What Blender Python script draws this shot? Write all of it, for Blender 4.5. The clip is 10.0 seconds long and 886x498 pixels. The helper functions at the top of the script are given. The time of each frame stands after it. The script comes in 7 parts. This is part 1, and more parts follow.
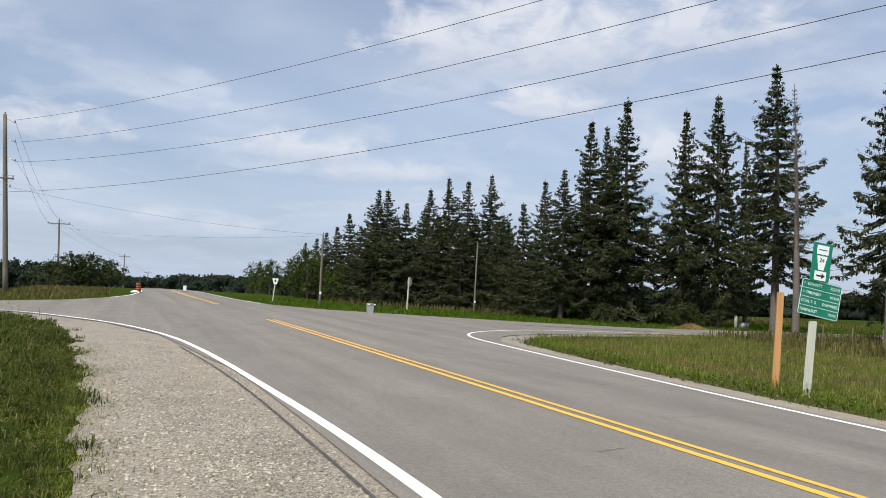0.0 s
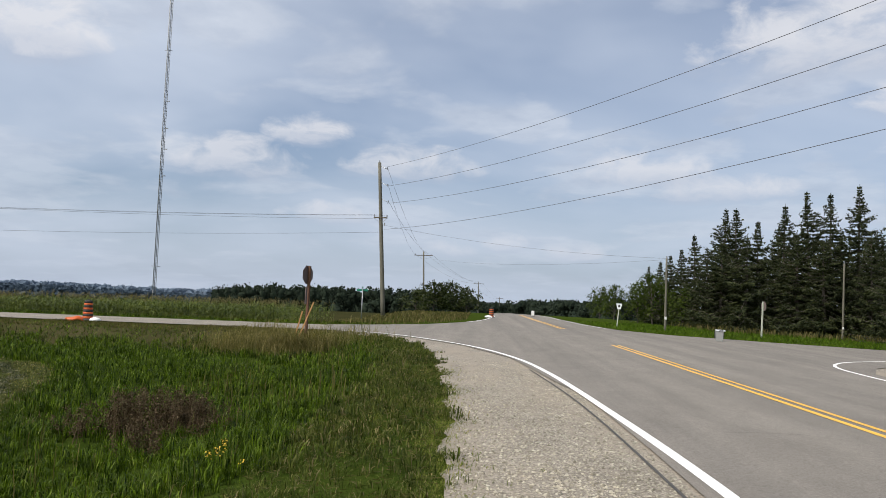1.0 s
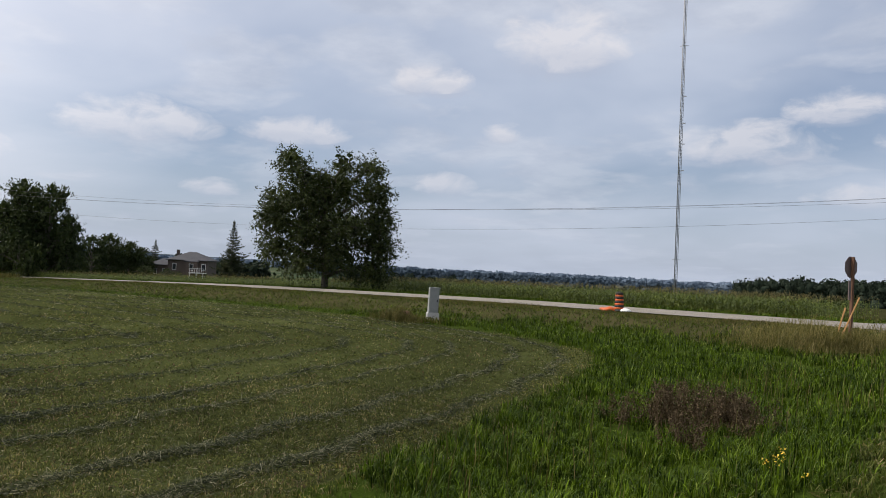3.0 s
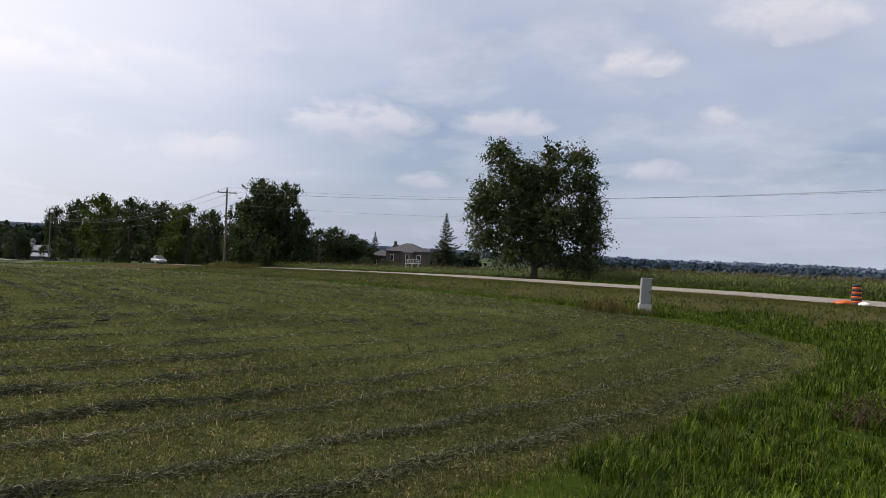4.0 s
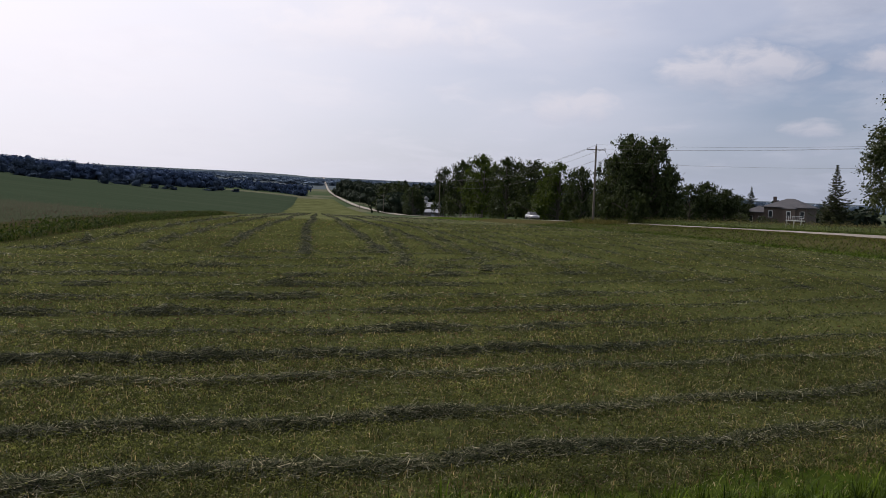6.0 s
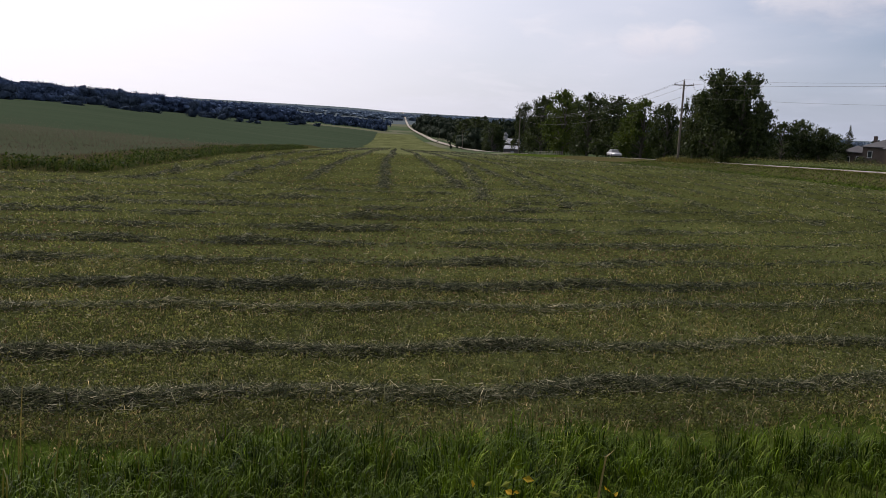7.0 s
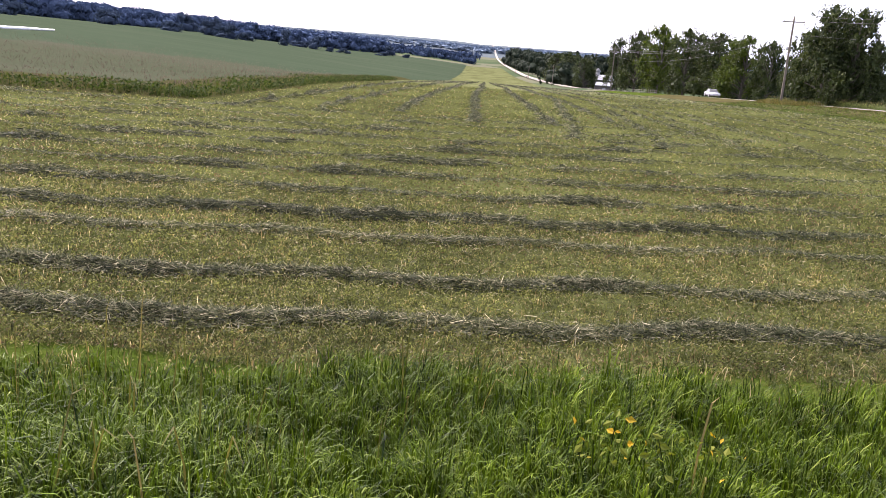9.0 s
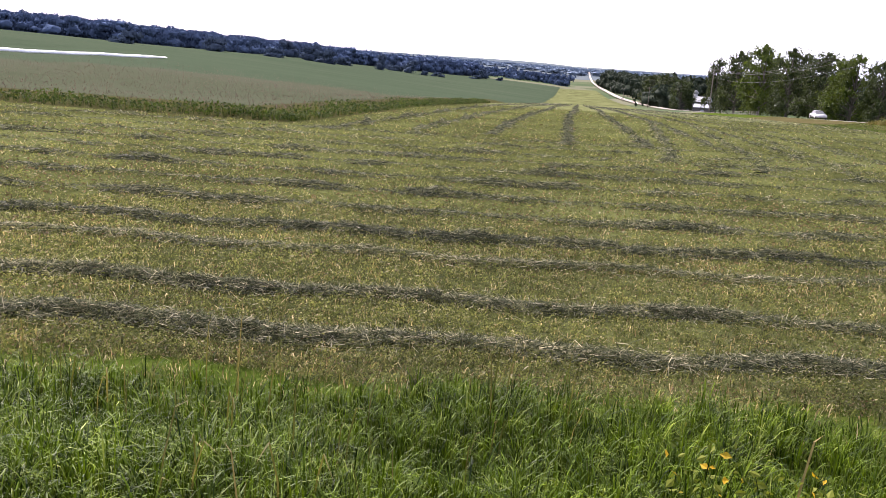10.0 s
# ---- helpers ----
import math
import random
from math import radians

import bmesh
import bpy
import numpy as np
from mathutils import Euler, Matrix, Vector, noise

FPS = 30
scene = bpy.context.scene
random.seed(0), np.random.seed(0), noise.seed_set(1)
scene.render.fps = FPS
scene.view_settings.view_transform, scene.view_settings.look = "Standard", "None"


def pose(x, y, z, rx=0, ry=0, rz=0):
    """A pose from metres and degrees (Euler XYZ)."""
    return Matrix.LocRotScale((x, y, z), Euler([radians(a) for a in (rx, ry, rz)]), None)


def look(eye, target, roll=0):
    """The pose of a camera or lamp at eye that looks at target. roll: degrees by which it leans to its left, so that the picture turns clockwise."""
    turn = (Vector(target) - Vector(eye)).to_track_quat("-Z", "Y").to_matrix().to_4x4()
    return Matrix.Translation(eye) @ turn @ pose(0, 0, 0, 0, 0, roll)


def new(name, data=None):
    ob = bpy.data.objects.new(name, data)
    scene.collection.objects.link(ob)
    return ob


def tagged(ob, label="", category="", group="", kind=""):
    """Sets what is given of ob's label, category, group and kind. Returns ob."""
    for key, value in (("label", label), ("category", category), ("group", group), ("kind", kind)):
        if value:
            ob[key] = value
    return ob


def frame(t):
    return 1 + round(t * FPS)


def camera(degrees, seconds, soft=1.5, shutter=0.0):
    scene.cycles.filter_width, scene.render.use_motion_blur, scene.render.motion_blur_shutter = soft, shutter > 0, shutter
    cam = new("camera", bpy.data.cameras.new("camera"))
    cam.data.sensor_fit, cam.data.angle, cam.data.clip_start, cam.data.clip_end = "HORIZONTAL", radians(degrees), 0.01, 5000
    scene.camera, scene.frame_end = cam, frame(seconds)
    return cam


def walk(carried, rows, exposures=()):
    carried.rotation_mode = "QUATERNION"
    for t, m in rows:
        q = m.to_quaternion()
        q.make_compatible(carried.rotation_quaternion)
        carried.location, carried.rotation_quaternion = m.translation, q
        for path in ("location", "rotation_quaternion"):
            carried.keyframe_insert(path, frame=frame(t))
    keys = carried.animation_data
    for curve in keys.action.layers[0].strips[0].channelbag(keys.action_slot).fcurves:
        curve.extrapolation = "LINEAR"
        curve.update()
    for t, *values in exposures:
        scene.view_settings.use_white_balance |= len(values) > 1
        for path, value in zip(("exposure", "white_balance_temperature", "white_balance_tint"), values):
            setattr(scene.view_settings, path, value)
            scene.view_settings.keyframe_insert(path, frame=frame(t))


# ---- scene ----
# Rows: seconds, eye (x, y, z), heading to the left of +y, tilt up, roll.
PATH = [
    (0.0, 0.161, 0.336, 1.776, -21.85, 2.85, 2.51),
    (0.5, 0.161, -0.068, 1.809, -9.52, 3.19, 2.34),
    (1.0, 0.135, -0.040, 1.836, 2.83, 3.60, 2.20),
    (1.5, 0.017, 0.242, 1.823, 13.80, 3.44, 2.07),
    (2.0, -0.159, 0.438, 1.812, 22.85, 2.83, 2.71),
    (2.5, -0.275, 0.389, 1.799, 31.08, 2.19, 2.71),
    (3.0, -0.294, 0.308, 1.809, 39.34, 1.54, 2.58),
    (4.5, -0.171, 0.238, 1.805, 61.66, -0.56, 2.22),
    (5.0, -0.102, 0.192, 1.818, 68.87, -1.42, 2.01),
    (5.5, -0.041, 0.136, 1.818, 75.50, -2.53, 2.01),
    (6.0, 0.018, 0.095, 1.812, 80.60, -4.04, 2.08),
    (7.5, -0.013, 0.104, 1.752, 88.03, -10.85, 2.61),
    (8.0, -0.019, 0.071, 1.744, 88.93, -12.86, 3.10),
    (8.5, -0.008, -0.003, 1.754, 89.89, -13.84, 3.70),
    (9.0, -0.016, -0.044, 1.753, 91.93, -13.89, 3.94),
    (9.5, -0.026, -0.040, 1.756, 95.08, -13.57, 3.66),
    (10.0, 0.008, -0.046, 1.776, 98.76, -12.72, 3.39),
]


def aim(x, y, z, heading, tilt, roll):
    h, v = radians(heading), radians(tilt)
    ahead = Vector((-math.sin(h) * math.cos(v), math.cos(h) * math.cos(v), math.sin(v)))
    eye = Vector((x, y, z))
    return look(eye, eye + ahead, roll)


EXPOSURES = [(0.0, 0.0, 6250, 11), (1.0, -0.1, 6350, 11), (2.5, -0.13, 6470, 12), (3.2, -0.16, 6400, 14), (4.5, -0.24, 6400, 18), (6.0, -0.4, 6400, 19),
             (7.3, 0.0, 6500, 19), (8.0, 0.8, 6500, 23), (8.5, 1.22, 6450, 27), (9.0, 1.47, 6450, 29), (9.5, 1.55, 6450, 29), (10.0, 1.45, 6450, 29)]
cam = camera(58.78, 10.0, 0.6)
walk(cam, [(r[0], aim(*r[1:])) for r in PATH], EXPOSURES)

# ---- world, sun ----
SUN_AZ, SUN_EL = 128.0, 46.0   # heading to the left of +y, height above the horizon
world = bpy.data.worlds.new("sky")
scene.world = world
world.use_nodes = True
wt = world.node_tree
wt.nodes.clear()


def wn(kind, **inputs):
    n = wt.nodes.new(kind)
    for k, v in inputs.items():
        n.inputs[k.replace("_", " ")].default_value = v
    return n


w_out = wn("ShaderNodeOutputWorld")
w_bg = wn("ShaderNodeBackground", Strength=1.0)
sky = wn("ShaderNodeTexSky")
sky.sky_type = "NISHITA"
sky.sun_disc = False
sky.sun_elevation = radians(SUN_EL)
sky.sun_rotation = radians(-SUN_AZ)
sky.air_density, sky.dust_density, sky.ozone_density = 1.0, 1.6, 1.2
w_scale = wn("ShaderNodeVectorMath")
w_scale.operation = "SCALE"
w_scale.inputs["Scale"].default_value = 0.085
w_tint = wt.nodes.new("ShaderNodeMixRGB")
w_tint.blend_type = "MULTIPLY"
w_tint.inputs[0].default_value = 1.0
w_tint.inputs[2].default_value = (0.80, 0.98, 1.16, 1.0)
wt.links.new(sky.outputs[0], w_tint.inputs[1])
wt.links.new(w_tint.outputs[0], w_scale.inputs[0])
# clouds: noise on a high flat layer, thinner towards the zenith, hazy near the horizon
tc = wn("ShaderNodeTexCoord")
sep = wn("ShaderNodeSeparateXYZ")
wt.links.new(tc.outputs["Generated"], sep.inputs[0])


def wmath(op, a, b=None, clamp=False):
    n = wt.nodes.new("ShaderNodeMath")
    n.operation = op
    n.use_clamp = clamp
    for i, v in enumerate((a, b)):
        if v is None:
            continue
        if isinstance(v, (int, float)):
            n.inputs[i].default_value = v
        else:
            wt.links.new(v, n.inputs[i])
    return n.outputs[0]


up = wmath("MAXIMUM", sep.outputs[2], 0.0)
lift = wmath("ADD", up, 0.16)
comb = wn("ShaderNodeCombineXYZ")
wt.links.new(wmath("DIVIDE", sep.outputs[0], lift), comb.inputs[0])
wt.links.new(wmath("DIVIDE", sep.outputs[1], lift), comb.inputs[1])
comb.inputs[2].default_value = 3.7


def wnoise(scale, detail, rough, distort=0.0):
    n = wn("ShaderNodeTexNoise", Scale=scale, Detail=detail, Roughness=rough, Distortion=distort)
    wt.links.new(comb.outputs[0], n.inputs["Vector"])
    return n.outputs["Fac"]


def wramp(fac, stops):
    n = wt.nodes.new("ShaderNodeValToRGB")
    while len(n.color_ramp.elements) < len(stops):
        n.color_ramp.elements.new(0.5)
    for e, (p, c) in zip(n.color_ramp.elements, stops):
        e.position, e.color = p, (*c, 1.0) if len(c) == 3 else c
    wt.links.new(fac, n.inputs[0])
    return n.outputs[0]


def wmix(fac, a, b):
    n = wt.nodes.new("ShaderNodeMixRGB")
    for i, v in enumerate((fac, a, b)):
        if isinstance(v, tuple):
            n.inputs[i].default_value = (*v, 1.0)
        elif isinstance(v, (int, float)):
            n.inputs[i].default_value = v
        else:
            wt.links.new(v, n.inputs[i])
    return n.outputs[0]


veil = wramp(wnoise(0.55, 5.0, 0.5, 0.3), [(0.36, (0.22,) * 3), (0.64, (0.80,) * 3)])
puff = wramp(wnoise(2.3, 8.0, 0.5, 0.2), [(0.50, (0,) * 3), (0.60, (1,) * 3)])
shade = wramp(wnoise(4.2, 6.0, 0.6), [(0.34, (0.50, 0.55, 0.64)), (0.60, (0.82, 0.85, 0.89))])
veiled = wmix(veil, w_scale.outputs[0], (0.72, 0.785, 0.885))
streaked = wmix(wmath("MULTIPLY", puff, 0.35), veiled, shade)
# flat-based cumulus: bearing, elevation, half-width, half-height in degrees
CLOUDS = [(-11.5, 9.7, 3.9, 1.1), (-1.6, 4.2, 1.3, 0.55), (-6.3, 3.7, 1.8, 0.55), (2.4, 3.6, 1.5, 0.5), (-28.7, 13.7, 3.2, 1.0), (-37.9, 10.1, 2.1, 1.4), (-27.0, 18.3, 9.0, 2.4), (-40.0, 18.8, 5.2, 1.7),
          (-16.1, 8.3, 4.1, 0.8), (5.1, 9.7, 3.8, 1.0), (40.7, 13.7, 2.2, 0.9), (39.5, 6.2, 1.7, 0.65), (35.4, 10.1, 1.2, 0.62), (12.9, 11.7, 2.4, 0.9), (18.1, 9.4, 3.8, 1.2), (11.2, 5.9, 2.6, 0.65),
          (50.5, 9.5, 2.9, 0.85), (55.8, 5.1, 1.6, 0.5), (31.1, 16.6, 3.4, 1.9), (60.8, 9.3, 3.8, 1.2), (71.5, 6.5, 2.3, 1.0), (86.0, 11.7, 6.0, 1.4)]
bearing_deg = wmath("MULTIPLY", wmath("ARCTAN2", wmath("MULTIPLY", sep.outputs[0], -1.0), sep.outputs[1]), 57.29578)
height_deg = wmath("MULTIPLY", wmath("ARCSINE", sep.outputs[2]), 57.29578)
dome = wn("ShaderNodeCombineXYZ")
wt.links.new(bearing_deg, dome.inputs[0])
wt.links.new(wmath("MULTIPLY", height_deg, 1.7), dome.inputs[1])
cum = wn("ShaderNodeTexNoise", Scale=0.30, Detail=7.0, Roughness=0.58, Distortion=0.4)
wt.links.new(dome.outputs[0], cum.inputs["Vector"])
puffs, bases = 0.0, 0.0
for c_az, c_el, c_w, c_h in CLOUDS:
    dx = wmath("MULTIPLY", wmath("SUBTRACT", bearing_deg, c_az), 1 / (1.6 * c_w))
    dy = wmath("SUBTRACT", height_deg, c_el - 0.25 * c_h)
    rise = wmath("MAXIMUM", wmath("MULTIPLY", dy, 1 / (1.9 * c_h)), wmath("MULTIPLY", dy, -1 / (1.0 * c_h)))
    dx2 = wmath("MULTIPLY", dx, dx)
    puffs = wmath("MAXIMUM", puffs, wmath("SUBTRACT", 1.0, wmath("ADD", dx2, wmath("MULTIPLY", rise, rise))))
    low = wmath("MULTIPLY", wmath("ADD", dy, 0.55 * c_h), 1 / (0.8 * c_h))
    bases = wmath("MAXIMUM", bases, wmath("SUBTRACT", 1.0, wmath("ADD", dx2, wmath("MULTIPLY", low, low))))
rough_c = wmath("MULTIPLY", wmath("SUBTRACT", cum.outputs["Fac"], 0.5), 3.2)
top_mask = wramp(wmath("ADD", puffs, wmath("MULTIPLY", rough_c, wramp(puffs, [(0.0, (0,) * 3), (0.2, (1,) * 3)]))), [(0.18, (0,) * 3), (0.5, (0.22,) * 3), (1.1, (0.70,) * 3)])
base_mask = wramp(wmath("ADD", bases, wmath("MULTIPLY", rough_c, wramp(bases, [(0.0, (0,) * 3), (0.2, (0.7,) * 3)]))), [(0.20, (0,) * 3), (1.0, (0.42,) * 3)])
under_c = wmix(base_mask, streaked, (0.53, 0.58, 0.68))
clouded = wmix(wmath("MULTIPLY", top_mask, wmath("SUBTRACT", 1.0, wmath("MULTIPLY", base_mask, 0.9))), under_c, (0.86, 0.855, 0.87))
# haze near the horizon
haze = wramp(up, [(0.0, (0.75,) * 3), (0.05, (0.55,) * 3), (0.22, (0.0,) * 3)])
hazed = wmix(haze, clouded, (0.54, 0.615, 0.735))
# white glare of the thin cloud round the sun
sund = wn("ShaderNodeVectorMath")
sund.operation = "DOT_PRODUCT"
wt.links.new(tc.outputs["Generated"], sund.inputs[0])
sund.inputs[1].default_value = (-math.sin(radians(SUN_AZ)) * math.cos(radians(SUN_EL)), math.cos(radians(SUN_AZ)) * math.cos(radians(SUN_EL)), math.sin(radians(SUN_EL)))
glare = wramp(sund.outputs["Value"], [(0.32, (0,) * 3), (0.55, (0.34,) * 3), (0.80, (0.82,) * 3), (0.98, (1,) * 3)])
sky_all = wmix(glare, hazed, (1.45, 1.43, 1.42))
wt.links.new(sky_all, w_bg.inputs["Color"])
wt.links.new(w_bg.outputs[0], w_out.inputs[0])

sun = new("sun", bpy.data.lights.new("sun", "SUN"))
sun.data.energy, sun.data.angle, sun.data.color = 4.4, radians(1.0), (1.0, 0.95, 0.86)
sun.matrix_world = pose(0, 0, 60, 90 - SUN_EL, 0, SUN_AZ + 180)

# ---- materials ----
def nodes_of(name):
    m = bpy.data.materials.new(name)
    m.use_nodes = True
    t = m.node_tree
    return m, t, t.nodes["Principled BSDF"]


def feed(t, v, socket):
    if isinstance(v, tuple):
        socket.default_value = (*v, 1.0) if len(v) == 3 else v
    elif isinstance(v, (int, float)):
        socket.default_value = v
    else:
        t.links.new(v, socket)


def tex_noise(t, scale, detail=4.0, rough=0.55, stretch=None, coord="Object", distort=0.0):
    c = t.nodes.new("ShaderNodeTexCoord").outputs[coord]
    if stretch:
        mp = t.nodes.new("ShaderNodeMapping")
        mp.inputs["Scale"].default_value = stretch
        t.links.new(c, mp.inputs[0])
        c = mp.outputs[0]
    n = t.nodes.new("ShaderNodeTexNoise")
    n.inputs["Scale"].default_value, n.inputs["Detail"].default_value = scale, detail
    n.inputs["Roughness"].default_value, n.inputs["Distortion"].default_value = rough, distort
    t.links.new(c, n.inputs["Vector"])
    return n.outputs["Fac"]


def ramp(t, fac, stops):
    n = t.nodes.new("ShaderNodeValToRGB")
    while len(n.color_ramp.elements) < len(stops):
        n.color_ramp.elements.new(0.5)
    for e, (p, c) in zip(n.color_ramp.elements, stops):
        e.position = p
        e.color = (c, c, c, 1.0) if isinstance(c, (int, float)) else (*c, 1.0)
    t.links.new(fac, n.inputs[0])
    return n.outputs[0]


def mixc(t, fac, a, b, mode="MIX"):
    n = t.nodes.new("ShaderNodeMixRGB")
    n.blend_type = mode
    for i, v in enumerate((fac, a, b)):
        feed(t, v, n.inputs[i])
    return n.outputs[0]


def bump(t, p, height, strength, distance):
    b = t.nodes.new("ShaderNodeBump")
    b.inputs["Strength"].default_value, b.inputs["Distance"].default_value = strength, distance
    t.links.new(height, b.inputs["Height"])
    t.links.new(b.outputs[0], p.inputs["Normal"])


def plain(name, dark, light, scale=8.0, rough=0.7, metal=0.0, relief=0.0, big=0.6, stretch=None, spec=0.4):
    """A surface of two close colours, varied at two scales, with fine relief."""
    m, t, p = nodes_of(name)
    a = tex_noise(t, scale, 6.0, 0.6, stretch)
    b = tex_noise(t, big, 3.0)
    f = mixc(t, 0.4, a, b)
    feed(t, ramp(t, f, [(0.32, dark), (0.68, light)]), p.inputs["Base Color"])
    p.inputs["Roughness"].default_value, p.inputs["Metallic"].default_value = rough, metal
    p.inputs["Specular IOR Level"].default_value = spec
    if relief:
        bump(t, p, a, 0.7, relief)
    return m


def leafy(name, dark, light, through_c=0.25, rough=0.55, per="Random Per Island", dry=None, spec=0.18, shades=None, tuft_shade=0.0, glow=(1.3, 1.35, 0.6)):
    """Leaves and blades: each island its own shade, some light shining through."""
    m, t, p = nodes_of(name)
    g = t.nodes.new("ShaderNodeNewGeometry").outputs[per]
    stops = [(0.0, dark), (0.8, light)] if not dry else [(0.0, dark), (0.72, light), (0.86, light), (0.95, dry)]
    c = ramp(t, g, shades or stops)
    if tuft_shade:
        # Noise that paints shaded gaps and bright tufts into the blade colour.
        c = mixc(t, tuft_shade, c, ramp(t, tex_noise(t, 4.0, 3.0, 0.6), [(0.36, (0.28, 0.32, 0.28)), (0.5, (0.85, 0.85, 0.85)), (0.66, (1.6, 1.5, 1.4))]), "MULTIPLY")
    b = tex_noise(t, 0.35, 3.0)
    c = mixc(t, 1.0, c, ramp(t, b, [(0.3, (0.72, 0.74, 0.70)), (0.7, (1.15, 1.12, 1.0))]), "MULTIPLY")
    feed(t, c, p.inputs["Base Color"])
    p.inputs["Roughness"].default_value = rough
    p.inputs["Specular IOR Level"].default_value = spec
    tr = t.nodes.new("ShaderNodeBsdfTranslucent")
    t.links.new(mixc(t, 1.0, c, glow, "MULTIPLY"), tr.inputs[0])
    mx = t.nodes.new("ShaderNodeMixShader")
    mx.inputs[0].default_value = through_c
    t.links.new(p.outputs[0], mx.inputs[1])
    t.links.new(tr.outputs[0], mx.inputs[2])
    t.links.new(mx.outputs[0], t.nodes["Material Output"].inputs[0])
    return m


def asphalt():
    m, t, p = nodes_of("worn_asphalt")
    grain = tex_noise(t, 75.0, 4.0, 0.75)
    chips = tex_noise(t, 24.0, 3.0, 0.7)
    wear = tex_noise(t, 0.75, 5.0, 0.6, (1.0, 0.03, 1.0))
    blotch = tex_noise(t, 1.1, 6.0, 0.7, (1.0, 0.4, 1.0))
    c = ramp(t, mixc(t, 0.35, grain, chips), [(0.32, (0.098, 0.089, 0.077)), (0.5, (0.180, 0.166, 0.147)), (0.68, (0.275, 0.256, 0.229))])
    c = mixc(t, 1.0, c, ramp(t, wear, [(0.36, (0.84, 0.835, 0.83)), (0.64, (1.14, 1.13, 1.11))]), "MULTIPLY")
    c = mixc(t, 1.0, c, ramp(t, blotch, [(0.32, (0.88, 0.87, 0.86)), (0.68, (1.10, 1.09, 1.08))]), "MULTIPLY")
    feed(t, c, p.inputs["Base Color"])
    p.inputs["Roughness"].default_value = 0.85
    p.inputs["Specular IOR Level"].default_value = 0.25
    bump(t, p, grain, 0.6, 0.006)
    return m


def line_paint(name, colour, worn):
    m, t, p = nodes_of(name)
    chip = tex_noise(t, 26.0, 6.0, 0.7)
    feed(t, ramp(t, chip, [(0.24, worn), (0.36, colour)]), p.inputs["Base Color"])
    p.inputs["Roughness"].default_value = 0.6
    bump(t, p, chip, 0.4, 0.003)
    return m


def gravel_mat(name, dark, light, scale=38.0, dirt=None):
    """Crushed stone at two sizes, with dusty and dirty stretches along the road."""
    m, t, p = nodes_of(name)
    c0 = t.nodes.new("ShaderNodeTexCoord").outputs["Object"]
    cells = []
    for k in (1.0, 0.42):
        v = t.nodes.new("ShaderNodeTexVoronoi")
        v.inputs["Scale"].default_value = scale * k
        t.links.new(c0, v.inputs["Vector"])
        cells.append(v)
    v, w = cells
    b = tex_noise(t, 0.9, 5.0, 0.6)
    c = ramp(t, v.outputs["Color"], [(0.10, dark), (0.85, light)])
    big = ramp(t, w.outputs["Color"], [(0.10, dark), (0.9, light)])
    c = mixc(t, ramp(t, tex_noise(t, 5.0, 4.0, 0.7), [(0.52, 0.0), (0.66, 0.5)]), c, big)
    c = mixc(t, 1.0, c, ramp(t, b, [(0.3, (0.78, 0.76, 0.72)), (0.7, (1.14, 1.12, 1.08))]), "MULTIPLY")
    # Cell rims darkened: the shade between stones is put into the colour.
    c = mixc(t, 1.0, c, ramp(t, v.outputs["Distance"], [(0.25, (1.08, 1.08, 1.08)), (0.75, (0.62, 0.60, 0.57))]), "MULTIPLY")
    if dirt:
        streak = tex_noise(t, 0.9, 6.0, 0.65, (1.0, 0.16, 1.0), distort=0.4)
        c = mixc(t, ramp(t, streak, [(0.44, 0.0), (0.60, 0.8)]), c, mixc(t, 1.0, dirt, ramp(t, tex_noise(t, 30.0, 4.0, 0.7), [(0.3, 0.7), (0.7, 1.25)]), "MULTIPLY"))
    feed(t, c, p.inputs["Base Color"])
    p.inputs["Roughness"].default_value = 0.9
    bump(t, p, v.outputs["Distance"], 0.5, 0.006)
    return m


def field_mat(name, stops, fine=9.0, big=0.12, stretch=None, relief=0.05):
    """Ground cover: three or more colours mixed at two scales."""
    m, t, p = nodes_of(name)
    a = tex_noise(t, fine, 8.0, 0.7, stretch)
    b = tex_noise(t, big, 5.0, 0.6, stretch)
    f = mixc(t, 0.45, a, b)
    feed(t, ramp(t, f, stops), p.inputs["Base Color"])
    p.inputs["Roughness"].default_value = 0.95
    p.inputs["Specular IOR Level"].default_value = 0.0
    bump(t, p, a, 0.8, relief)
    return m


M_ASPHALT = asphalt()
M_WHITE = line_paint("white_line_paint", (0.80, 0.79, 0.77), (0.42, 0.41, 0.39))
M_YELLOW = line_paint("yellow_line_paint", (0.72, 0.40, 0.045), (0.40, 0.27, 0.09))
M_CRACK = plain("crack_shadow", (0.04, 0.038, 0.036), (0.09, 0.085, 0.08), 14.0, 0.9)
M_GRAVEL = gravel_mat("limestone_gravel", (0.138, 0.123, 0.100), (0.392, 0.358, 0.305), 42.0, (0.26, 0.22, 0.17))
M_DUSTROAD = gravel_mat("pale_crossroad_surface", (0.19, 0.172, 0.148), (0.29, 0.265, 0.23), 22.0)
M_VERGE = field_mat("verge_turf", [(0.3, (0.014, 0.027, 0.004)), (0.5, (0.034, 0.053, 0.008)), (0.7, (0.066, 0.074, 0.018))], 14.0, 0.5)
M_VERGE_EAST = field_mat("east_verge_turf", [(0.3, (0.036, 0.046, 0.012)), (0.5, (0.070, 0.080, 0.022)), (0.7, (0.120, 0.105, 0.042))], 11.0, 0.4)
M_MOWN = field_mat("mown_hay_field", [(0.32, (0.012, 0.014, 0.006)), (0.46, (0.034, 0.039, 0.013)), (0.60, (0.068, 0.078, 0.027)), (0.74, (0.112, 0.091, 0.050))], 9.0, 0.16)
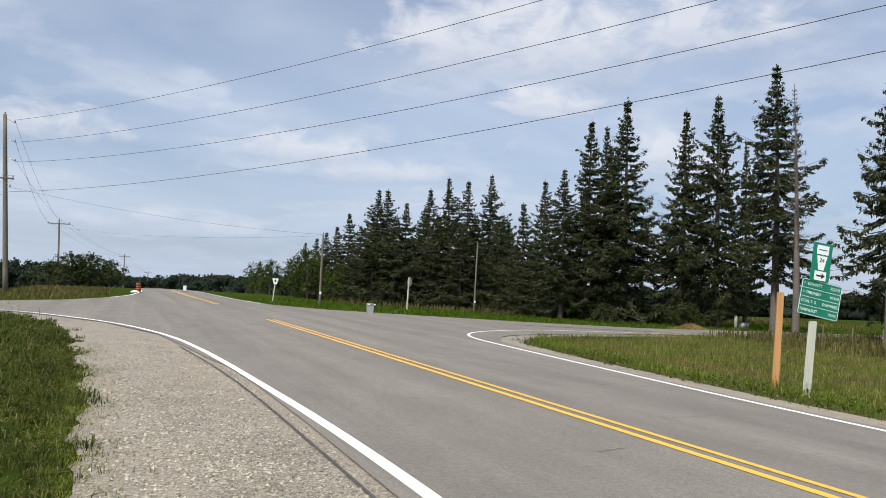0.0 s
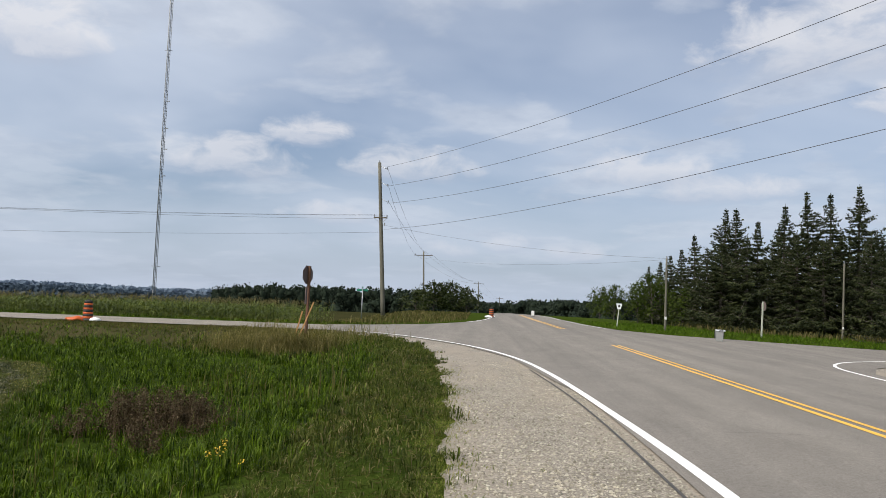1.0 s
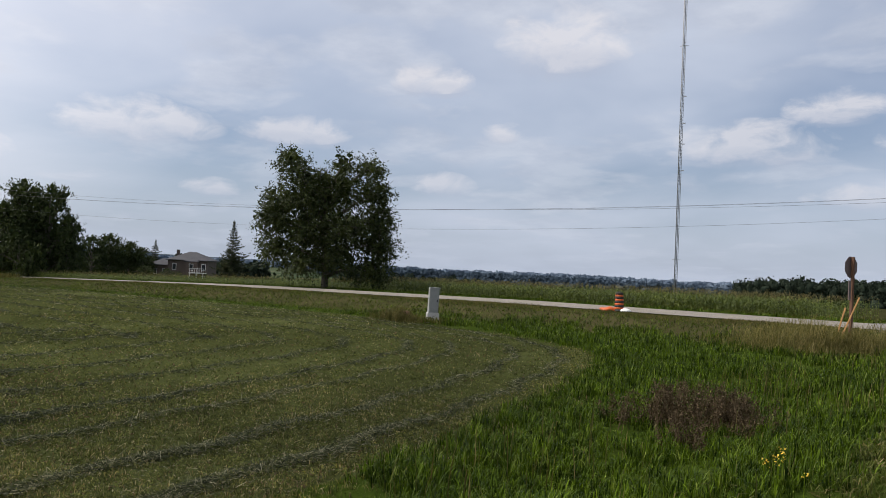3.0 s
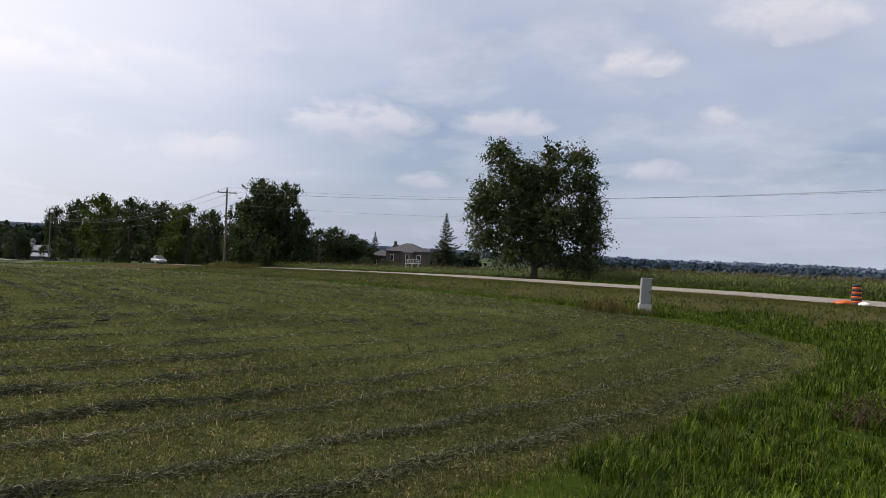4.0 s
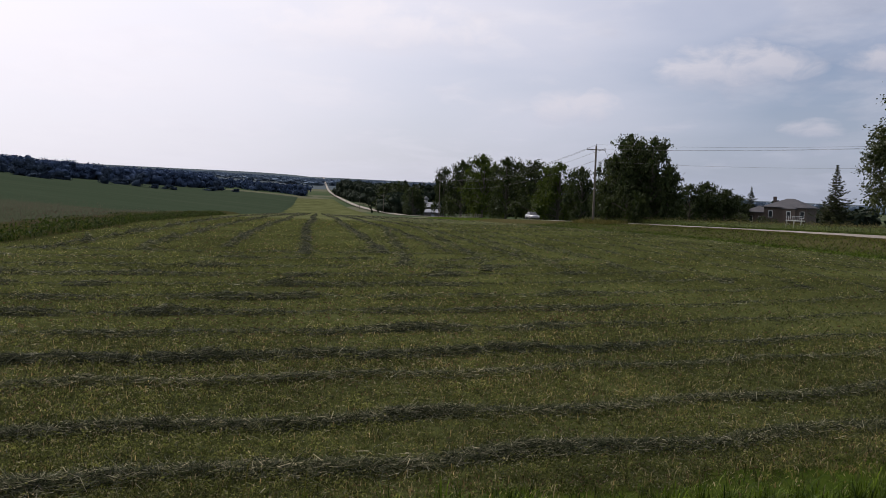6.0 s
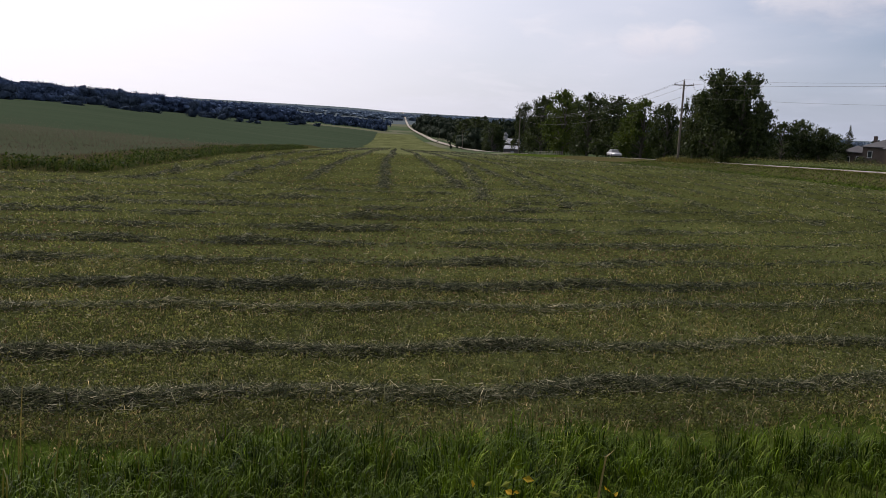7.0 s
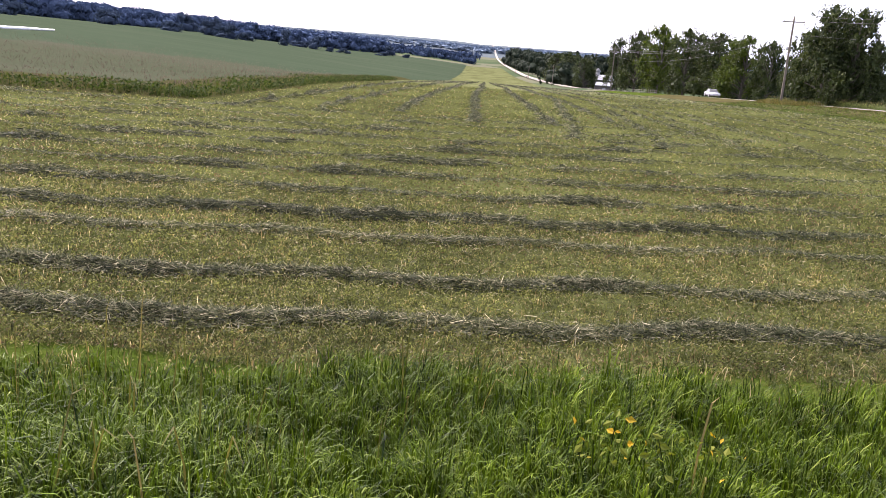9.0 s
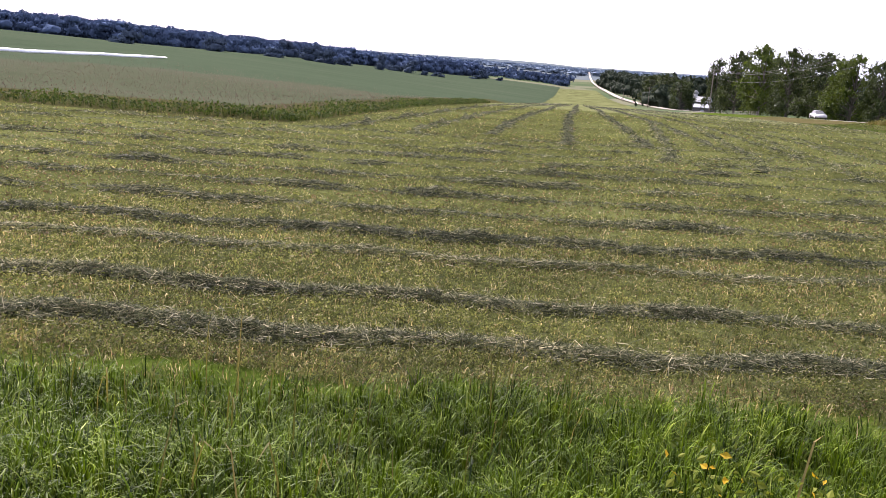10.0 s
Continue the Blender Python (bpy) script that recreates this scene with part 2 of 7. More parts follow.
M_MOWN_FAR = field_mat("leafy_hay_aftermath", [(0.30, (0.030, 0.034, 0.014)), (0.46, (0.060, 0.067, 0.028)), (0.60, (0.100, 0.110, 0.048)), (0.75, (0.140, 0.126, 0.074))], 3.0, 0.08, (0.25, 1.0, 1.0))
M_CROP = field_mat("tall_hay_field", [(0.3, (0.022, 0.032, 0.016)), (0.5, (0.040, 0.046, 0.029)), (0.7, (0.062, 0.056, 0.044))], 1.6, 0.03, (1.0, 0.35, 1.0))
M_CROP_GREEN = field_mat("green_hay_field", [(0.3, (0.022, 0.034, 0.020)), (0.5, (0.032, 0.046, 0.028)), (0.7, (0.044, 0.054, 0.036))], 0.8, 0.03, (1.0, 0.35, 1.0))
M_SOIL = field_mat("corn_soil_and_hay_edge", [(0.3, (0.0210, 0.0240, 0.0084)), (0.7, (0.0480, 0.0450, 0.0192))], 6.0, 0.3)
M_FARGREEN = field_mat("far_green_field", [(0.3, (0.040, 0.056, 0.030)), (0.7, (0.066, 0.082, 0.045))], 0.05, 0.006)
M_FARTAN = field_mat("far_ripe_field", [(0.3, (0.070, 0.078, 0.052)), (0.7, (0.105, 0.105, 0.070))], 0.05, 0.006)
M_FARSOY = field_mat("far_soybean_field", [(0.3, (0.034, 0.052, 0.028)), (0.7, (0.052, 0.072, 0.038))], 0.05, 0.006)
M_WEED = field_mat("dry_weed_turf", [(0.3, (0.026, 0.027, 0.010)), (0.5, (0.050, 0.046, 0.020)), (0.7, (0.076, 0.064, 0.032))], 8.0, 0.3)

M_GRASS = leafy("tall_green_grass", (0.008, 0.022, 0.002), (0.075, 0.124, 0.006), 0.12, 0.5, dry=(0.13, 0.17, 0.035), spec=0.07, tuft_shade=0.95)
M_GRASS_EAST = leafy("mixed_verge_grass", (0.046, 0.080, 0.012), (0.175, 0.200, 0.045), 0.35, 0.6, dry=(0.30, 0.25, 0.13), spec=0.04, tuft_shade=0.45)
M_GRASS_LAWN = leafy("cut_verge_grass", (0.024, 0.040, 0.008), (0.094, 0.112, 0.028), 0.30, 0.6, dry=(0.19, 0.16, 0.09), spec=0.05, tuft_shade=0.6)
M_GRASS_BROWN = leafy("seeded_brown_grass", (0.050, 0.056, 0.018), (0.125, 0.112, 0.046), 0.25, 0.7, dry=(0.16, 0.13, 0.065), spec=0.05, tuft_shade=0.5)
M_GRASS_TAN = leafy("tan_seeding_grass", (0.070, 0.074, 0.024), (0.19, 0.165, 0.075), 0.35, 0.7, dry=(0.30, 0.25, 0.14), spec=0.04, tuft_shade=0.4)
M_STUBBLE = leafy("hay_stubble", (0.02, 0.02, 0.01), (0.1, 0.1, 0.05), 0.62, 0.5, spec=0.06, tuft_shade=0.6, glow=(1.7, 1.5, 1.2), shades=[(0.0, (0.016, 0.020, 0.006)), (0.30, (0.046, 0.062, 0.020)), (0.70, (0.106, 0.128, 0.046)), (0.80, (0.124, 0.098, 0.054)), (0.92, (0.21, 0.19, 0.11)), (0.985, (0.38, 0.35, 0.26))])
M_HAY = leafy("drying_cut_hay", (0.02, 0.02, 0.01), (0.1, 0.1, 0.05), 0.5, 0.5, spec=0.10, glow=(1.75, 1.65, 1.5), shades=[(0.0, (0.008, 0.011, 0.005)), (0.36, (0.032, 0.041, 0.022)), (0.70, (0.078, 0.090, 0.056)), (0.90, (0.17, 0.172, 0.126)), (1.0, (0.36, 0.35, 0.28))])
# Less translucent copy of the cut hay, for the farther rows.
M_HAY_FAR = leafy("far_row_cut_hay", (0.02, 0.02, 0.01), (0.1, 0.1, 0.05), 0.25, 0.55, spec=0.08, glow=(1.3, 1.25, 1.0), shades=[(0.0, (0.008, 0.011, 0.006)), (0.42, (0.034, 0.043, 0.026)), (0.75, (0.082, 0.094, 0.060)), (0.93, (0.18, 0.18, 0.13)), (1.0, (0.36, 0.35, 0.28))])
M_SPRUCE = leafy("spruce_needles", (0.017, 0.026, 0.014), (0.058, 0.068, 0.028), 0.18, 0.6)
M_LEAF = leafy("maple_leaves", (0.015, 0.027, 0.008), (0.056, 0.070, 0.021), 0.22, 0.5, spec=0.2)
M_LEAF_ROW = leafy("row_maple_leaves", (0.014, 0.026, 0.010), (0.050, 0.066, 0.024), 0.18, 0.6, spec=0.12)
M_LEAF_LIGHT = leafy("ash_leaves", (0.020, 0.038, 0.006), (0.066, 0.090, 0.018), 0.3, 0.6, spec=0.12)
M_LEAF_FAR = leafy("far_wood_leaves", (0.013, 0.021, 0.016), (0.026, 0.036, 0.026), 0.08, 0.8, spec=0.05)
# The next four are foliage with aerial haze painted in as blue.
M_LEAF_HAZE = leafy("haze_blue_wood_leaves", (0.054, 0.080, 0.146), (0.058, 0.085, 0.154), 0.0, 0.95, spec=0.0)
M_LEAF_BLUE = leafy("haze_blue_horizon_leaves", (0.15, 0.195, 0.275), (0.16, 0.207, 0.29), 0.0, 0.95, spec=0.0)
M_LEAF_HILL = leafy("haze_blue_hill_leaves", (0.054, 0.076, 0.110), (0.060, 0.084, 0.120), 0.1, 0.9, spec=0.0, glow=(1.0, 1.1, 1.0))
M_LEAF_MID = leafy("haze_blue_field_leaves", (0.036, 0.052, 0.088), (0.044, 0.062, 0.100), 0.15, 0.9, spec=0.0, glow=(1.0, 1.1, 1.0))
M_HAYEDGE = leafy("standing_hay_leaves", (0.009, 0.021, 0.005), (0.046, 0.068, 0.020), 0.3, 0.6, dry=(0.09, 0.08, 0.045), spec=0.05)
M_ALFALFA = leafy("alfalfa_regrowth", (0.026, 0.037, 0.010), (0.112, 0.127, 0.046), 0.58, 0.5, dry=(0.19, 0.185, 0.13), spec=0.06, tuft_shade=0.55, glow=(1.55, 1.48, 1.25))
# Far ground whose blue-grey colours carry the distance haze.
M_FARHAZE = field_mat("haze_tinted_far_land", [(0.3, (0.050, 0.068, 0.085)), (0.5, (0.070, 0.088, 0.098)), (0.7, (0.100, 0.108, 0.105))], 0.02, 0.004)
M_CORN = leafy("corn_leaves", (0.024, 0.044, 0.008), (0.130, 0.158, 0.038), 0.3, 0.5, spec=0.2)
M_TASSEL = leafy("corn_tassels", (0.13, 0.115, 0.050), (0.25, 0.21, 0.10), 0.2, 0.7)
M_SHRUB = leafy("seeding_dock", (0.034, 0.025, 0.016), (0.105, 0.076, 0.050), 0.15, 0.7, dry=(0.15, 0.12, 0.08), spec=0.04)
M_FLOWER = plain("goldenrod_yellow", (0.62, 0.38, 0.03), (0.80, 0.55, 0.05), 20.0, 0.6)
M_BARK = plain("rough_bark", (0.035, 0.030, 0.024), (0.11, 0.095, 0.078), 9.0, 0.9, relief=0.03, stretch=(1.0, 1.0, 0.25))
M_BARK_GREY = plain("grey_spruce_bark", (0.06, 0.05, 0.042), (0.15, 0.13, 0.11), 9.0, 0.9, relief=0.02)
M_POLE = plain("weathered_pole_wood", (0.07, 0.068, 0.052), (0.16, 0.15, 0.115), 12.0, 0.85, relief=0.006, stretch=(1.0, 1.0, 0.06))
M_POLE_BROWN = plain("brown_stained_post", (0.085, 0.040, 0.022), (0.16, 0.085, 0.05), 12.0, 0.85, relief=0.004, stretch=(1.0, 1.0, 0.06))
M_POLE_DARK = plain("creosoted_pole_wood", (0.07, 0.06, 0.045), (0.15, 0.13, 0.10), 12.0, 0.85, relief=0.006, stretch=(1.0, 1.0, 0.06))
M_CEDAR = plain("new_cedar_post", (0.30, 0.155, 0.055), (0.46, 0.25, 0.095), 14.0, 0.7, relief=0.004, stretch=(1.0, 1.0, 0.05))
M_POST = plain("grey_green_sign_post", (0.32, 0.34, 0.27), (0.52, 0.53, 0.45), 14.0, 0.8, relief=0.004, stretch=(1.0, 1.0, 0.06))
M_GALV = plain("galvanised_steel", (0.30, 0.31, 0.32), (0.46, 0.47, 0.48), 10.0, 0.45, 0.7)
M_TOWER = plain("tower_steel", (0.20, 0.21, 0.22), (0.34, 0.35, 0.36), 3.0, 0.55, 0.5)
M_WIRE = plain("dark_cable", (0.05, 0.05, 0.055), (0.09, 0.09, 0.095), 4.0, 0.6)
M_PORCELAIN = plain("insulator_glaze", (0.16, 0.17, 0.18), (0.26, 0.27, 0.28), 9.0, 0.25)
M_SIGNGREEN = plain("sign_green_sheeting", (0.004, 0.145, 0.088), (0.010, 0.185, 0.115), 30.0, 0.4)
M_SIGNWHITE = plain("sign_white_sheeting", (0.62, 0.66, 0.66), (0.78, 0.80, 0.80), 30.0, 0.35)
M_SIGNBACK = plain("sign_back_aluminium", (0.11, 0.085, 0.08), (0.17, 0.13, 0.12), 6.0, 0.5, 0.2)
M_RED = plain("faded_red_sheeting", (0.30, 0.035, 0.02), (0.42, 0.06, 0.04), 6.0, 0.5)
M_ORANGE = plain("orange_plastic", (0.42, 0.070, 0.010), (0.56, 0.11, 0.016), 12.0, 0.5)
M_BLACK = plain("black_rubber", (0.012, 0.012, 0.012), (0.035, 0.034, 0.033), 10.0, 0.75)
M_WHITEPAINT = plain("white_painted_board", (0.60, 0.60, 0.58), (0.78, 0.78, 0.76), 8.0, 0.6)
M_CABINET = plain("light_grey_enamel", (0.22, 0.225, 0.215), (0.29, 0.295, 0.28), 5.0, 0.6)
M_CONCRETE = plain("cast_concrete", (0.36, 0.35, 0.33), (0.52, 0.51, 0.48), 9.0, 0.9, relief=0.004)
M_BRICK = plain("farmhouse_brick", (0.075, 0.056, 0.046), (0.125, 0.098, 0.082), 6.0, 0.9)
M_SHINGLE = plain("grey_roof_shingle", (0.055, 0.055, 0.06), (0.095, 0.095, 0.10), 5.0, 0.95, spec=0.1)
M_METALROOF = plain("barn_metal_roof", (0.15, 0.165, 0.19), (0.22, 0.235, 0.26), 2.0, 0.7)
M_BARN = plain("barn_board", (0.060, 0.055, 0.056), (0.10, 0.092, 0.092), 3.0, 0.9, spec=0.1)
M_GLASS = plain("window_glass", (0.02, 0.025, 0.03), (0.05, 0.055, 0.06), 2.0, 0.08)
M_CARWHITE = plain("silver_car_paint", (0.25, 0.26, 0.28), (0.33, 0.34, 0.36), 2.0, 0.3)
M_CARDARK = plain("dark_car_paint", (0.02, 0.022, 0.026), (0.04, 0.042, 0.046), 2.0, 0.25)
M_PLASTIC = plain("white_silage_wrap", (0.72, 0.72, 0.72), (0.85, 0.85, 0.85), 1.0, 0.4)
M_SILO = plain("weathered_silo_staves", (0.13, 0.135, 0.14), (0.20, 0.205, 0.21), 3.0, 0.9)
M_GRASS_BRIGHT = leafy("watered_lawn_grass", (0.030, 0.064, 0.004), (0.078, 0.128, 0.011), 0.35, 0.6, spec=0.05)

# ---- mesh helpers ----


def mesh_data(name, verts, faces, *mats, mat_index=None, smooth=False):
    """A mesh from numpy arrays: verts (n, 3), faces (m, 3 or 4)."""
    verts, faces = np.asarray(verts, np.float32).reshape(-1, 3), np.asarray(faces, np.int32)
    k = faces.shape[1]
    me = bpy.data.meshes.new(name)
    me.vertices.add(len(verts))
    me.vertices.foreach_set("co", verts.ravel())
    me.loops.add(faces.size)
    me.loops.foreach_set("vertex_index", faces.ravel())
    me.polygons.add(len(faces))
    me.polygons.foreach_set("loop_start", np.arange(0, faces.size, k, dtype=np.int32))
    if mat_index is not None:
        me.polygons.foreach_set("material_index", np.asarray(mat_index, np.int32))
    me.polygons.foreach_set("use_smooth", np.full(len(faces), smooth))
    me.update(calc_edges=True)
    for m in mats:
        me.materials.append(m)
    return me


def thing(name, label, category, at=(0, 0, 0), turn=0.0, group="", kind=""):
    """An Empty at a thing's base, to hold its parts."""
    ob = new(name)
    ob.empty_display_size = 0.2
    ob.matrix_world = pose(*at, 0, 0, turn)
    return tagged(ob, label, category, group, kind)


def under(ob, parent):
    if parent is not None:
        ob.parent = parent
    return ob


def part(name, bm, material, parent=None, label="", smooth=False, bev=0.0):
    """Links a bmesh as one mesh object under a thing or under a part."""
    if bev:
        bmesh.ops.bevel(bm, geom=bm.edges[:], offset=bev, segments=2, affect="EDGES", clamp_overlap=True)
    me = bpy.data.meshes.new(name)
    bm.to_mesh(me)
    bm.free()
    me.materials.append(material)
    if smooth:
        for p in me.polygons:
            p.use_smooth = True
    ob = under(new(name, me), parent)
    return tagged(ob, label) if label else ob


def npart(name, verts, faces, material, parent=None, label="", smooth=False):
    ob = under(new(name, mesh_data(name, verts, faces, material, smooth=smooth)), parent)
    return tagged(ob, label) if label else ob


def box_into(bm, cx, cy, cz, sx, sy, sz, m=None):
    r = bmesh.ops.create_cube(bm, size=1.0)
    t = Matrix.Translation((cx, cy, cz)) @ Matrix.Diagonal((sx, sy, sz, 1.0))
    bmesh.ops.transform(bm, matrix=(m @ t) if m else t, verts=r["verts"])
    return r["verts"]


def box(cx, cy, cz, sx, sy, sz, m=None):
    bm = bmesh.new()
    box_into(bm, cx, cy, cz, sx, sy, sz, m)
    return bm


def tube_arrays(points, radii, sides=8, cap=True):
    """A tube along points with a radius at each."""
    p, r = np.asarray(points, float), np.asarray(radii, float)
    d = np.gradient(p, axis=0)
    d /= np.linalg.norm(d, axis=1, keepdims=True) + 1e-9
    ref = np.where(np.abs(d[:, 2:3]) > 0.9, [[1.0, 0, 0]], [[0, 0, 1.0]])
    u = np.cross(d, ref)
    u /= np.linalg.norm(u, axis=1, keepdims=True) + 1e-9
    v = np.cross(d, u)
    a = np.linspace(0, 2 * np.pi, sides, endpoint=False)
    ring = p[:, None] + r[:, None, None] * (np.cos(a)[None, :, None] * u[:, None] + np.sin(a)[None, :, None] * v[:, None])
    n = len(p)
    i, j = np.meshgrid(np.arange(n - 1), np.arange(sides), indexing="ij")
    k = (j + 1) % sides
    f = np.stack([i * sides + j, i * sides + k, (i + 1) * sides + k, (i + 1) * sides + j], -1).reshape(-1, 4)
    vs = ring.reshape(-1, 3)
    if cap:
        lid = np.arange((n - 1) * sides, n * sides)
        base = np.arange(sides)[::-1]
        for ringidx in (lid, base):
            for q in range(1, sides - 2, 2):
                f = np.vstack([f, [ringidx[0], ringidx[q], ringidx[q + 1], ringidx[q + 2]]])
    return vs, f


def joined(pieces):
    """Several (verts, faces) of the same face size as one."""
    vs, fs, n = [], [], 0
    for v, f in pieces:
        vs.append(v)
        fs.append(np.asarray(f) + n)
        n += len(v)
    return np.vstack(vs), np.vstack(fs)


def tube(name, points, radii, material, parent=None, sides=8, label="", smooth=True):
    if np.isscalar(radii):
        radii = [radii] * len(points)
    return npart(name, *tube_arrays(points, radii, sides), material, parent, label, smooth)


def smooth01(a, b, x):
    t = np.clip((np.asarray(x, float) - a) / (b - a), 0, 1)
    return t * t * (3 - 2 * t)


# ---- the lie of the land ----
WEST_D = [-1, 0, 30, 60, 100, 160, 250, 400, 600, 830, 1400, 2000, 2600, 3400, 5200]
WEST_Z = [0, 0, -0.05, -0.4, -1.35, -3.0, -5.8, -10.2, -13.0, -15.0, -14.0, -11.0, -5.0, 8.0, 34.0]


def road_z(x, y):
    """Height of the bare land along the roads, before verges and ditches."""
    x, y = np.asarray(x, float), np.asarray(y, float)
    w = np.maximum(-x, 0)
    z = sum(np.interp(w * (1 + s), WEST_D, WEST_Z) for s in (-0.08, 0, 0.08)) / 3
    z = z - 0.45 * smooth01(10, 36, x) - 0.7 * smooth01(36, 140, x)
    z = z - 9.0 * smooth01(92, 430, y) * smooth01(-1500, -60, x)
    z = z - 2.5 * smooth01(60, 420, y) * smooth01(60, 160, w)
    return z


def shoulder_out(y):
    """Outer edge of the gravel beside the main road (its x)."""
    return np.interp(y, [-120, 5, 13, 25.6, 31, 35, 39], [-0.1, -0.15, -0.3, -1.25, -2.2, -4.0, -7.9])


def land_z(x, y):
    x, y = np.asarray(x, float), np.asarray(y, float)
    z = road_z(x, y)
    w = -x
    # bank and field west of the main road
    z = z - 0.6 * smooth01(0.9, 4.9, shoulder_out(y) - x) * (1 - smooth01(31, 38, y))
    # corn land beyond the crossroad
    z = z - 0.65 * smooth01(49, 56, y) * smooth01(7, 14, w)
    # long rise in the south-west
    z = z + 0.072 * 230 * (1 - np.exp(-np.maximum(-y - 20, 0) / 230.0)) * 1.25 * smooth01(20, 120, w)
    # the far crest carries the wood
    rr = np.hypot(x, y)
    bearing = np.degrees(np.arctan2(-x, y))
    crest = np.where(x < 0, np.interp(bearing, [99, 104, 108, 112, 120, 125, 140, 170], [0, 0.20, 0.44, 0.56, 0.54, 0.60, 0.6, 0.0]), 0.0)
    z = z + np.minimum(rr, 900) * np.radians(crest) * smooth01(150, 520, rr)
    # shallow ditch beside the east verge
    z = z - 0.25 * smooth01(1.2, 4.0, x - road_right(y)) * (x > 9) * (1 - smooth01(30, 36, y)) * smooth01(-60, -40, y)
    # hills all round the horizon
    r = np.hypot(x, y)
    az = np.degrees(np.arctan2(-x, y))
    z = z + smooth01(2200, 4700, r) * (2 + 42 * smooth01(55, 88, az) - 10 * smooth01(10, -20, az))
    return z


def centre_x(y):
    return 6.0 - 0.75 * smooth01(20, 95, y)


CORNER_Y = [-200, 10, 16, 18, 21.3, 25.4, 31.2, 35.4, 38.4, 39.6, 47.2, 49.5, 54.8, 62, 70.7, 88, 110, 420]
CORNER_X = [2.35, 2.35, 2.25, 1.95, 1.62, 1.15, -0.5, -2.7, -5.0, -7.5, -9.0, -6.6, -3.4, -1.2, 0.3, 1.55, 1.6, 1.6]
EAST_Y = [-200, 4, 11.7, 19.0, 24.8, 27.5, 28.9, 31.0, 34.5, 37.6, 38.6, 46.4, 47.2, 48.5, 51.5, 57.4, 68, 90, 420]
EAST_X = [10.2, 10.3, 10.6, 11.3, 12.3, 13.6, 14.8, 17.6, 23.0, 29.0, 33.0, 34.0, 26.0, 17.5, 12.6, 10.2, 9.3, 8.9, 8.9]


def road_left(y):
    return np.interp(y, CORNER_Y, CORNER_X)


def road_right(y):
    return np.interp(y, EAST_Y, EAST_X)


def pave_z(x, y):
    """Road surface: the land, a little raised, with a crown on the main road."""
    x, y = np.asarray(x, float), np.asarray(y, float)
    crown = 0.10 * np.clip(1 - np.abs(x - centre_x(y)) / 3.6, 0, 1)
    return road_z(x, y) + 0.04 + crown


def on_land(x, y, dz=0.0):
    return (x, y, float(land_z(x, y)) + dz)

# ---- ground ----
def spaced(marks):
    """Coordinates from (start, end, step) stretches."""
    out = []
    for a, b, s in marks:
        out.extend(np.arange(a, b - 1e-6, s))
    out.append(marks[-1][1])
    return np.array(out)


GX = spaced([(-4700, -2200, 250), (-2200, -1000, 80), (-1000, -400, 30), (-400, -160, 10), (-160, -60, 4), (-60, -22, 1.5), (-22, -8, 0.6), (-8, 3, 0.3), (3, 11, 1.0), (11, 18, 0.5), (18, 40, 2), (40, 120, 5), (120, 400, 20), (400, 1600, 100), (1600, 4700, 310)])
GY = spaced([(-4700, -1600, 310), (-1600, -500, 60), (-500, -160, 15), (-160, -40, 5), (-40, -12, 1.5), (-12, 8, 0.5), (8, 38, 0.8), (38, 60, 1.2), (60, 120, 4), (120, 420, 15), (420, 1300, 55), (1300, 2500, 150), (2500, 4700, 275)])


def mow_edge(y):
    """East edge of the mown field (its x) at y."""
    return np.interp(y, [-200, -30, -8, -4.2, 0, 3.2, 9.7, 14.3, 19.9, 23.5, 26.0], [-4.0, -4.4, -5.2, -5.5, -5.85, -6.28, -7.5, -8.8, -10.6, -12.8, -17.5])


def mow_north(x):
    return np.interp(-x, [12, 17.5, 25, 60, 400, 1400], [23, 26, 27.5, 30, 31, 31])


gx, gy = np.meshgrid(GX, GY, indexing="ij")
gz = land_z(gx, gy)
# the land lies lower under the pavement
under_main = (gx > road_left(gy) + 0.1) & (gx < road_right(gy) - 0.1) & (gy < 420)
under_cross = (gy > 39.7) & (gy < 46.8) & (gx < 300)
gz = gz - np.where(under_main | under_cross, 0.07, 0.0)
# the uncut hay stands as a dense canopy above the land
gz = gz + 0.45 * smooth01(32.3, 33.8, -gx) * smooth01(0.6, 2.2, -11.5 - 0.012 * (-31.5 - gx).clip(0) - gy) * (gx > -1400)
nx, ny = gx.shape
ii, jj = np.meshgrid(np.arange(nx - 1), np.arange(ny - 1), indexing="ij")
gfaces = np.stack([ii * ny + jj, (ii + 1) * ny + jj, (ii + 1) * ny + jj + 1, ii * ny + jj + 1], -1).reshape(-1, 4)
fx, fy = gx.ravel()[gfaces].mean(1), gy.ravel()[gfaces].mean(1)
mown = (fx < mow_edge(fy)) & (fy < mow_north(fx)) & (fx > -1350)
crop = (fx < -31.5) & (fy < -11.5 - 0.012 * (-31.5 - fx).clip(0)) & (fx > -1400)
weeds = (fx < -9) & (fy > 31) & (fy < 38.5) & (fx > -160)
corn_land = (fx < -11) & (fy > 51) & (fx > -150) & (fy < 260)
patch = np.floor(fx / 260 + 0.3 * np.sin(fy / 300)) * 7 + np.floor(fy / 210 + 0.3 * np.sin(fx / 500)) * 13
kinds = np.where(np.hypot(fx, fy) > 240, 4 + (np.abs(patch).astype(int) % 3), 0)
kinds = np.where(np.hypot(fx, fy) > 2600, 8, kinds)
kinds = np.where((fx > 9) & (np.hypot(fx, fy) < 240) & (fy < 38), 10, kinds)
kinds = np.where(weeds, 7, kinds)
kinds = np.where(corn_land, 3, kinds)
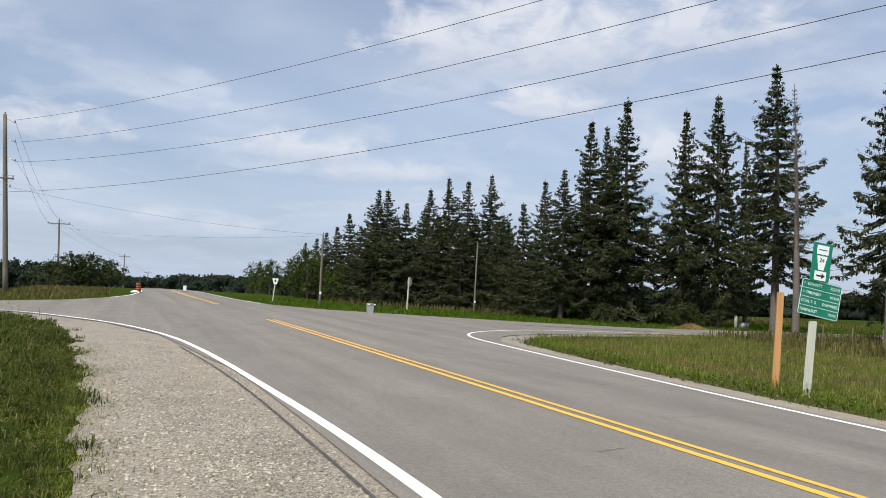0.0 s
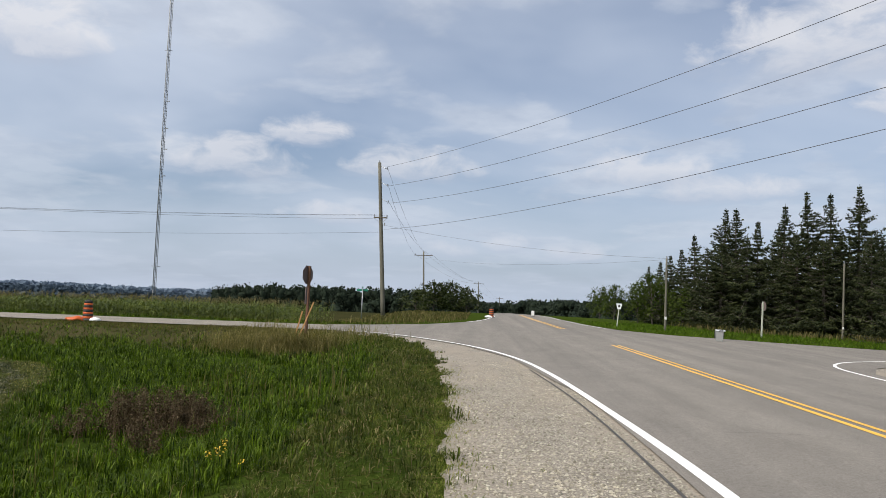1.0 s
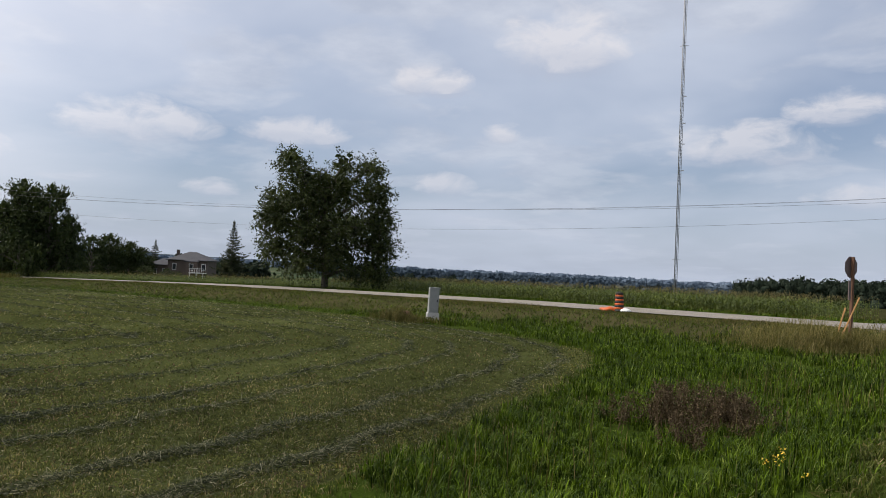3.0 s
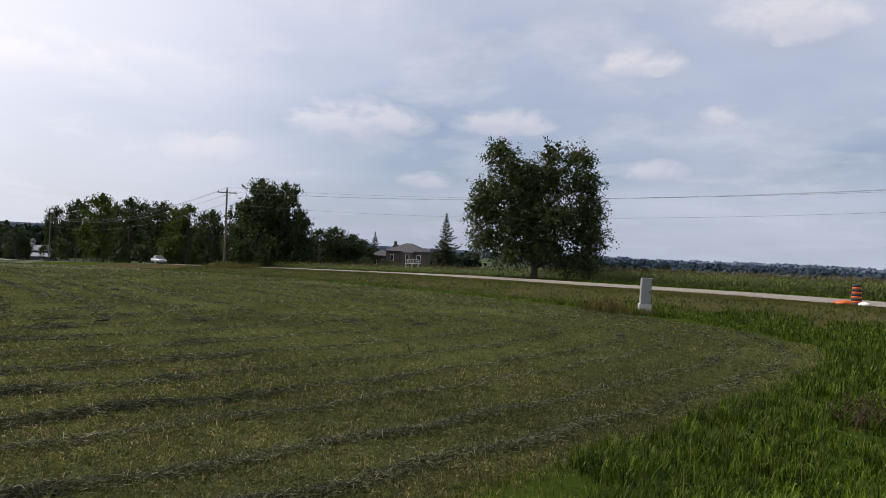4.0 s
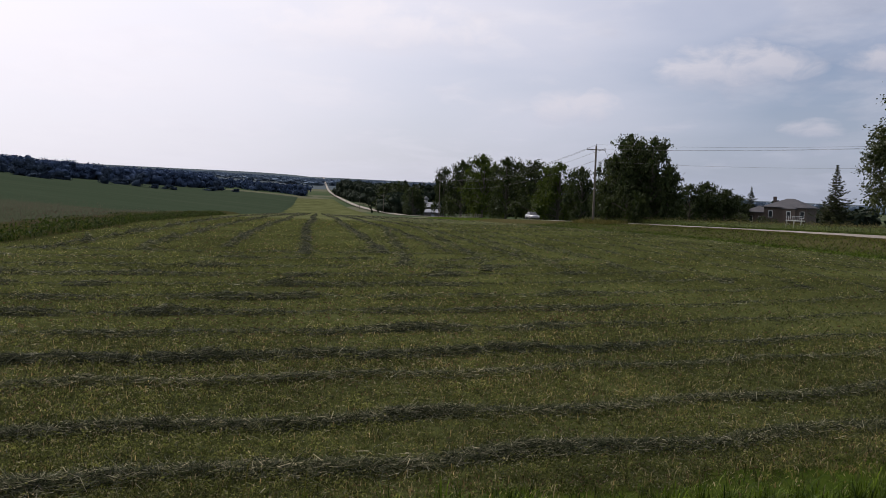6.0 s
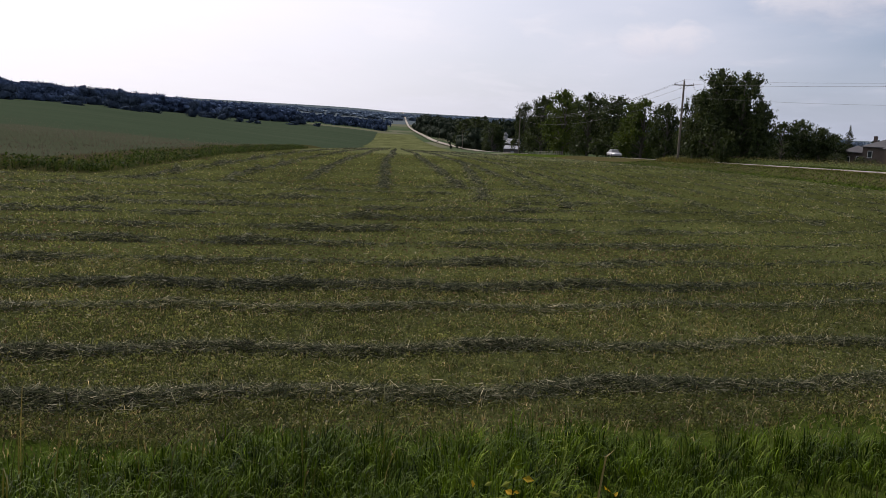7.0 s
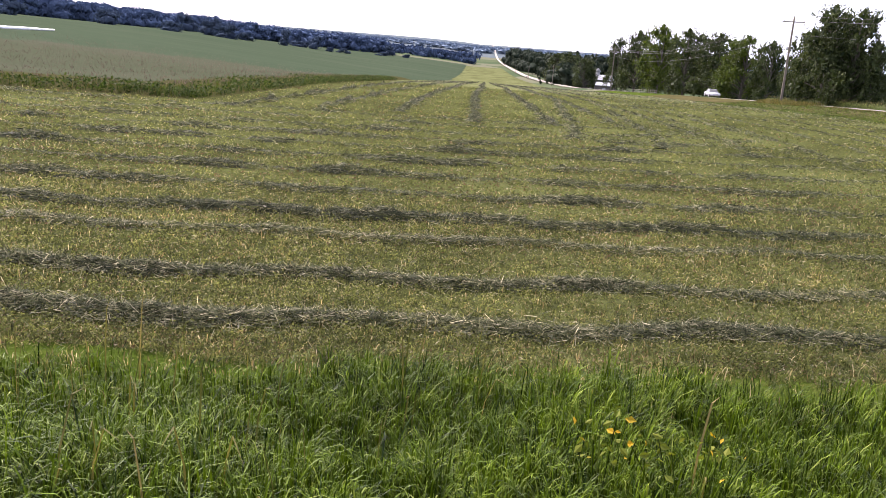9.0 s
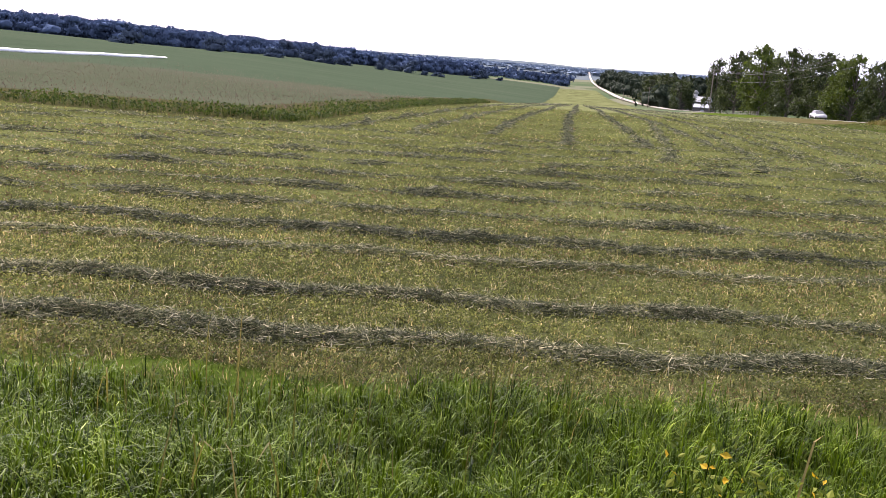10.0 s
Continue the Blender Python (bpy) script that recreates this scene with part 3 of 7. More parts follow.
kinds = np.where(crop, np.where(np.hypot(fx + 31, fy + 11) + 9 * np.sin(fx * 0.05) + 6 * np.sin(fy * 0.09 + 1) > 62, 9, 2), kinds)
# The slope at the standing hay's edge takes the dark soil colour.
kinds = np.where(crop & (fx > -150) & ((fx > -34.6) | (fy > -14.8 + 0.012 * (fx + 31.5))), 3, kinds)
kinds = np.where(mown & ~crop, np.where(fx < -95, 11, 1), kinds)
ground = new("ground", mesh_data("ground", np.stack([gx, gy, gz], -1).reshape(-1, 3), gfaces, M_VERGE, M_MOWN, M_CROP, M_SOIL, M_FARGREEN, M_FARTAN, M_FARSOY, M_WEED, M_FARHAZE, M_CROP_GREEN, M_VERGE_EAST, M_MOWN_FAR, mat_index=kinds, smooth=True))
tagged(ground, "rolling farmland with a mown hay field and grassy verges", "ground", kind="structure")


def strip(name, u, cross, zfun, mats, label, cat, dz=0.0):
    """A sheet with edge loops: u along it, cross(u) gives the (x, y) columns."""
    pts = np.array([cross(s) for s in u])            # (n, m, 2)
    n, m = pts.shape[:2]
    z = zfun(pts[..., 0], pts[..., 1]) + dz
    v = np.concatenate([pts, z[..., None]], -1).reshape(-1, 3)
    i, j = np.meshgrid(np.arange(n - 1), np.arange(m - 1), indexing="ij")
    f = np.stack([i * m + j, i * m + j + 1, (i + 1) * m + j + 1, (i + 1) * m + j], -1).reshape(-1, 4)
    ob = new(name, mesh_data(name, v, f, mats, smooth=True))
    return tagged(ob, label, cat, kind="structure")


def main_row(y):
    l, r, c = road_left(y), road_right(y), float(centre_x(y))
    xs = np.concatenate([np.linspace(l, c, 9)[:-1], np.linspace(c, r, 9)])
    return np.stack([xs, np.full_like(xs, y)], -1)


strip("road_main", spaced([(-120, -20, 5), (-20, 60, 0.7), (60, 120, 2), (120, 420, 12)]), main_row, pave_z, M_ASPHALT, "worn grey asphalt road with double yellow line", "road")


def west_row(w):
    ys = np.linspace(40.0, 46.6, 5)
    return np.stack([np.full_like(ys, -w), ys], -1)


strip("road_west", spaced([(7.2, 60, 2), (60, 400, 8), (400, 1600, 40), (1600, 4200, 130)]), west_row, lambda x, y: land_z(x, y) + 0.036 + 0.0014 * np.maximum(-x - 200, 0), M_DUSTROAD, "pale side road running straight across the valley", "road")


def east_row(e):
    ys = np.linspace(38.7, 46.3, 5)
    return np.stack([np.full_like(ys, e), ys], -1)


strip("road_east", spaced([(31.5, 60, 2), (60, 300, 10)]), east_row, lambda x, y: road_z(x, y) + 0.036, M_ASPHALT, "asphalt side road with dark patch", "road")


def shoulder_row(y):
    l = float(road_left(y))
    out = float(shoulder_out(y)) + 0.06 * math.sin(y * 1.7 + 0.4) + 0.04 * math.sin(y * 4.3 + 1.0) + 0.03 * math.sin(y * 9.7)
    xs = np.linspace(min(out, l - 0.3), l + 0.12, 7)
    return np.stack([xs, np.full_like(xs, y)], -1)


strip("gravel_shoulder", spaced([(-120, -8, 4), (-8, 39.2, 0.25)]), shoulder_row, lambda x, y: road_z(x, y) + 0.018, M_GRAVEL, "pale limestone gravel shoulder beside the road", "shoulder")


def east_shoulder_row(y):
    r = float(road_right(y))
    xs = np.linspace(r - 0.05, r + float(np.interp(y, [-60, 24, 29, 33, 37.4], [0.9, 0.7, 1.5, 2.4, 3.6])), 5)
    return np.stack([xs, np.full_like(xs, y)], -1)


strip("east_shoulder", spaced([(-60, 24, 0.8), (24, 37.4, 0.4)]), east_shoulder_row, lambda x, y: road_z(x, y) + 0.018, M_GRAVEL, "narrow gravel edge of the road", "shoulder")


def path_strip(name, pts, width, mat, label, dz=0.006, step=0.4, zfun=None):
    """A painted line or patch along a polyline, on the road surface."""
    p = np.array(pts, float)
    d = np.r_[0, np.cumsum(np.linalg.norm(np.diff(p, axis=0), axis=1))]
    s = np.arange(0, d[-1], step)
    q = np.stack([np.interp(s, d, p[:, k]) for k in (0, 1)], -1)
    k = 7
    pad = np.pad(q, ((k, k), (0, 0)), mode="reflect", reflect_type="odd")
    q = np.stack([np.convolve(pad[:, a], np.ones(2 * k + 1) / (2 * k + 1), "valid") for a in (0, 1)], -1)
    t = np.gradient(q, axis=0)
    t /= np.linalg.norm(t, axis=1, keepdims=True)
    side = np.stack([-t[:, 1], t[:, 0]], -1) * width / 2
    a, b = q + side, q - side
    zf = zfun or pave_z
    v = np.concatenate([np.c_[a, zf(a[:, 0], a[:, 1]) + dz], np.c_[b, zf(b[:, 0], b[:, 1]) + dz]])
    n = len(q)
    i = np.arange(n - 1)
    f = np.stack([i, i + n, i + n + 1, i + 1], -1)
    ob = new(name, mesh_data(name, v, f, mat))
    return tagged(ob, label, "road marking", kind="structure")


path_strip("edge_line", [(2.62, -60), (2.62, 6.8), (2.58, 9.7), (2.42, 12.6), (2.17, 17.7), (1.88, 21.3), (1.4, 25.4), (-0.2, 31.2), (-2.4, 35.4), (-4.2, 38.6), (-7.0, 40.0)], 0.15, M_WHITE, "thick white edge line curving into the side road")
for off in (-0.13, 0.13):
    path_strip("centre_line", [(6.0 + off, -60), (6.0 + off, 15), (float(centre_x(25)) + off, 25), (float(centre_x(34.0)) + off, 34.0)], 0.11, M_YELLOW, "one stripe of the double yellow centre line")
    path_strip("far_centre_line", [(float(centre_x(y)) + off, y) for y in (52.5, 62, 72, 82, 100)], 0.11, M_YELLOW, "one stripe of the double yellow centre line")
path_strip("east_edge_line", [(10.0, -40), (10.05, 5), (10.35, 11.7), (11.05, 19), (11.65, 24.8), (12.05, 27.3), (12.75, 28.9), (14.4, 31.1), (19.2, 34.9), (26.5, 38.0), (33, 39.2)], 0.12, M_WHITE, "white edge line turning into the east side road", step=0.3)
path_strip("far_edge_line", [(8.7, 110), (8.75, 85), (9.0, 70), (9.6, 60)], 0.12, M_WHITE, "white edge line beyond the crossing")
path_strip("far_west_edge_line", [(1.9, 110), (1.8, 88), (0.6, 72), (-0.8, 63)], 0.12, M_WHITE, "white edge line beyond the crossing")
path_strip("tar_seam", [(2.2, -20), (2.18, 4), (2.15, 8), (2.11, 11), (2.06, 13.8), (1.88, 16.9), (1.5, 21.4)], 0.040, M_CRACK, "dark tar seam along the pavement edge", zfun=lambda x, y: road_z(x, y) + 0.03)
path_strip("tar_patch", [(21, 40.6), (26, 40.9), (31, 41.0)], 0.8, M_CRACK, "dark tar patch on the side road", dz=0.008)
crng = np.random.default_rng(21)
for cx, cy, ln, an in ((7.6, 9.5, 1.6, 10), (4.3, 11.5, 1.2, -8), (3.7, 16.5, 1.8, 5), (7.2, 19, 1.5, 20), (5.1, 7.6, 0.5, 12), (4.5, 24, 2.2, -12), (8.4, 27, 2.0, 15)):
    t = np.linspace(-0.5, 0.5, 6) * ln
    path_strip("road_crack", [(cx + k * math.cos(radians(an)) + crng.normal() * 0.04, cy + k * math.sin(radians(an)) + crng.normal() * 0.06) for k in t], 0.011, M_CRACK, "thin dark crack in the asphalt", dz=0.005, step=0.06)

# ---- trees ----
def unit(v):
    return v / (np.linalg.norm(v, axis=-1, keepdims=True) + 1e-9)


def leaf_cards(centres, size, rg, aspect=0.6, droop=0.0):
    """A folded four-cornered leaf at each centre, turned at random."""
    n = len(centres)
    a = unit(rg.normal(size=(n, 3)) + np.array([0, 0, -droop]))
    b = unit(np.cross(a, rg.normal(size=(n, 3))))
    c = np.cross(a, b)
    s = (size * rg.uniform(0.6, 1.35, n))[:, None]
    v = np.stack([centres - a * s * 0.5, centres + b * s * aspect * 0.5 + c * s * 0.12, centres + a * s * 0.5, centres - b * s * aspect * 0.5 + c * s * 0.12], 1)
    f = np.arange(4 * n).reshape(n, 4)
    return v.reshape(-1, 3), f


def limb_path(start, direction, length, rg, bend=0.25, n=6, lift=0.0):
    pts, d = [np.array(start, float)], np.array(direction, float)
    for _ in range(n):
        d = unit(d + rg.normal(size=3) * bend / n * 2 + np.array([0, 0, lift / n]))
        pts.append(pts[-1] + d * length / n)
    return np.array(pts)


def sprays(bases, dirs, lengths, per, leaf, rg, droop=0.5, fan=0.8):
    """Leaves along short twigs: each leaf points out and down from its twig. Returns one folded quad a leaf."""
    n = len(bases)
    k = np.repeat(np.arange(n), per)
    s = rg.uniform(0.05, 1.0, len(k))
    c = bases[k] + dirs[k] * (s * lengths[k])[:, None]
    c[:, 2] -= droop * 0.35 * s ** 2 * lengths[k]
    c += rg.normal(size=c.shape) * (0.10 * lengths[k])[:, None]
    a = unit(dirs[k] + rg.normal(size=c.shape) * fan + np.array([0, 0, -droop]))
    b = unit(np.cross(a, rg.normal(size=c.shape) * 0.7 + np.array([0, 0, 1.0])))
    f = np.cross(a, b)
    z = (leaf * rg.uniform(0.6, 1.3, len(k)))[:, None]
    v = np.stack([c, c + a * z * 0.45 + b * z * 0.34 + f * z * 0.08, c + a * z, c + a * z * 0.45 - b * z * 0.34 + f * z * 0.08], 1)
    return v.reshape(-1, 3), np.arange(4 * len(k)).reshape(-1, 4)


def crown_of(boughs, axis_top, seed, twigs=60, per=14, leaf=0.2, twig=0.9, trunk_r=0.3, droop=0.5, core=26, foot=0.0):
    """A broad-leaved tree from leafy boughs (x, y, z, rx, rz): stems, limbs into the boughs, and leaf sprays round them."""
    rg = np.random.default_rng(seed)
    wood, cards = [], []
    trunk = limb_path((0, 0, -0.3), (0, 0, 1), axis_top + 0.3, rg, 0.10, 9)
    wood.append(tube_arrays(trunk, np.linspace(trunk_r, trunk_r * 0.15, len(trunk)), 9, cap=False))
    for bx, by, bz, rx, rz in boughs:
        c = np.array([bx, by, bz])
        z0 = max(0.8, min(bz * 0.62, axis_top * 0.85))
        base = np.array([np.interp(z0, trunk[:, 2], trunk[:, q]) for q in (0, 1, 2)])
        s = np.linspace(0, 1, 6)[:, None]
        limb = base + (c - base) * s + np.array([0, 0, 1.0]) * (0.12 * np.linalg.norm(c - base) * np.sin(np.pi * s)) + rg.normal(size=(6, 3)) * 0.10 * s
        wood.append(tube_arrays(limb, np.linspace(trunk_r * 0.45, trunk_r * 0.10, 6), 6, cap=False))
        n = max(12, int(twigs * (rx * rx * 2 + rx * rz) / 3))
        d = unit(rg.normal(size=(n, 3)) + np.array([bx, by, 0]) / (math.hypot(bx, by) + 0.5) * 0.45)
        r = np.array([rx, rx, rz]) * (rg.uniform(0.35, 1.0, n) ** 0.55)[:, None]
        p = c + d * r * 0.86
        keep = p[:, 2] > foot + 0.35 * rg.uniform(0, 1, n)
        p, d = p[keep], d[keep]
        for q in range(0, len(p), 5):
            wood.append(tube_arrays(np.array([c * 0.4 + p[q] * 0.6, p[q] + d[q] * twig * 0.7]), [trunk_r * 0.07, trunk_r * 0.02], 3, cap=False))
        ln = twig * rg.uniform(0.45, 1.25, len(p))
        out = unit(d + rg.normal(size=d.shape) * 0.45 + np.array([0, 0, -0.25 * droop]))
        cards.append(sprays(p, out, ln, per, leaf, rg, droop))
        # dense inner foliage
        m = int(core * rx * rz)
        cc = c + unit(rg.normal(size=(m, 3))) * np.array([rx, rx, rz]) * (rg.uniform(0, 0.72, m) ** 0.6)[:, None]
        cc = cc[cc[:, 2] > foot + 0.5]
        cards.append(leaf_cards(cc, leaf * 2.4, rg, 0.8, 0.3))
    return joined(wood), joined(cards)


def broadleaf(height, spread, seed, leaves=9000, leaf=0.28, trunk_h=0.16, trunk_r=0.28):
    """A broad-leaved tree of uneven boughs round an egg-shaped crown."""
    rg = np.random.default_rng(seed)
    boughs = []
    n = 15
    for k in range(n):
        f = (k + 0.5) / n
        z = height * (trunk_h + 0.09 + (0.79 - trunk_h) * f)
        wide = math.sqrt(max(0.05, 1 - ((f - 0.38) / 0.64) ** 2))
        a = k * 2.4 + rg.uniform(-0.5, 0.5)
        rad = spread * 0.66 * wide * rg.uniform(0.7, 1.15)
        r = spread * rg.uniform(0.22, 0.42) * (0.5 + 0.5 * wide)
        boughs.append((rad * math.cos(a), rad * math.sin(a), z, r, min(r * 0.8, height * 0.16)))
    boughs.append((rg.normal() * 0.2, rg.normal() * 0.2, height * 0.87, spread * 0.20, height * 0.10))
    boughs.append((rg.normal() * 0.4, rg.normal() * 0.4, height * 0.55, spread * 0.5, height * 0.26))
    area = sum(max(12, b[3] * b[3] * 2 + b[3] * b[4]) for b in boughs) / 3
    per = 12
    return crown_of(boughs, height * 0.8, seed + 500, leaves / per / area, per, leaf, leaf * 4.0, trunk_r, 0.45, 40, height * trunk_h * 0.8)


def spruce(height, radius, seed, bare=0.08, dead=False, ragged=0.35, droop=0.35):
    """Arrays of a spruce: wood and needle sprays. Branches rise near the top, reach out and sag below, tips turned up, with hanging branchlets."""
    rg = np.random.default_rng(seed)
    trunk = limb_path((0, 0, -0.3), (0, 0, 1), height + 0.3, rg, 0.03, 10)
    r0 = height * 0.0125 + 0.05
    wood = [tube_arrays(trunk, np.linspace(r0, 0.015, len(trunk)), 8, cap=False)]
    cv = []
    z = height * bare
    up = np.array([0, 0, 1.0])
    lop = rg.uniform(0, 6.28, 3)
    while z < height * 0.985:
        f = z / height
        g = 1 - f
        prof = (0.03 * min(1.0, g * 12) + 1.02 * g) * (0.55 + 0.45 * smooth01(bare, bare + 0.14, f)) * (0.62 + 0.38 * smooth01(0.0, 0.3, g))
        tier = rg.uniform(0.62, 1.15)
        nb = int(rg.integers(5, 8)) if f < 0.9 else 4
        ph = rg.uniform(0, 6.28)
        for k in range(nb):
            a = ph + k * 6.283 / nb + rg.uniform(-0.45, 0.45)
            side_k = 1 + 0.22 * math.sin(a + lop[0] + 5 * f) + 0.14 * math.sin(2 * a + lop[1] + 11 * f)
            ln = max(0.2, radius * prof * tier * side_k * rg.uniform(1 - ragged, 1.0 + ragged * 0.35))
            rise = 0.42 * smooth01(0.65, 1.0, f) + 0.08 - droop * (1 - smooth01(0.1, 0.8, f)) + rg.uniform(-0.16, 0.12)
            out = np.array([math.cos(a), math.sin(a), 0.0])
            s = np.linspace(0, 1, 7)
            lift = ln * (rise * s - 0.24 * np.sin(np.pi * s * 0.8) * (1 - 0.7 * f) + 0.55 * np.maximum(s - 0.62, 0) * (1 - 0.3 * f))
            base = np.array([np.interp(z, trunk[:, 2], trunk[:, q]) for q in (0, 1, 2)])
            pts = base + out * (ln * s)[:, None] + up * lift[:, None]
            wood.append(tube_arrays(pts[[0, 3, 6]], [0.035 * (1.2 - f), 0.02, 0.005], 3, cap=False))
            if dead:
                for q in range(7):
                    i = int(rg.integers(1, 6))
                    d = unit(out * 0.6 + rg.normal(size=3) * 0.5 - up * 0.3) * ln * rg.uniform(0.15, 0.45)
                    wood.append(tube_arrays(np.array([pts[i], pts[i] + d * 0.6, pts[i] + d - up * 0.05]), [0.014, 0.009, 0.004], 3, cap=False))
                continue
            side = np.array([-math.sin(a), math.cos(a), 0.0])
            m = max(5, int(ln / 0.085))
            st = np.sort(rg.uniform(0.14, 1.0, m))
            p = np.stack([np.interp(st, s, pts[:, q]) for q in (0, 1, 2)], -1)
            p += rg.normal(size=p.shape) * 0.03
            # branchlets that fan to both sides, narrowing to the tip
            wid = (0.10 + 0.30 * np.minimum(ln, 2.4) * np.sqrt(np.clip(1.04 - st, 0, 1))) * rg.uniform(0.45, 1.15, m)
            for sg in (-1, 1):
                tip = p + side * (sg * wid * 0.8)[:, None] + out * (wid * rg.uniform(0.35, 1.0, m))[:, None] - up * (wid * rg.uniform(0.05, 0.6, m))[:, None]
                mid = p * 0.4 + tip * 0.6
                w2 = unit(np.cross(unit(tip - p), up + rg.normal(size=(m, 3)) * 0.8)) * rg.uniform(0.04, 0.08, m)[:, None]
                cv.append(np.stack([p, mid + w2, tip, mid - w2], 1))
                # finer twigs that hang from them
                h = rg.uniform(0.08, 0.30, m) * (1 - 0.5 * f)
                low = mid - up * h[:, None] + rg.normal(size=(m, 3)) * 0.05
                w3 = unit(out * 0.6 + side * rg.normal(size=(m, 1)))* rg.uniform(0.035, 0.07, m)[:, None]
                cv.append(np.stack([mid, (mid + low) / 2 + w3, low, (mid + low) / 2 - w3], 1))
            h = rg.uniform(0.10, 0.42, m) * (1 - 0.6 * f)
            low = p - up * h[:, None] + out * rg.uniform(-0.05, 0.12, m)[:, None] + side * rg.normal(size=(m, 1)) * 0.05
            w2 = unit(side + out * rg.normal(size=(m, 1))) * rg.uniform(0.03, 0.06, m)[:, None]
            cv.append(np.stack([p, (p + low) / 2 + w2, low, (p + low) / 2 - w2], 1))
            # upturned bristly tip
            for q in range(4):
                e = (out * rg.uniform(0.1, 0.3) + up * rg.uniform(-0.02, 0.16) + side * rg.normal() * 0.08) * min(1.0, 0.5 + ln * 0.3)
                t0 = pts[-1] - out * 0.08 * q
                cv.append(np.array([[t0, t0 + e * 0.5 + side * 0.03, t0 + e, t0 + e * 0.5 - side * 0.03]]))
        z += (0.26 + 0.34 * g) * rg.uniform(0.65, 1.35)
    if cv:
        for q in range(14):
            t0 = trunk[-1] - up * q * 0.06
            d = unit(rg.normal(size=3) * 0.6 + up * 1.0) * 0.17
            w2 = np.cross(unit(d), rg.normal(size=3)) * 0.025
            cv.append(np.array([[t0, t0 + d * 0.5 + w2, t0 + d, t0 + d * 0.5 - w2]]))
        v = np.concatenate(cv).reshape(-1, 3)
        needles = v, np.arange(len(v)).reshape(-1, 4)
    else:
        needles = None
    return joined(wood), needles


def plant_tree(name, label, category, at, wood, leaves, bark, leaf_mat, group="", turn=0.0, crown="crown"):
    ob = thing(name, label, category, at, turn, group)
    npart("trunk", *wood, bark, ob, smooth=True)
    if leaves is not None:
        npart(crown, *leaves, leaf_mat, ob)
    return ob


def polar(az, r):
    return -r * math.sin(radians(az)), r * math.cos(radians(az))


def fitted(tree, height, half):
    """The tree scaled so that its crown has this height and half-width."""
    (wv, wf), (lv, lf) = tree
    kz = height / np.percentile(lv[:, 2], 99.7)
    kx = half / np.percentile(np.hypot(lv[:, 0], lv[:, 1]), 98.5)
    k = np.array([kx, kx, kz])
    return (wv * k, wf), (lv * k, lf)


# the big maple beside the crossroad: a tall leaning bough on one side of the gap, a broad drooping mass on the other
tx, ty = polar(47.75, 74.0)
away = np.array([-math.sin(radians(47.75)), math.cos(radians(47.75))])
across = np.array([away[1], -away[0]])
mrg = np.random.default_rng(31)
MAPLE = []
for u, z, r, rz in ((-3.7, 11.7, 1.1, 1.2), (-2.5, 10.1, 1.7, 1.5), (-4.0, 8.0, 1.8, 1.5), (-4.6, 5.9, 1.7, 1.5), (-4.2, 3.6, 1.6, 1.3), (-1.4, 8.0, 2.0, 1.7), (1.3, 11.5, 1.0, 1.1), (3.3, 11.2, 1.5, 1.0), (-0.6, 9.6, 1.5, 1.2),
                    (1.2, 9.0, 2.0, 1.7), (4.3, 8.6, 1.7, 1.6), (4.6, 6.2, 1.8, 1.6), (4.7, 3.9, 1.8, 1.6), (4.0, 1.9, 2.0, 1.2), (1.2, 5.8, 2.4, 1.9), (-1.6, 5.0, 2.2, 1.8), (0.6, 2.9, 2.0, 1.4), (-2.0, 2.6, 1.7, 1.2)):
    depth = 3.4 * math.sqrt(max(0.15, 1 - (u / 6.2) ** 2))
    for v in (-depth * mrg.uniform(0.5, 0.95), depth * mrg.uniform(0.4, 0.9)):
        q = across * (u + mrg.normal() * 0.2) + away * v
        MAPLE.append((q[0], q[1], z + mrg.normal() * 0.2, r * mrg.uniform(0.85, 1.1), rz * mrg.uniform(0.85, 1.1)))
plant_tree("maple_tree", "large full-leaved maple standing beside the side road", "tree", on_land(tx, ty), *crown_of(MAPLE, 9.5, 33, 27, 15, 0.21, 1.25, 0.36, 0.75, 46, 0.6), M_BARK, M_LEAF)

# the spruces on the east side
SPRUCE_SIZES = [(18.0, 5.4), (18.0, 5.0), (18.0, 5.6), (11.0, 4.6), (12.0, 4.2)]
SPRUCE_KINDS = [spruce(h, r, 100 + k, bare=b, ragged=g, droop=d) for k, ((h, r), b, g, d) in enumerate(zip(SPRUCE_SIZES, (0.06, 0.12, 0.22, 0.03, 0.05), (0.5, 0.55, 0.6, 0.4, 0.45), (0.35, 0.4, 0.45, 0.3, 0.35)))]
SPRUCE_MESH = [(mesh_data("spruce_trunk", *w, M_BARK_GREY, smooth=True), mesh_data("spruce_crown", *n, M_SPRUCE)) for w, n in SPRUCE_KINDS]


def plant_spruce(kind, az, dist, top, width, label, group="spruces along the east side"):
    """A spruce of a known kind whose top stands at the given elevation from the road."""
    x, y = polar(az, dist)
    z0 = float(land_z(x, y)) - 0.1
    height = dist * math.tan(radians(top)) + 1.75 - z0
    ob = thing("spruce_tree", label, "tree", (x, y, z0), (az * 37.0) % 360, group)
    ob.scale = (1.0 * width, 1.0 * width, height / SPRUCE_SIZES[kind][0])
    for nm, me in zip(("trunk", "crown"), SPRUCE_MESH[kind]):
        under(new(nm, me), ob)
    return ob


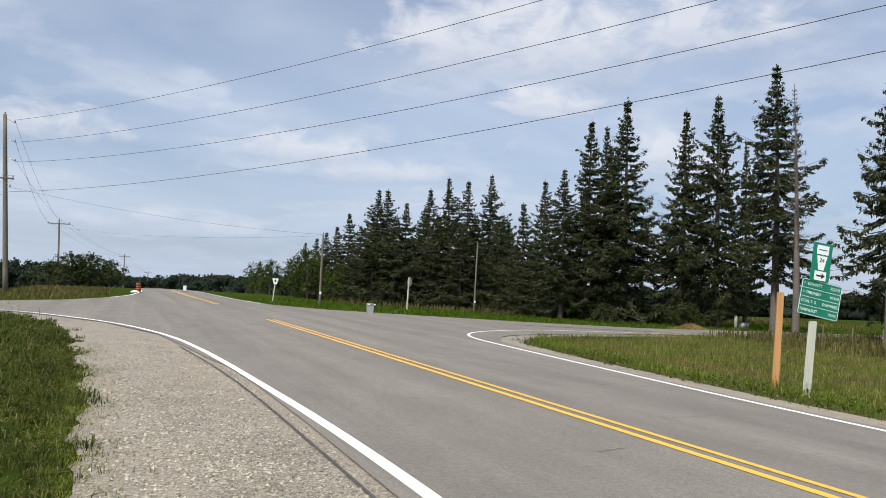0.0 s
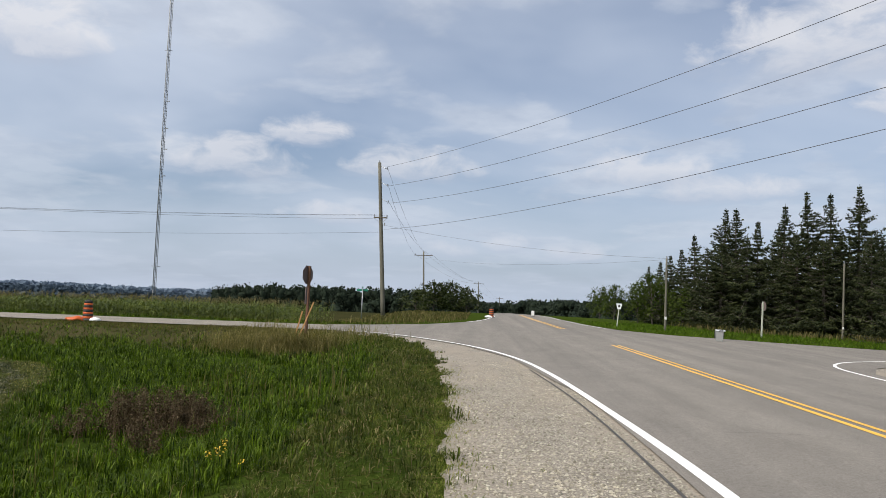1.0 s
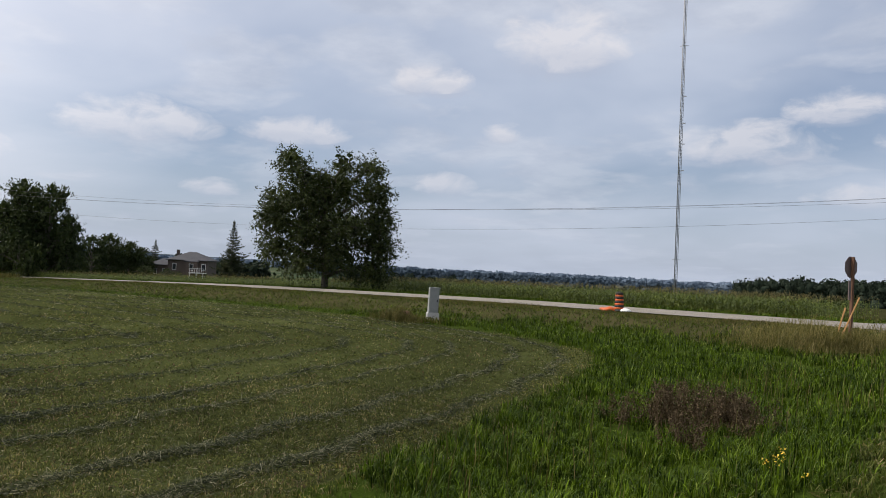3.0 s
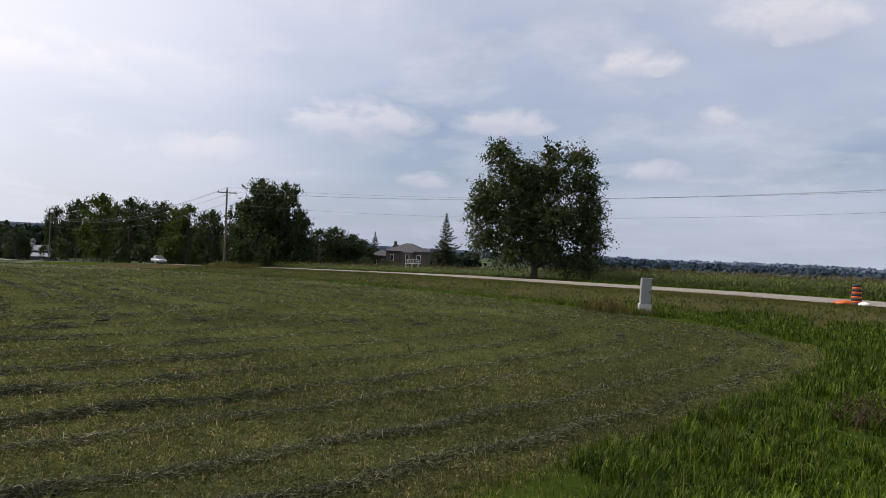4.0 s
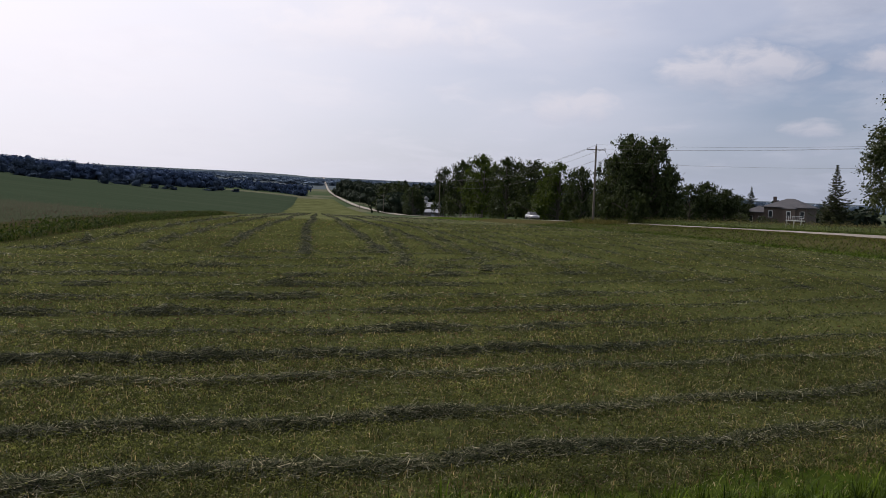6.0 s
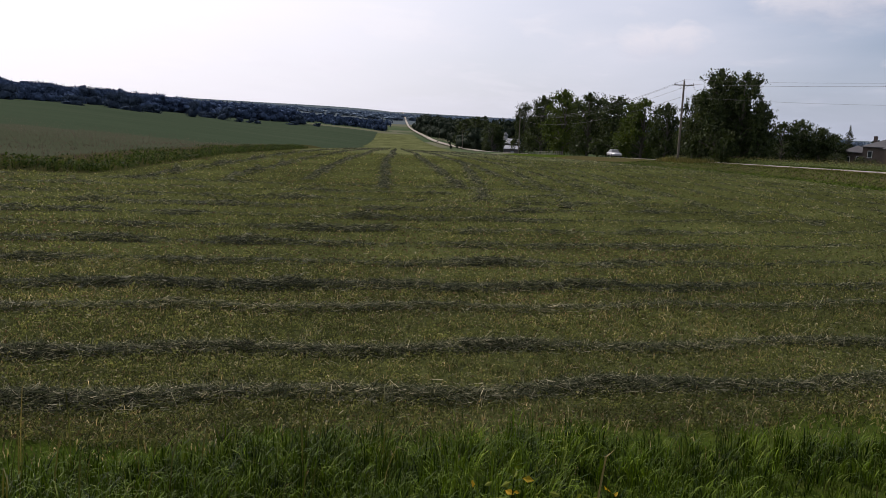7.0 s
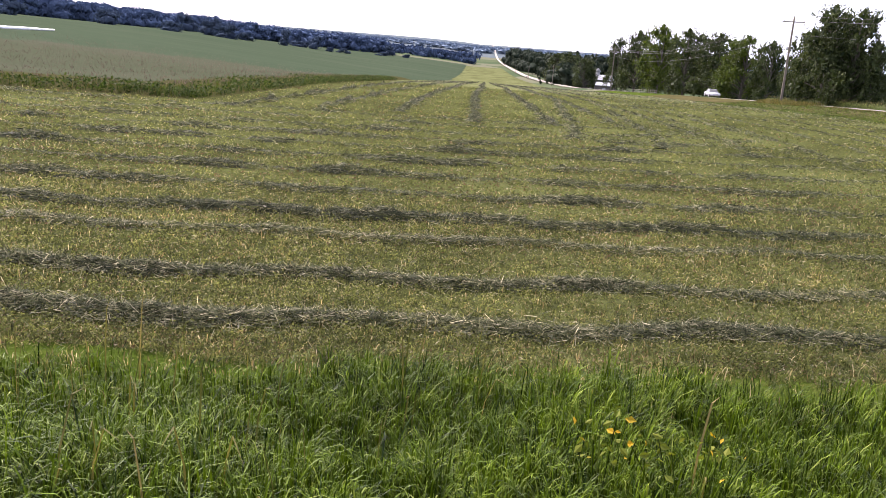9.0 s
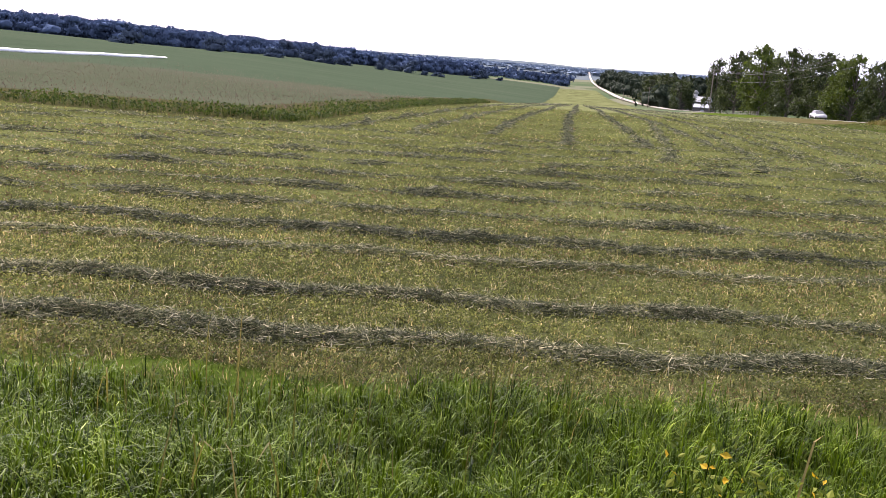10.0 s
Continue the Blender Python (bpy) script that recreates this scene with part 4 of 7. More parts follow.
DENSE = "dark green spruce with drooping branches in a dense row"
TALL = "tall old spruce with bare lower trunk and open tiers"
for kind, az, dist, top, width, lab in [
    (2, -44.7, 66, 15.6, 1.3, TALL), (1, -41.0, 70, 13.9, 1.2, TALL), (0, -38.8, 70, 13.1, 1.05, TALL), (1, -42.9, 74, 10.6, 0.8, TALL),
    (0, -34.8, 71, 13.8, 1.3, TALL), (1, -33.5, 75, 12.0, 0.95, TALL), (0, -32.1, 72, 12.4, 1.1, TALL),
    (1, -30.5, 70, 8.9, 0.95, DENSE), (0, -29.1, 74, 8.1, 0.9, DENSE), (4, -27.7, 76, 6.4, 1.0, DENSE), (4, -26.7, 84, 5.0, 1.0, DENSE),
    (1, -25.2, 84, 8.4, 1.0, TALL), (0, -23.5, 84, 7.9, 0.95, TALL), (1, -22.3, 86, 8.05, 1.0, TALL), (0, -20.7, 88, 7.2, 1.0, TALL),
    (4, -19.1, 88, 6.1, 1.0, DENSE), (0, -17.8, 86, 7.0, 1.05, DENSE), (1, -16.9, 88, 6.95, 1.0, DENSE), (4, -15.1, 90, 5.1, 1.0, DENSE),
    (4, -14.2, 94, 4.1, 0.9, DENSE), (4, -13.4, 95, 3.65, 0.85, DENSE), (4, -12.7, 98, 3.2, 0.8, DENSE), (4, -11.9, 101, 2.85, 0.7, DENSE),
    (3, -20.4, 94, 5.8, 1.3, DENSE), (3, -24.2, 94, 5.6, 1.3, DENSE), (3, -26.2, 92, 5.4, 1.2, DENSE), (3, -21.6, 82, 5.4, 1.2, DENSE), (3, -18.4, 80, 5.2, 1.1, DENSE),
    (3, -15.9, 84, 4.2, 1.1, DENSE), (3, -23.2, 80, 5.0, 1.1, DENSE), (3, -25.9, 80, 5.2, 1.0, DENSE), (3, -16.8, 82, 4.8, 1.1, DENSE)]:
    plant_spruce(kind, az, dist, top, width, lab)
plant_spruce(2, -51.3, 50, 17.5, 0.95, "tall spruce standing alone by the fence")
ex, ey = polar(-46.0, 61)
plant_tree("dead_spruce_tree", "dead spruce with bare grey trunk and broken twigs", "tree", on_land(ex, ey, -0.1), *spruce(18.0, 2.3, 77, bare=0.36, dead=True, droop=0.2), M_BARK_GREY, M_SPRUCE)

# smaller broad-leaved trees and bushes
SMALL = broadleaf(6.0, 2.6, 41, 12000, 0.17, 0.06, 0.12)
SMALL2 = broadleaf(6.0, 2.9, 42, 12000, 0.19, 0.02, 0.12)
SMALL_MESH = [(mesh_data("small_trunk", *w, M_BARK, smooth=True), mesh_data("small_crown", *n, m)) for (w, n), m in ((SMALL, M_LEAF_LIGHT), (SMALL2, M_LEAF), (SMALL, M_LEAF))]


def plant_small(kind, az, dist, height, width, label, name="small_tree", category="tree", group="", sink=0.1):
    x, y = polar(az, dist)
    ob = thing(name, label, category, on_land(x, y, -sink), (az * 61.0) % 360, group)
    ob.scale = (width, width, height / 6.0)
    for nm, me in zip(("trunk", "crown"), SMALL_MESH[kind]):
        under(new(nm, me), ob)
    return ob


for az, dist, h, w in [(-12.3, 90, 6.0, 0.95), (-11.3, 94, 4.8, 0.8), (-14.3, 86, 4.4, 0.9), (-9.6, 150, 7, 1.0), (-8.6, 170, 7.5, 1.2)]:
    plant_small(0, az, dist, h, w, "light green young ash in front of the spruces", group="young trees")
for az, dist, h, w in [(-39.0, 66, 2.2, 0.5), (-33.5, 66, 1.8, 0.45), (-52.5, 52, 6.5, 0.8), (-54.5, 56, 6.0, 0.9)]:
    plant_small(2, az, dist, h, w, "low green bush below the spruces", "bush", "bush", "bushes below the spruces")
# bushes round the second pole
for az, dist, h, w in [(3.3, 128, 5.2, 1.25), (2.0, 128, 5.3, 1.15), (0.9, 132, 4.6, 1.0), (4.6, 132, 4.4, 1.0)]:
    plant_small(1, az, dist, h, w, "rounded dark bush beside the road", "bush", "bush", "bushes by the road")

# lone spruce and the trees near the farmhouse
lx, ly = polar(54.3, 150)
ob = thing("spruce_tree", "narrow spruce standing alone behind the corn", "tree", on_land(lx, ly, -0.2), 20)
ob.scale = (0.88, 0.88, (150 * math.tan(radians(2.85)) + 1.75 - ob.location.z) / 18.0)
for nm, me in zip(("trunk", "crown"), SPRUCE_MESH[0]):
    under(new(nm, me), ob)
lx, ly = polar(59.4, 215)
ob = thing("spruce_tree", "thin pale conifer beside the farmhouse", "tree", on_land(lx, ly, -0.2), 70)
ob.scale = (0.7, 0.7, (215 * math.tan(radians(1.25)) + 1.75 - ob.location.z) / 18.0)
for nm, me in zip(("trunk", "crown"), SPRUCE_MESH[2]):
    under(new(nm, me), ob)

# the farmstead row of maples by the side road
ROW = [fitted(broadleaf(10.0, 4.6, 50 + k, 17000, 0.25, 0.0, 0.3), 10.0, 5.2) for k in range(3)]
ROW_MESH = [(mesh_data("row_trunk", *w, M_BARK, smooth=True), mesh_data("row_crown", *n, M_LEAF_ROW)) for w, n in ROW]
ROW_LIGHT = [(mesh_data("row_trunk", *ROW[k][0], M_BARK, smooth=True), mesh_data("row_crown", *ROW[k][1], M_LEAF_LIGHT)) for k in range(2)]


def plant_row(kind, az, dist, top, width, label, light=False, group="maples by the farmstead"):
    x, y = polar(az, dist)
    z0 = float(land_z(x, y)) - 0.1
    height = dist * math.tan(radians(top)) + 1.75 - z0
    ob = thing("maple_tree", label, "tree", (x, y, z0), (az * 53.0) % 360, group)
    ob.scale = (width, width, height / 10.0)
    for nm, me in zip(("trunk", "crown"), (ROW_LIGHT if light else ROW_MESH)[kind % (2 if light else 3)]):
        under(new(nm, me), ob)
    return ob


for kind, az, dist, top, w in [(0, 67.5, 139, 4.5, 1.15), (1, 65.9, 136, 4.4, 1.0), (2, 68.9, 146, 2.9, 0.75), (2, 66.7, 146, 3.6, 1.1), (1, 64.8, 136, 2.6, 0.65)]:
    plant_row(kind, az, dist, top, w, "dense dark maple by the roadside")
for kind, az, dist, top, w in [(1, 80.7, 320, 1.9, 1.0), (1, 79.4, 288, 2.4, 1.5), (2, 77.9, 256, 2.85, 1.5), (0, 76.1, 224, 2.75, 1.3), (1, 74.2, 198, 2.6, 1.25), (2, 72.4, 180, 2.5, 1.15), (0, 70.8, 172, 2.2, 0.85), (2, 77.0, 290, 2.2, 1.6), (0, 73.3, 214, 2.1, 1.3)]:
    plant_row(kind, az, dist, top, w, "maple in the shady row before the farmstead", kind == 2)
for kind, az, dist, top, w in [(0, 63.3, 190, 1.25, 0.9), (1, 62.2, 195, 1.45, 0.9), (2, 61.0, 200, 1.0, 0.9), (1, 60.2, 205, 0.6, 0.7)]:
    plant_row(kind, az, dist, top, w, "rounded tree behind the roadside field", group="trees behind the field")
for kind, az, dist, top, w in [(0, 82.9, 410, 0.4, 1.4), (1, 83.9, 480, 0.75, 1.7), (2, 84.8, 560, 0.6, 1.8)]:
    plant_row(kind, az, dist, top, w, "dark tree beside the sinking road", group="trees beside the sinking road")


def lump_base():
    bm = bmesh.new()
    bmesh.ops.create_icosphere(bm, subdivisions=2, radius=1.0)
    v = np.array([q.co[:] for q in bm.verts])
    f = np.array([[q.index for q in p.verts] for p in bm.faces])
    bm.free()
    return v, f


LUMP = lump_base()


def wood_stuff(name, label, spots, leaf_mat, leaf, per, seed, upright=False):
    """Many far trees in one object, rows of x, y, height, width: rounded crowns of overlapping dense lumps, ragged with leaf sprays that lie along them."""
    rg = np.random.default_rng(seed)
    cs, ns, vs, fs, count = [], [], [], [], 0
    for x, y, h, w in spots:
        z0 = float(land_z(x, y))
        nl = int(rg.integers(7, 11))
        c = rg.normal(size=(nl, 3)) * np.array([w * 0.20, w * 0.20, h * 0.10]) + np.array([0, 0, h * 0.66])
        c[:3, 2] = h * rg.uniform(0.16, 0.36, 3)
        c[:3, :2] *= 1.5
        r = np.stack([w * rg.uniform(0.20, 0.32, nl), w * rg.uniform(0.20, 0.32, nl), h * rg.uniform(0.16, 0.27, nl)], -1)
        r[:3, :2] = w * 0.42
        r[:3, 2] = h * 0.34
        c[:, 2] = np.minimum(c[:, 2], h * 1.0 - r[:, 2])
        c += np.array([x, y, z0])
        for k in range(nl):
            v = LUMP[0] * r[k] * 0.56 * (1 + rg.normal(size=(len(LUMP[0]), 1)) * 0.26) + c[k]
            vs.append(v)
            fs.append(LUMP[1] + count)
            count += len(v)
        n = max(10, int(per * 1.2 * rg.uniform(0.8, 1.2)))
        k = rg.integers(0, nl, n)
        d = unit(rg.normal(size=(n, 3)))
        cs.append(c[k] + d * r[k] * (rg.uniform(0.5, 1.0, n) ** 0.5 * rg.choice([1.0, 1.16], n, p=[0.8, 0.2]))[:, None])
        ns.append(d)
    cs, ns = np.vstack(cs), np.vstack(ns)
    n = len(cs)
    # each spray lies roughly along the crown's surface
    nn = unit((ns + rg.normal(size=(n, 3)) * (0.25 if upright else 0.45)) * np.array([1, 1, 0.3 if upright else 1.0]))
    a = unit(np.cross(nn, rg.normal(size=(n, 3))))
    b = np.cross(nn, a)
    sz = (leaf * 1.6 * rg.uniform(0.5, 1.4, n))[:, None]
    lv = np.stack([cs - a * sz * 0.5, cs + b * sz * 0.42, cs + a * sz * 0.5, cs - b * sz * 0.42], 1).reshape(-1, 3)
    lf = np.arange(4 * n).reshape(n, 4)
    lf = np.concatenate([lf[:, [0, 1, 2]], lf[:, [0, 2, 3]]])
    v, f = joined([(np.vstack(vs), np.vstack(fs)), (lv, lf)])
    return tagged(new(name, mesh_data(name, v, f, leaf_mat, smooth=True)), label, "trees", kind="stuff")


def belt(az, dist, tops, n, w, seed, depth=1):
    """Trees along a bearing range; tops gives the skyline's elevation (start, end, ...) in degrees."""
    rg = np.random.default_rng(seed)
    out = []
    for k in range(n):
        s = np.clip((k + rg.uniform(-0.5, 0.5)) / max(n - 1, 1), 0, 1)
        r = np.interp(s, [0, 1], dist) * (1 + rg.uniform(0, 0.06) * depth)
        x, y = polar(np.interp(s, np.linspace(0, 1, len(az)), az), r)
        top = np.interp(s, np.linspace(0, 1, len(tops)), tops) + rg.uniform(-0.16, 0.06) * 400 / max(r, 400)
        h = max(3.0, r * math.tan(radians(top)) + 1.75 - float(land_z(x, y))) * rg.uniform(0.80, 1.03)
        out.append((x, y, h, w * rg.uniform(0.8, 1.25)))
    return out


wood_stuff("far_woods", "dark wood behind the corn field", belt((18.8, 4.0), (330, 300), (0.35, 0.72, 0.72, 0.72, 0.6), 95, 9, 1, 2), M_LEAF_FAR, 0.6, 420, 11, True)
wood_stuff("far_woods", "dark wood behind the roadside bushes", belt((4.5, -1.2), (300, 330), (0.6, 0.4, -0.1), 36, 9, 31, 2), M_LEAF_FAR, 0.6, 420, 31, True)
wood_stuff("far_woods", "rounded wood beyond the crest of the road", belt((-2.2, -10.8), (400, 300), (-0.05, 0.36, 0.44, 0.46, 0.7), 64, 11, 2, 2), M_LEAF_FAR, 0.7, 420, 12, True)
wood_stuff("far_woods", "woodland behind the spruce row", belt((-10, -66), (420, 330), (0.2, 0.4, 0.85, 0.95, 0.95), 110, 15, 3, 2), M_LEAF_FAR, 1.6, 200, 13)
wood_stuff("far_woods", "wooded strip behind the maple", belt((47, 36.5), (520, 640), (-0.1, -0.25, -0.45), 44, 12, 4, 2), M_LEAF_FAR, 1.6, 220, 14)
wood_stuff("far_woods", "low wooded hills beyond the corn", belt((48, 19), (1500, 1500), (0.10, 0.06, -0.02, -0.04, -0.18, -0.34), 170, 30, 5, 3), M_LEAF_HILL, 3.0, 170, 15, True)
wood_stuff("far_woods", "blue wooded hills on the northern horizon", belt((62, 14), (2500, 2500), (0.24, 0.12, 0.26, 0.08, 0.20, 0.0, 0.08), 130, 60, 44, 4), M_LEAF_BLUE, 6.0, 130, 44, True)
wood_stuff("far_woods", "woods beside the sinking road", belt((88.1, 86.3, 83.0), (1650, 440), (0.85, 0.74, 0.62), 70, 22, 6, 2), M_LEAF_FAR, 1.2, 420, 16, True)
wood_stuff("far_woods", "woods behind the farmstead", belt((83.5, 52), (620, 420), (0.9, 0.8, 0.5, 0.35, 0.2), 90, 14, 7, 2), M_LEAF_FAR, 1.8, 220, 17)
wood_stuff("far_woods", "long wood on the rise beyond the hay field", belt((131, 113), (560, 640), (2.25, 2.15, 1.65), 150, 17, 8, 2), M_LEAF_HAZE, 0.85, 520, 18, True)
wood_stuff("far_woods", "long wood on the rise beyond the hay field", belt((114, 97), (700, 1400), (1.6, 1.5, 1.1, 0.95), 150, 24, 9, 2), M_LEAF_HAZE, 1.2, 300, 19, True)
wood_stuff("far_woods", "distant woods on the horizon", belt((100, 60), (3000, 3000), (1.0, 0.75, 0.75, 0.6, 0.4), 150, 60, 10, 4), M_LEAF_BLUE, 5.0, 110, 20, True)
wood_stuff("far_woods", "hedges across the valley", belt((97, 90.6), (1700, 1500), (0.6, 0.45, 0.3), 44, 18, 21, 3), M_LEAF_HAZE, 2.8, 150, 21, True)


def standing(az, base, top, w):
    """A far tree whose foot and top stand at these elevations."""
    for r in np.arange(300, 2000, 10.0):
        x, y = polar(az, r)
        e = math.degrees(math.atan2(float(land_z(x, y)) - 1.75, r))
        if e > base:
            break
    h = r * math.tan(radians(top)) + 1.75 - float(land_z(x, y))
    return x, y, max(h, 3.0), 1.25 * r * math.tan(radians(w))


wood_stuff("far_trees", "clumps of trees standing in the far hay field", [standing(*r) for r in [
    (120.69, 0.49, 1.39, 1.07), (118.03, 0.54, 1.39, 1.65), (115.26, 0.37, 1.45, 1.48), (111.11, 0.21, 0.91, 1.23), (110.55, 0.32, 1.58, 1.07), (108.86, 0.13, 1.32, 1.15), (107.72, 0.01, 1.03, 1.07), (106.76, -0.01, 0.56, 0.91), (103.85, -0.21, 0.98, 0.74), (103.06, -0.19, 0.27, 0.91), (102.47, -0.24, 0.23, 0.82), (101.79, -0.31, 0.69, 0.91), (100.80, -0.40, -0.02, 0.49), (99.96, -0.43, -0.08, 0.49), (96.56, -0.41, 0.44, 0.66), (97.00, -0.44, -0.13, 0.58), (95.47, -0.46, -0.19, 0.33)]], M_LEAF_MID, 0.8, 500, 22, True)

# ---- poles and wires ----
def bolt_on(bm, at, r, h, seg=8):
    q = bmesh.ops.create_cone(bm, cap_ends=True, segments=seg, radius1=r, radius2=r, depth=h)
    bmesh.ops.transform(bm, matrix=at, verts=q["verts"])


def insulator(parent, at):
    """A stacked-disc pin insulator."""
    bm = bmesh.new()
    for k, (r, h) in enumerate(((0.025, 0.10), (0.06, 0.03), (0.045, 0.05), (0.055, 0.03), (0.03, 0.05))):
        bolt_on(bm, Matrix.Translation((at[0], at[1], at[2] + 0.03 + 0.045 * k)), r, h, 8)
    return part("insulator", bm, M_PORCELAIN, parent)


def utility_pole(label, at, height, lean=(0.0, 0.0), turn=0.0, arms=(), radius=0.15, mat=None, standoffs=(), name="utility_pole"):
    """A wooden pole. lean: how far its top stands aside (x, y). arms: heights of crossarms along the pole's own x."""
    ob = thing(name, label, "pole", at, turn, "utility poles")
    zs = np.linspace(-0.3, height, 9)
    c, s = math.cos(radians(turn)), math.sin(radians(turn))
    lx, ly = lean[0] * c + lean[1] * s, -lean[0] * s + lean[1] * c
    pts = np.stack([lx * zs / height, ly * zs / height, zs], -1)
    tube("shaft", pts, np.linspace(radius, radius * 0.68, 9), mat or M_POLE, ob, 12)

    def axis(z):
        return lx * z / height, ly * z / height

    for z, half in arms:
        ax, ay = axis(z)
        part("crossarm", box(ax, ay - 0.14, z, 2 * half, 0.10, 0.12), M_POLE_DARK, ob, bev=0.012)
        bm = bmesh.new()
        for sg in (-1, 1):
            m = Matrix.Translation((ax + sg * 0.32, ay - 0.10, z - 0.28)) @ Matrix.Rotation(sg * 0.85, 4, "Y")
            box_into(bm, 0, 0, 0, 0.03, 0.015, 0.85, m)
        part("brace", bm, M_GALV, ob)
        for sg in (-0.9, 0.9):
            insulator(ob, (ax + sg * half, ay - 0.14, z + 0.05))
    for z, dx, dy, dz in standoffs:
        ax, ay = axis(z)
        tube("standoff_arm", [(ax, ay, z), (ax + dx * 0.6, ay + dy * 0.6, z + dz * 0.6), (ax + dx, ay + dy, z + dz)], 0.03, M_GALV, ob, 6)
        insulator(ob, (ax + dx, ay + dy, z + dz - 0.05))
    insulator(ob, (lx, ly, height - 0.02))
    return ob


def wire(a, b, sag, r=0.013, label="dark sagging overhead cable"):
    a, b = np.array(a, float), np.array(b, float)
    u = np.linspace(0, 1, 25)[:, None]
    p = a + (b - a) * u
    p[:, 2] -= 4 * sag * (u * (1 - u))[:, 0]
    ob = tube("overhead_cable", p, r, M_WIRE, None, 5)
    return tagged(ob, label, "cable", "overhead cables")


AX, AY = -8.45, 70.0
utility_pole("tall weathered wooden pole leaning, with steel standoffs", (AX, AY, float(land_z(AX, AY))), 13.95, (-0.9, 0.0), 0, ((8.95, 0.62),), 0.21,
             standoffs=((13.7, 0.75, -0.3, -0.38), (12.2, 0.75, -0.3, -0.38), (10.7, 0.75, -0.3, -0.38), (8.3, 0.35, -0.2, 0.0)))
BX, BY = polar(4.0, 130)
utility_pole("grey wooden pole with a crossarm beside bushes", on_land(BX, BY), 9.9, (-0.4, 0.0), -4, ((9.3, 1.55),), 0.16)
CX, CY = polar(0.07, 235)
utility_pole("far wooden pole with a crossarm", on_land(CX, CY), 10.6, (-0.2, 0), 0, ((10.1, 1.5),), 0.16)
DX, DY = polar(-1.43, 345)
utility_pole("far wooden pole with a crossarm", on_land(DX, DY), 11.0, (0, 0), 0, ((10.4, 1.5),), 0.17)
EX, EY = polar(-2.3, 450)
utility_pole("far wooden pole with a crossarm", on_land(EX, EY), 11.0, (0, 0), 0, ((10.4, 1.5),), 0.18)
FX, FY = -100.8, 37.0
FZ = float(land_z(FX, FY))
utility_pole("dark wooden pole with a single crossarm in weeds", (FX, FY, FZ), 10.3, (-0.1, 0.0), 75, ((9.75, 1.25),), 0.16, M_POLE_DARK)
HX, HY = -236.0, 37.5
HZ = float(land_z(HX, HY))
utility_pole("dark wooden pole with two crossarms before the maples", (HX, HY, HZ), 12.4, (0, 0), 75, ((12.0, 1.3), (11.1, 1.2)), 0.17, M_POLE_DARK)
for px in (-420.0, -640.0, -900.0):
    utility_pole("far roadside pole in the valley", on_land(px, 36.5), 10.5, (0, 0), 75, ((10.0, 1.2),), 0.2, M_POLE_DARK)
GXP, GYP = 31.0, -10.0
utility_pole("tall wooden pole beyond the road", on_land(GXP, GYP), 15.2, (0, 0), 0, (), 0.2,
             standoffs=((14.6, -0.5, 0.3, -0.3), (13.3, -0.5, 0.3, -0.3), (12.3, -0.5, 0.3, -0.3), (11.3, -0.4, 0.3, -0.3)))
# cables towards the east side of the road
for za, zb, sag, ax in ((13.85, 14.4, 1.75, 0.75), (12.1, 13.1, 1.85, 0.72), (10.55, 12.0, 1.95, 0.66), (8.2, 11.0, 1.75, 0.3)):
    lean = -0.9 * za / 13.95
    wire((AX + lean + ax, AY - 0.3, za - 0.4), (GXP - 0.5, GYP + 0.3, zb), sag)
# cables along the main road
for za, k in ((13.4, 0.0), (11.9, -1.4), (10.4, 1.4)):
    lean = -0.9 * za / 13.95
    wire((AX + lean + 0.75, AY - 0.3, za - 0.05), (BX - 0.4 + k, BY, 9.35 + float(land_z(BX, BY)) + (0.5 if k == 0 else 0)), 0.9, 0.011)
for k in (-1.4, 0.0, 1.4):
    zb = 9.5 + float(land_z(BX, BY)) + (0.4 if k == 0 else 0)
    zc, zd, ze = (10.2 + float(land_z(*p)) + (0.5 if k == 0 else 0) for p in ((CX, CY), (DX, DY), (EX, EY)))
    wire((BX - 0.4 + k, BY, zb), (CX - 0.2 + k, CY, zc), 1.2)
    wire((CX - 0.2 + k, CY, zc), (DX + k, DY, zd), 1.2)
    wire((DX + k, DY, zd), (EX + k, EY, ze), 1.2)
# cables over the side road
for k, (dy, dz) in enumerate(((-0.9, 0.0), (0.9, 0.0), (0.0, 0.55))):
    za = 9.1 if k < 2 else 8.75
    wire((AX - 0.6 + (0.5 if k == 1 else -0.45), AY - 0.14, za), (FX + dy * 0.26, FY + dy, FZ + 9.9 + dz), 1.5, 0.009)
    wire((FX + dy * 0.26, FY + dy, FZ + 9.9 + dz), (HX + dy * 0.26, HY + dy, HZ + 12.15 + dz * 0.6), 2.6, 0.016)
wire((AX - 0.55, AY - 0.2, 7.55), (FX, FY - 0.15, FZ + 8.3), 1.75, 0.009)
wire((FX, FY - 0.15, FZ + 8.3), (HX, HY - 0.15, HZ + 10.0), 2.4, 0.016)

# thin poles before the spruces
P1X, P1Y = polar(-13.2, 65)
P2X, P2Y = polar(-24.3, 78)
for (px, py), h, lean in (((P1X, P1Y), 5.75, (0.02, 0)), ((P2X, P2Y), 6.65, (0.1, 0))):
    ob = utility_pole("slim grey wooden pole in front of the spruces", on_land(px, py), h, lean, 0, (), 0.105, name="service_pole")
    part("notice_plate", box(0.0, -0.115, 1.0, 0.16, 0.02, 0.22), M_WHITEPAINT, ob, bev=0.004)
wire((AX - 0.3, AY - 0.2, 8.2), (P1X, P1Y, 5.7), 0.5, 0.008)
wire((BX - 0.4, BY, 8.4), (P1X, P1Y, 5.6), 0.7, 0.007)

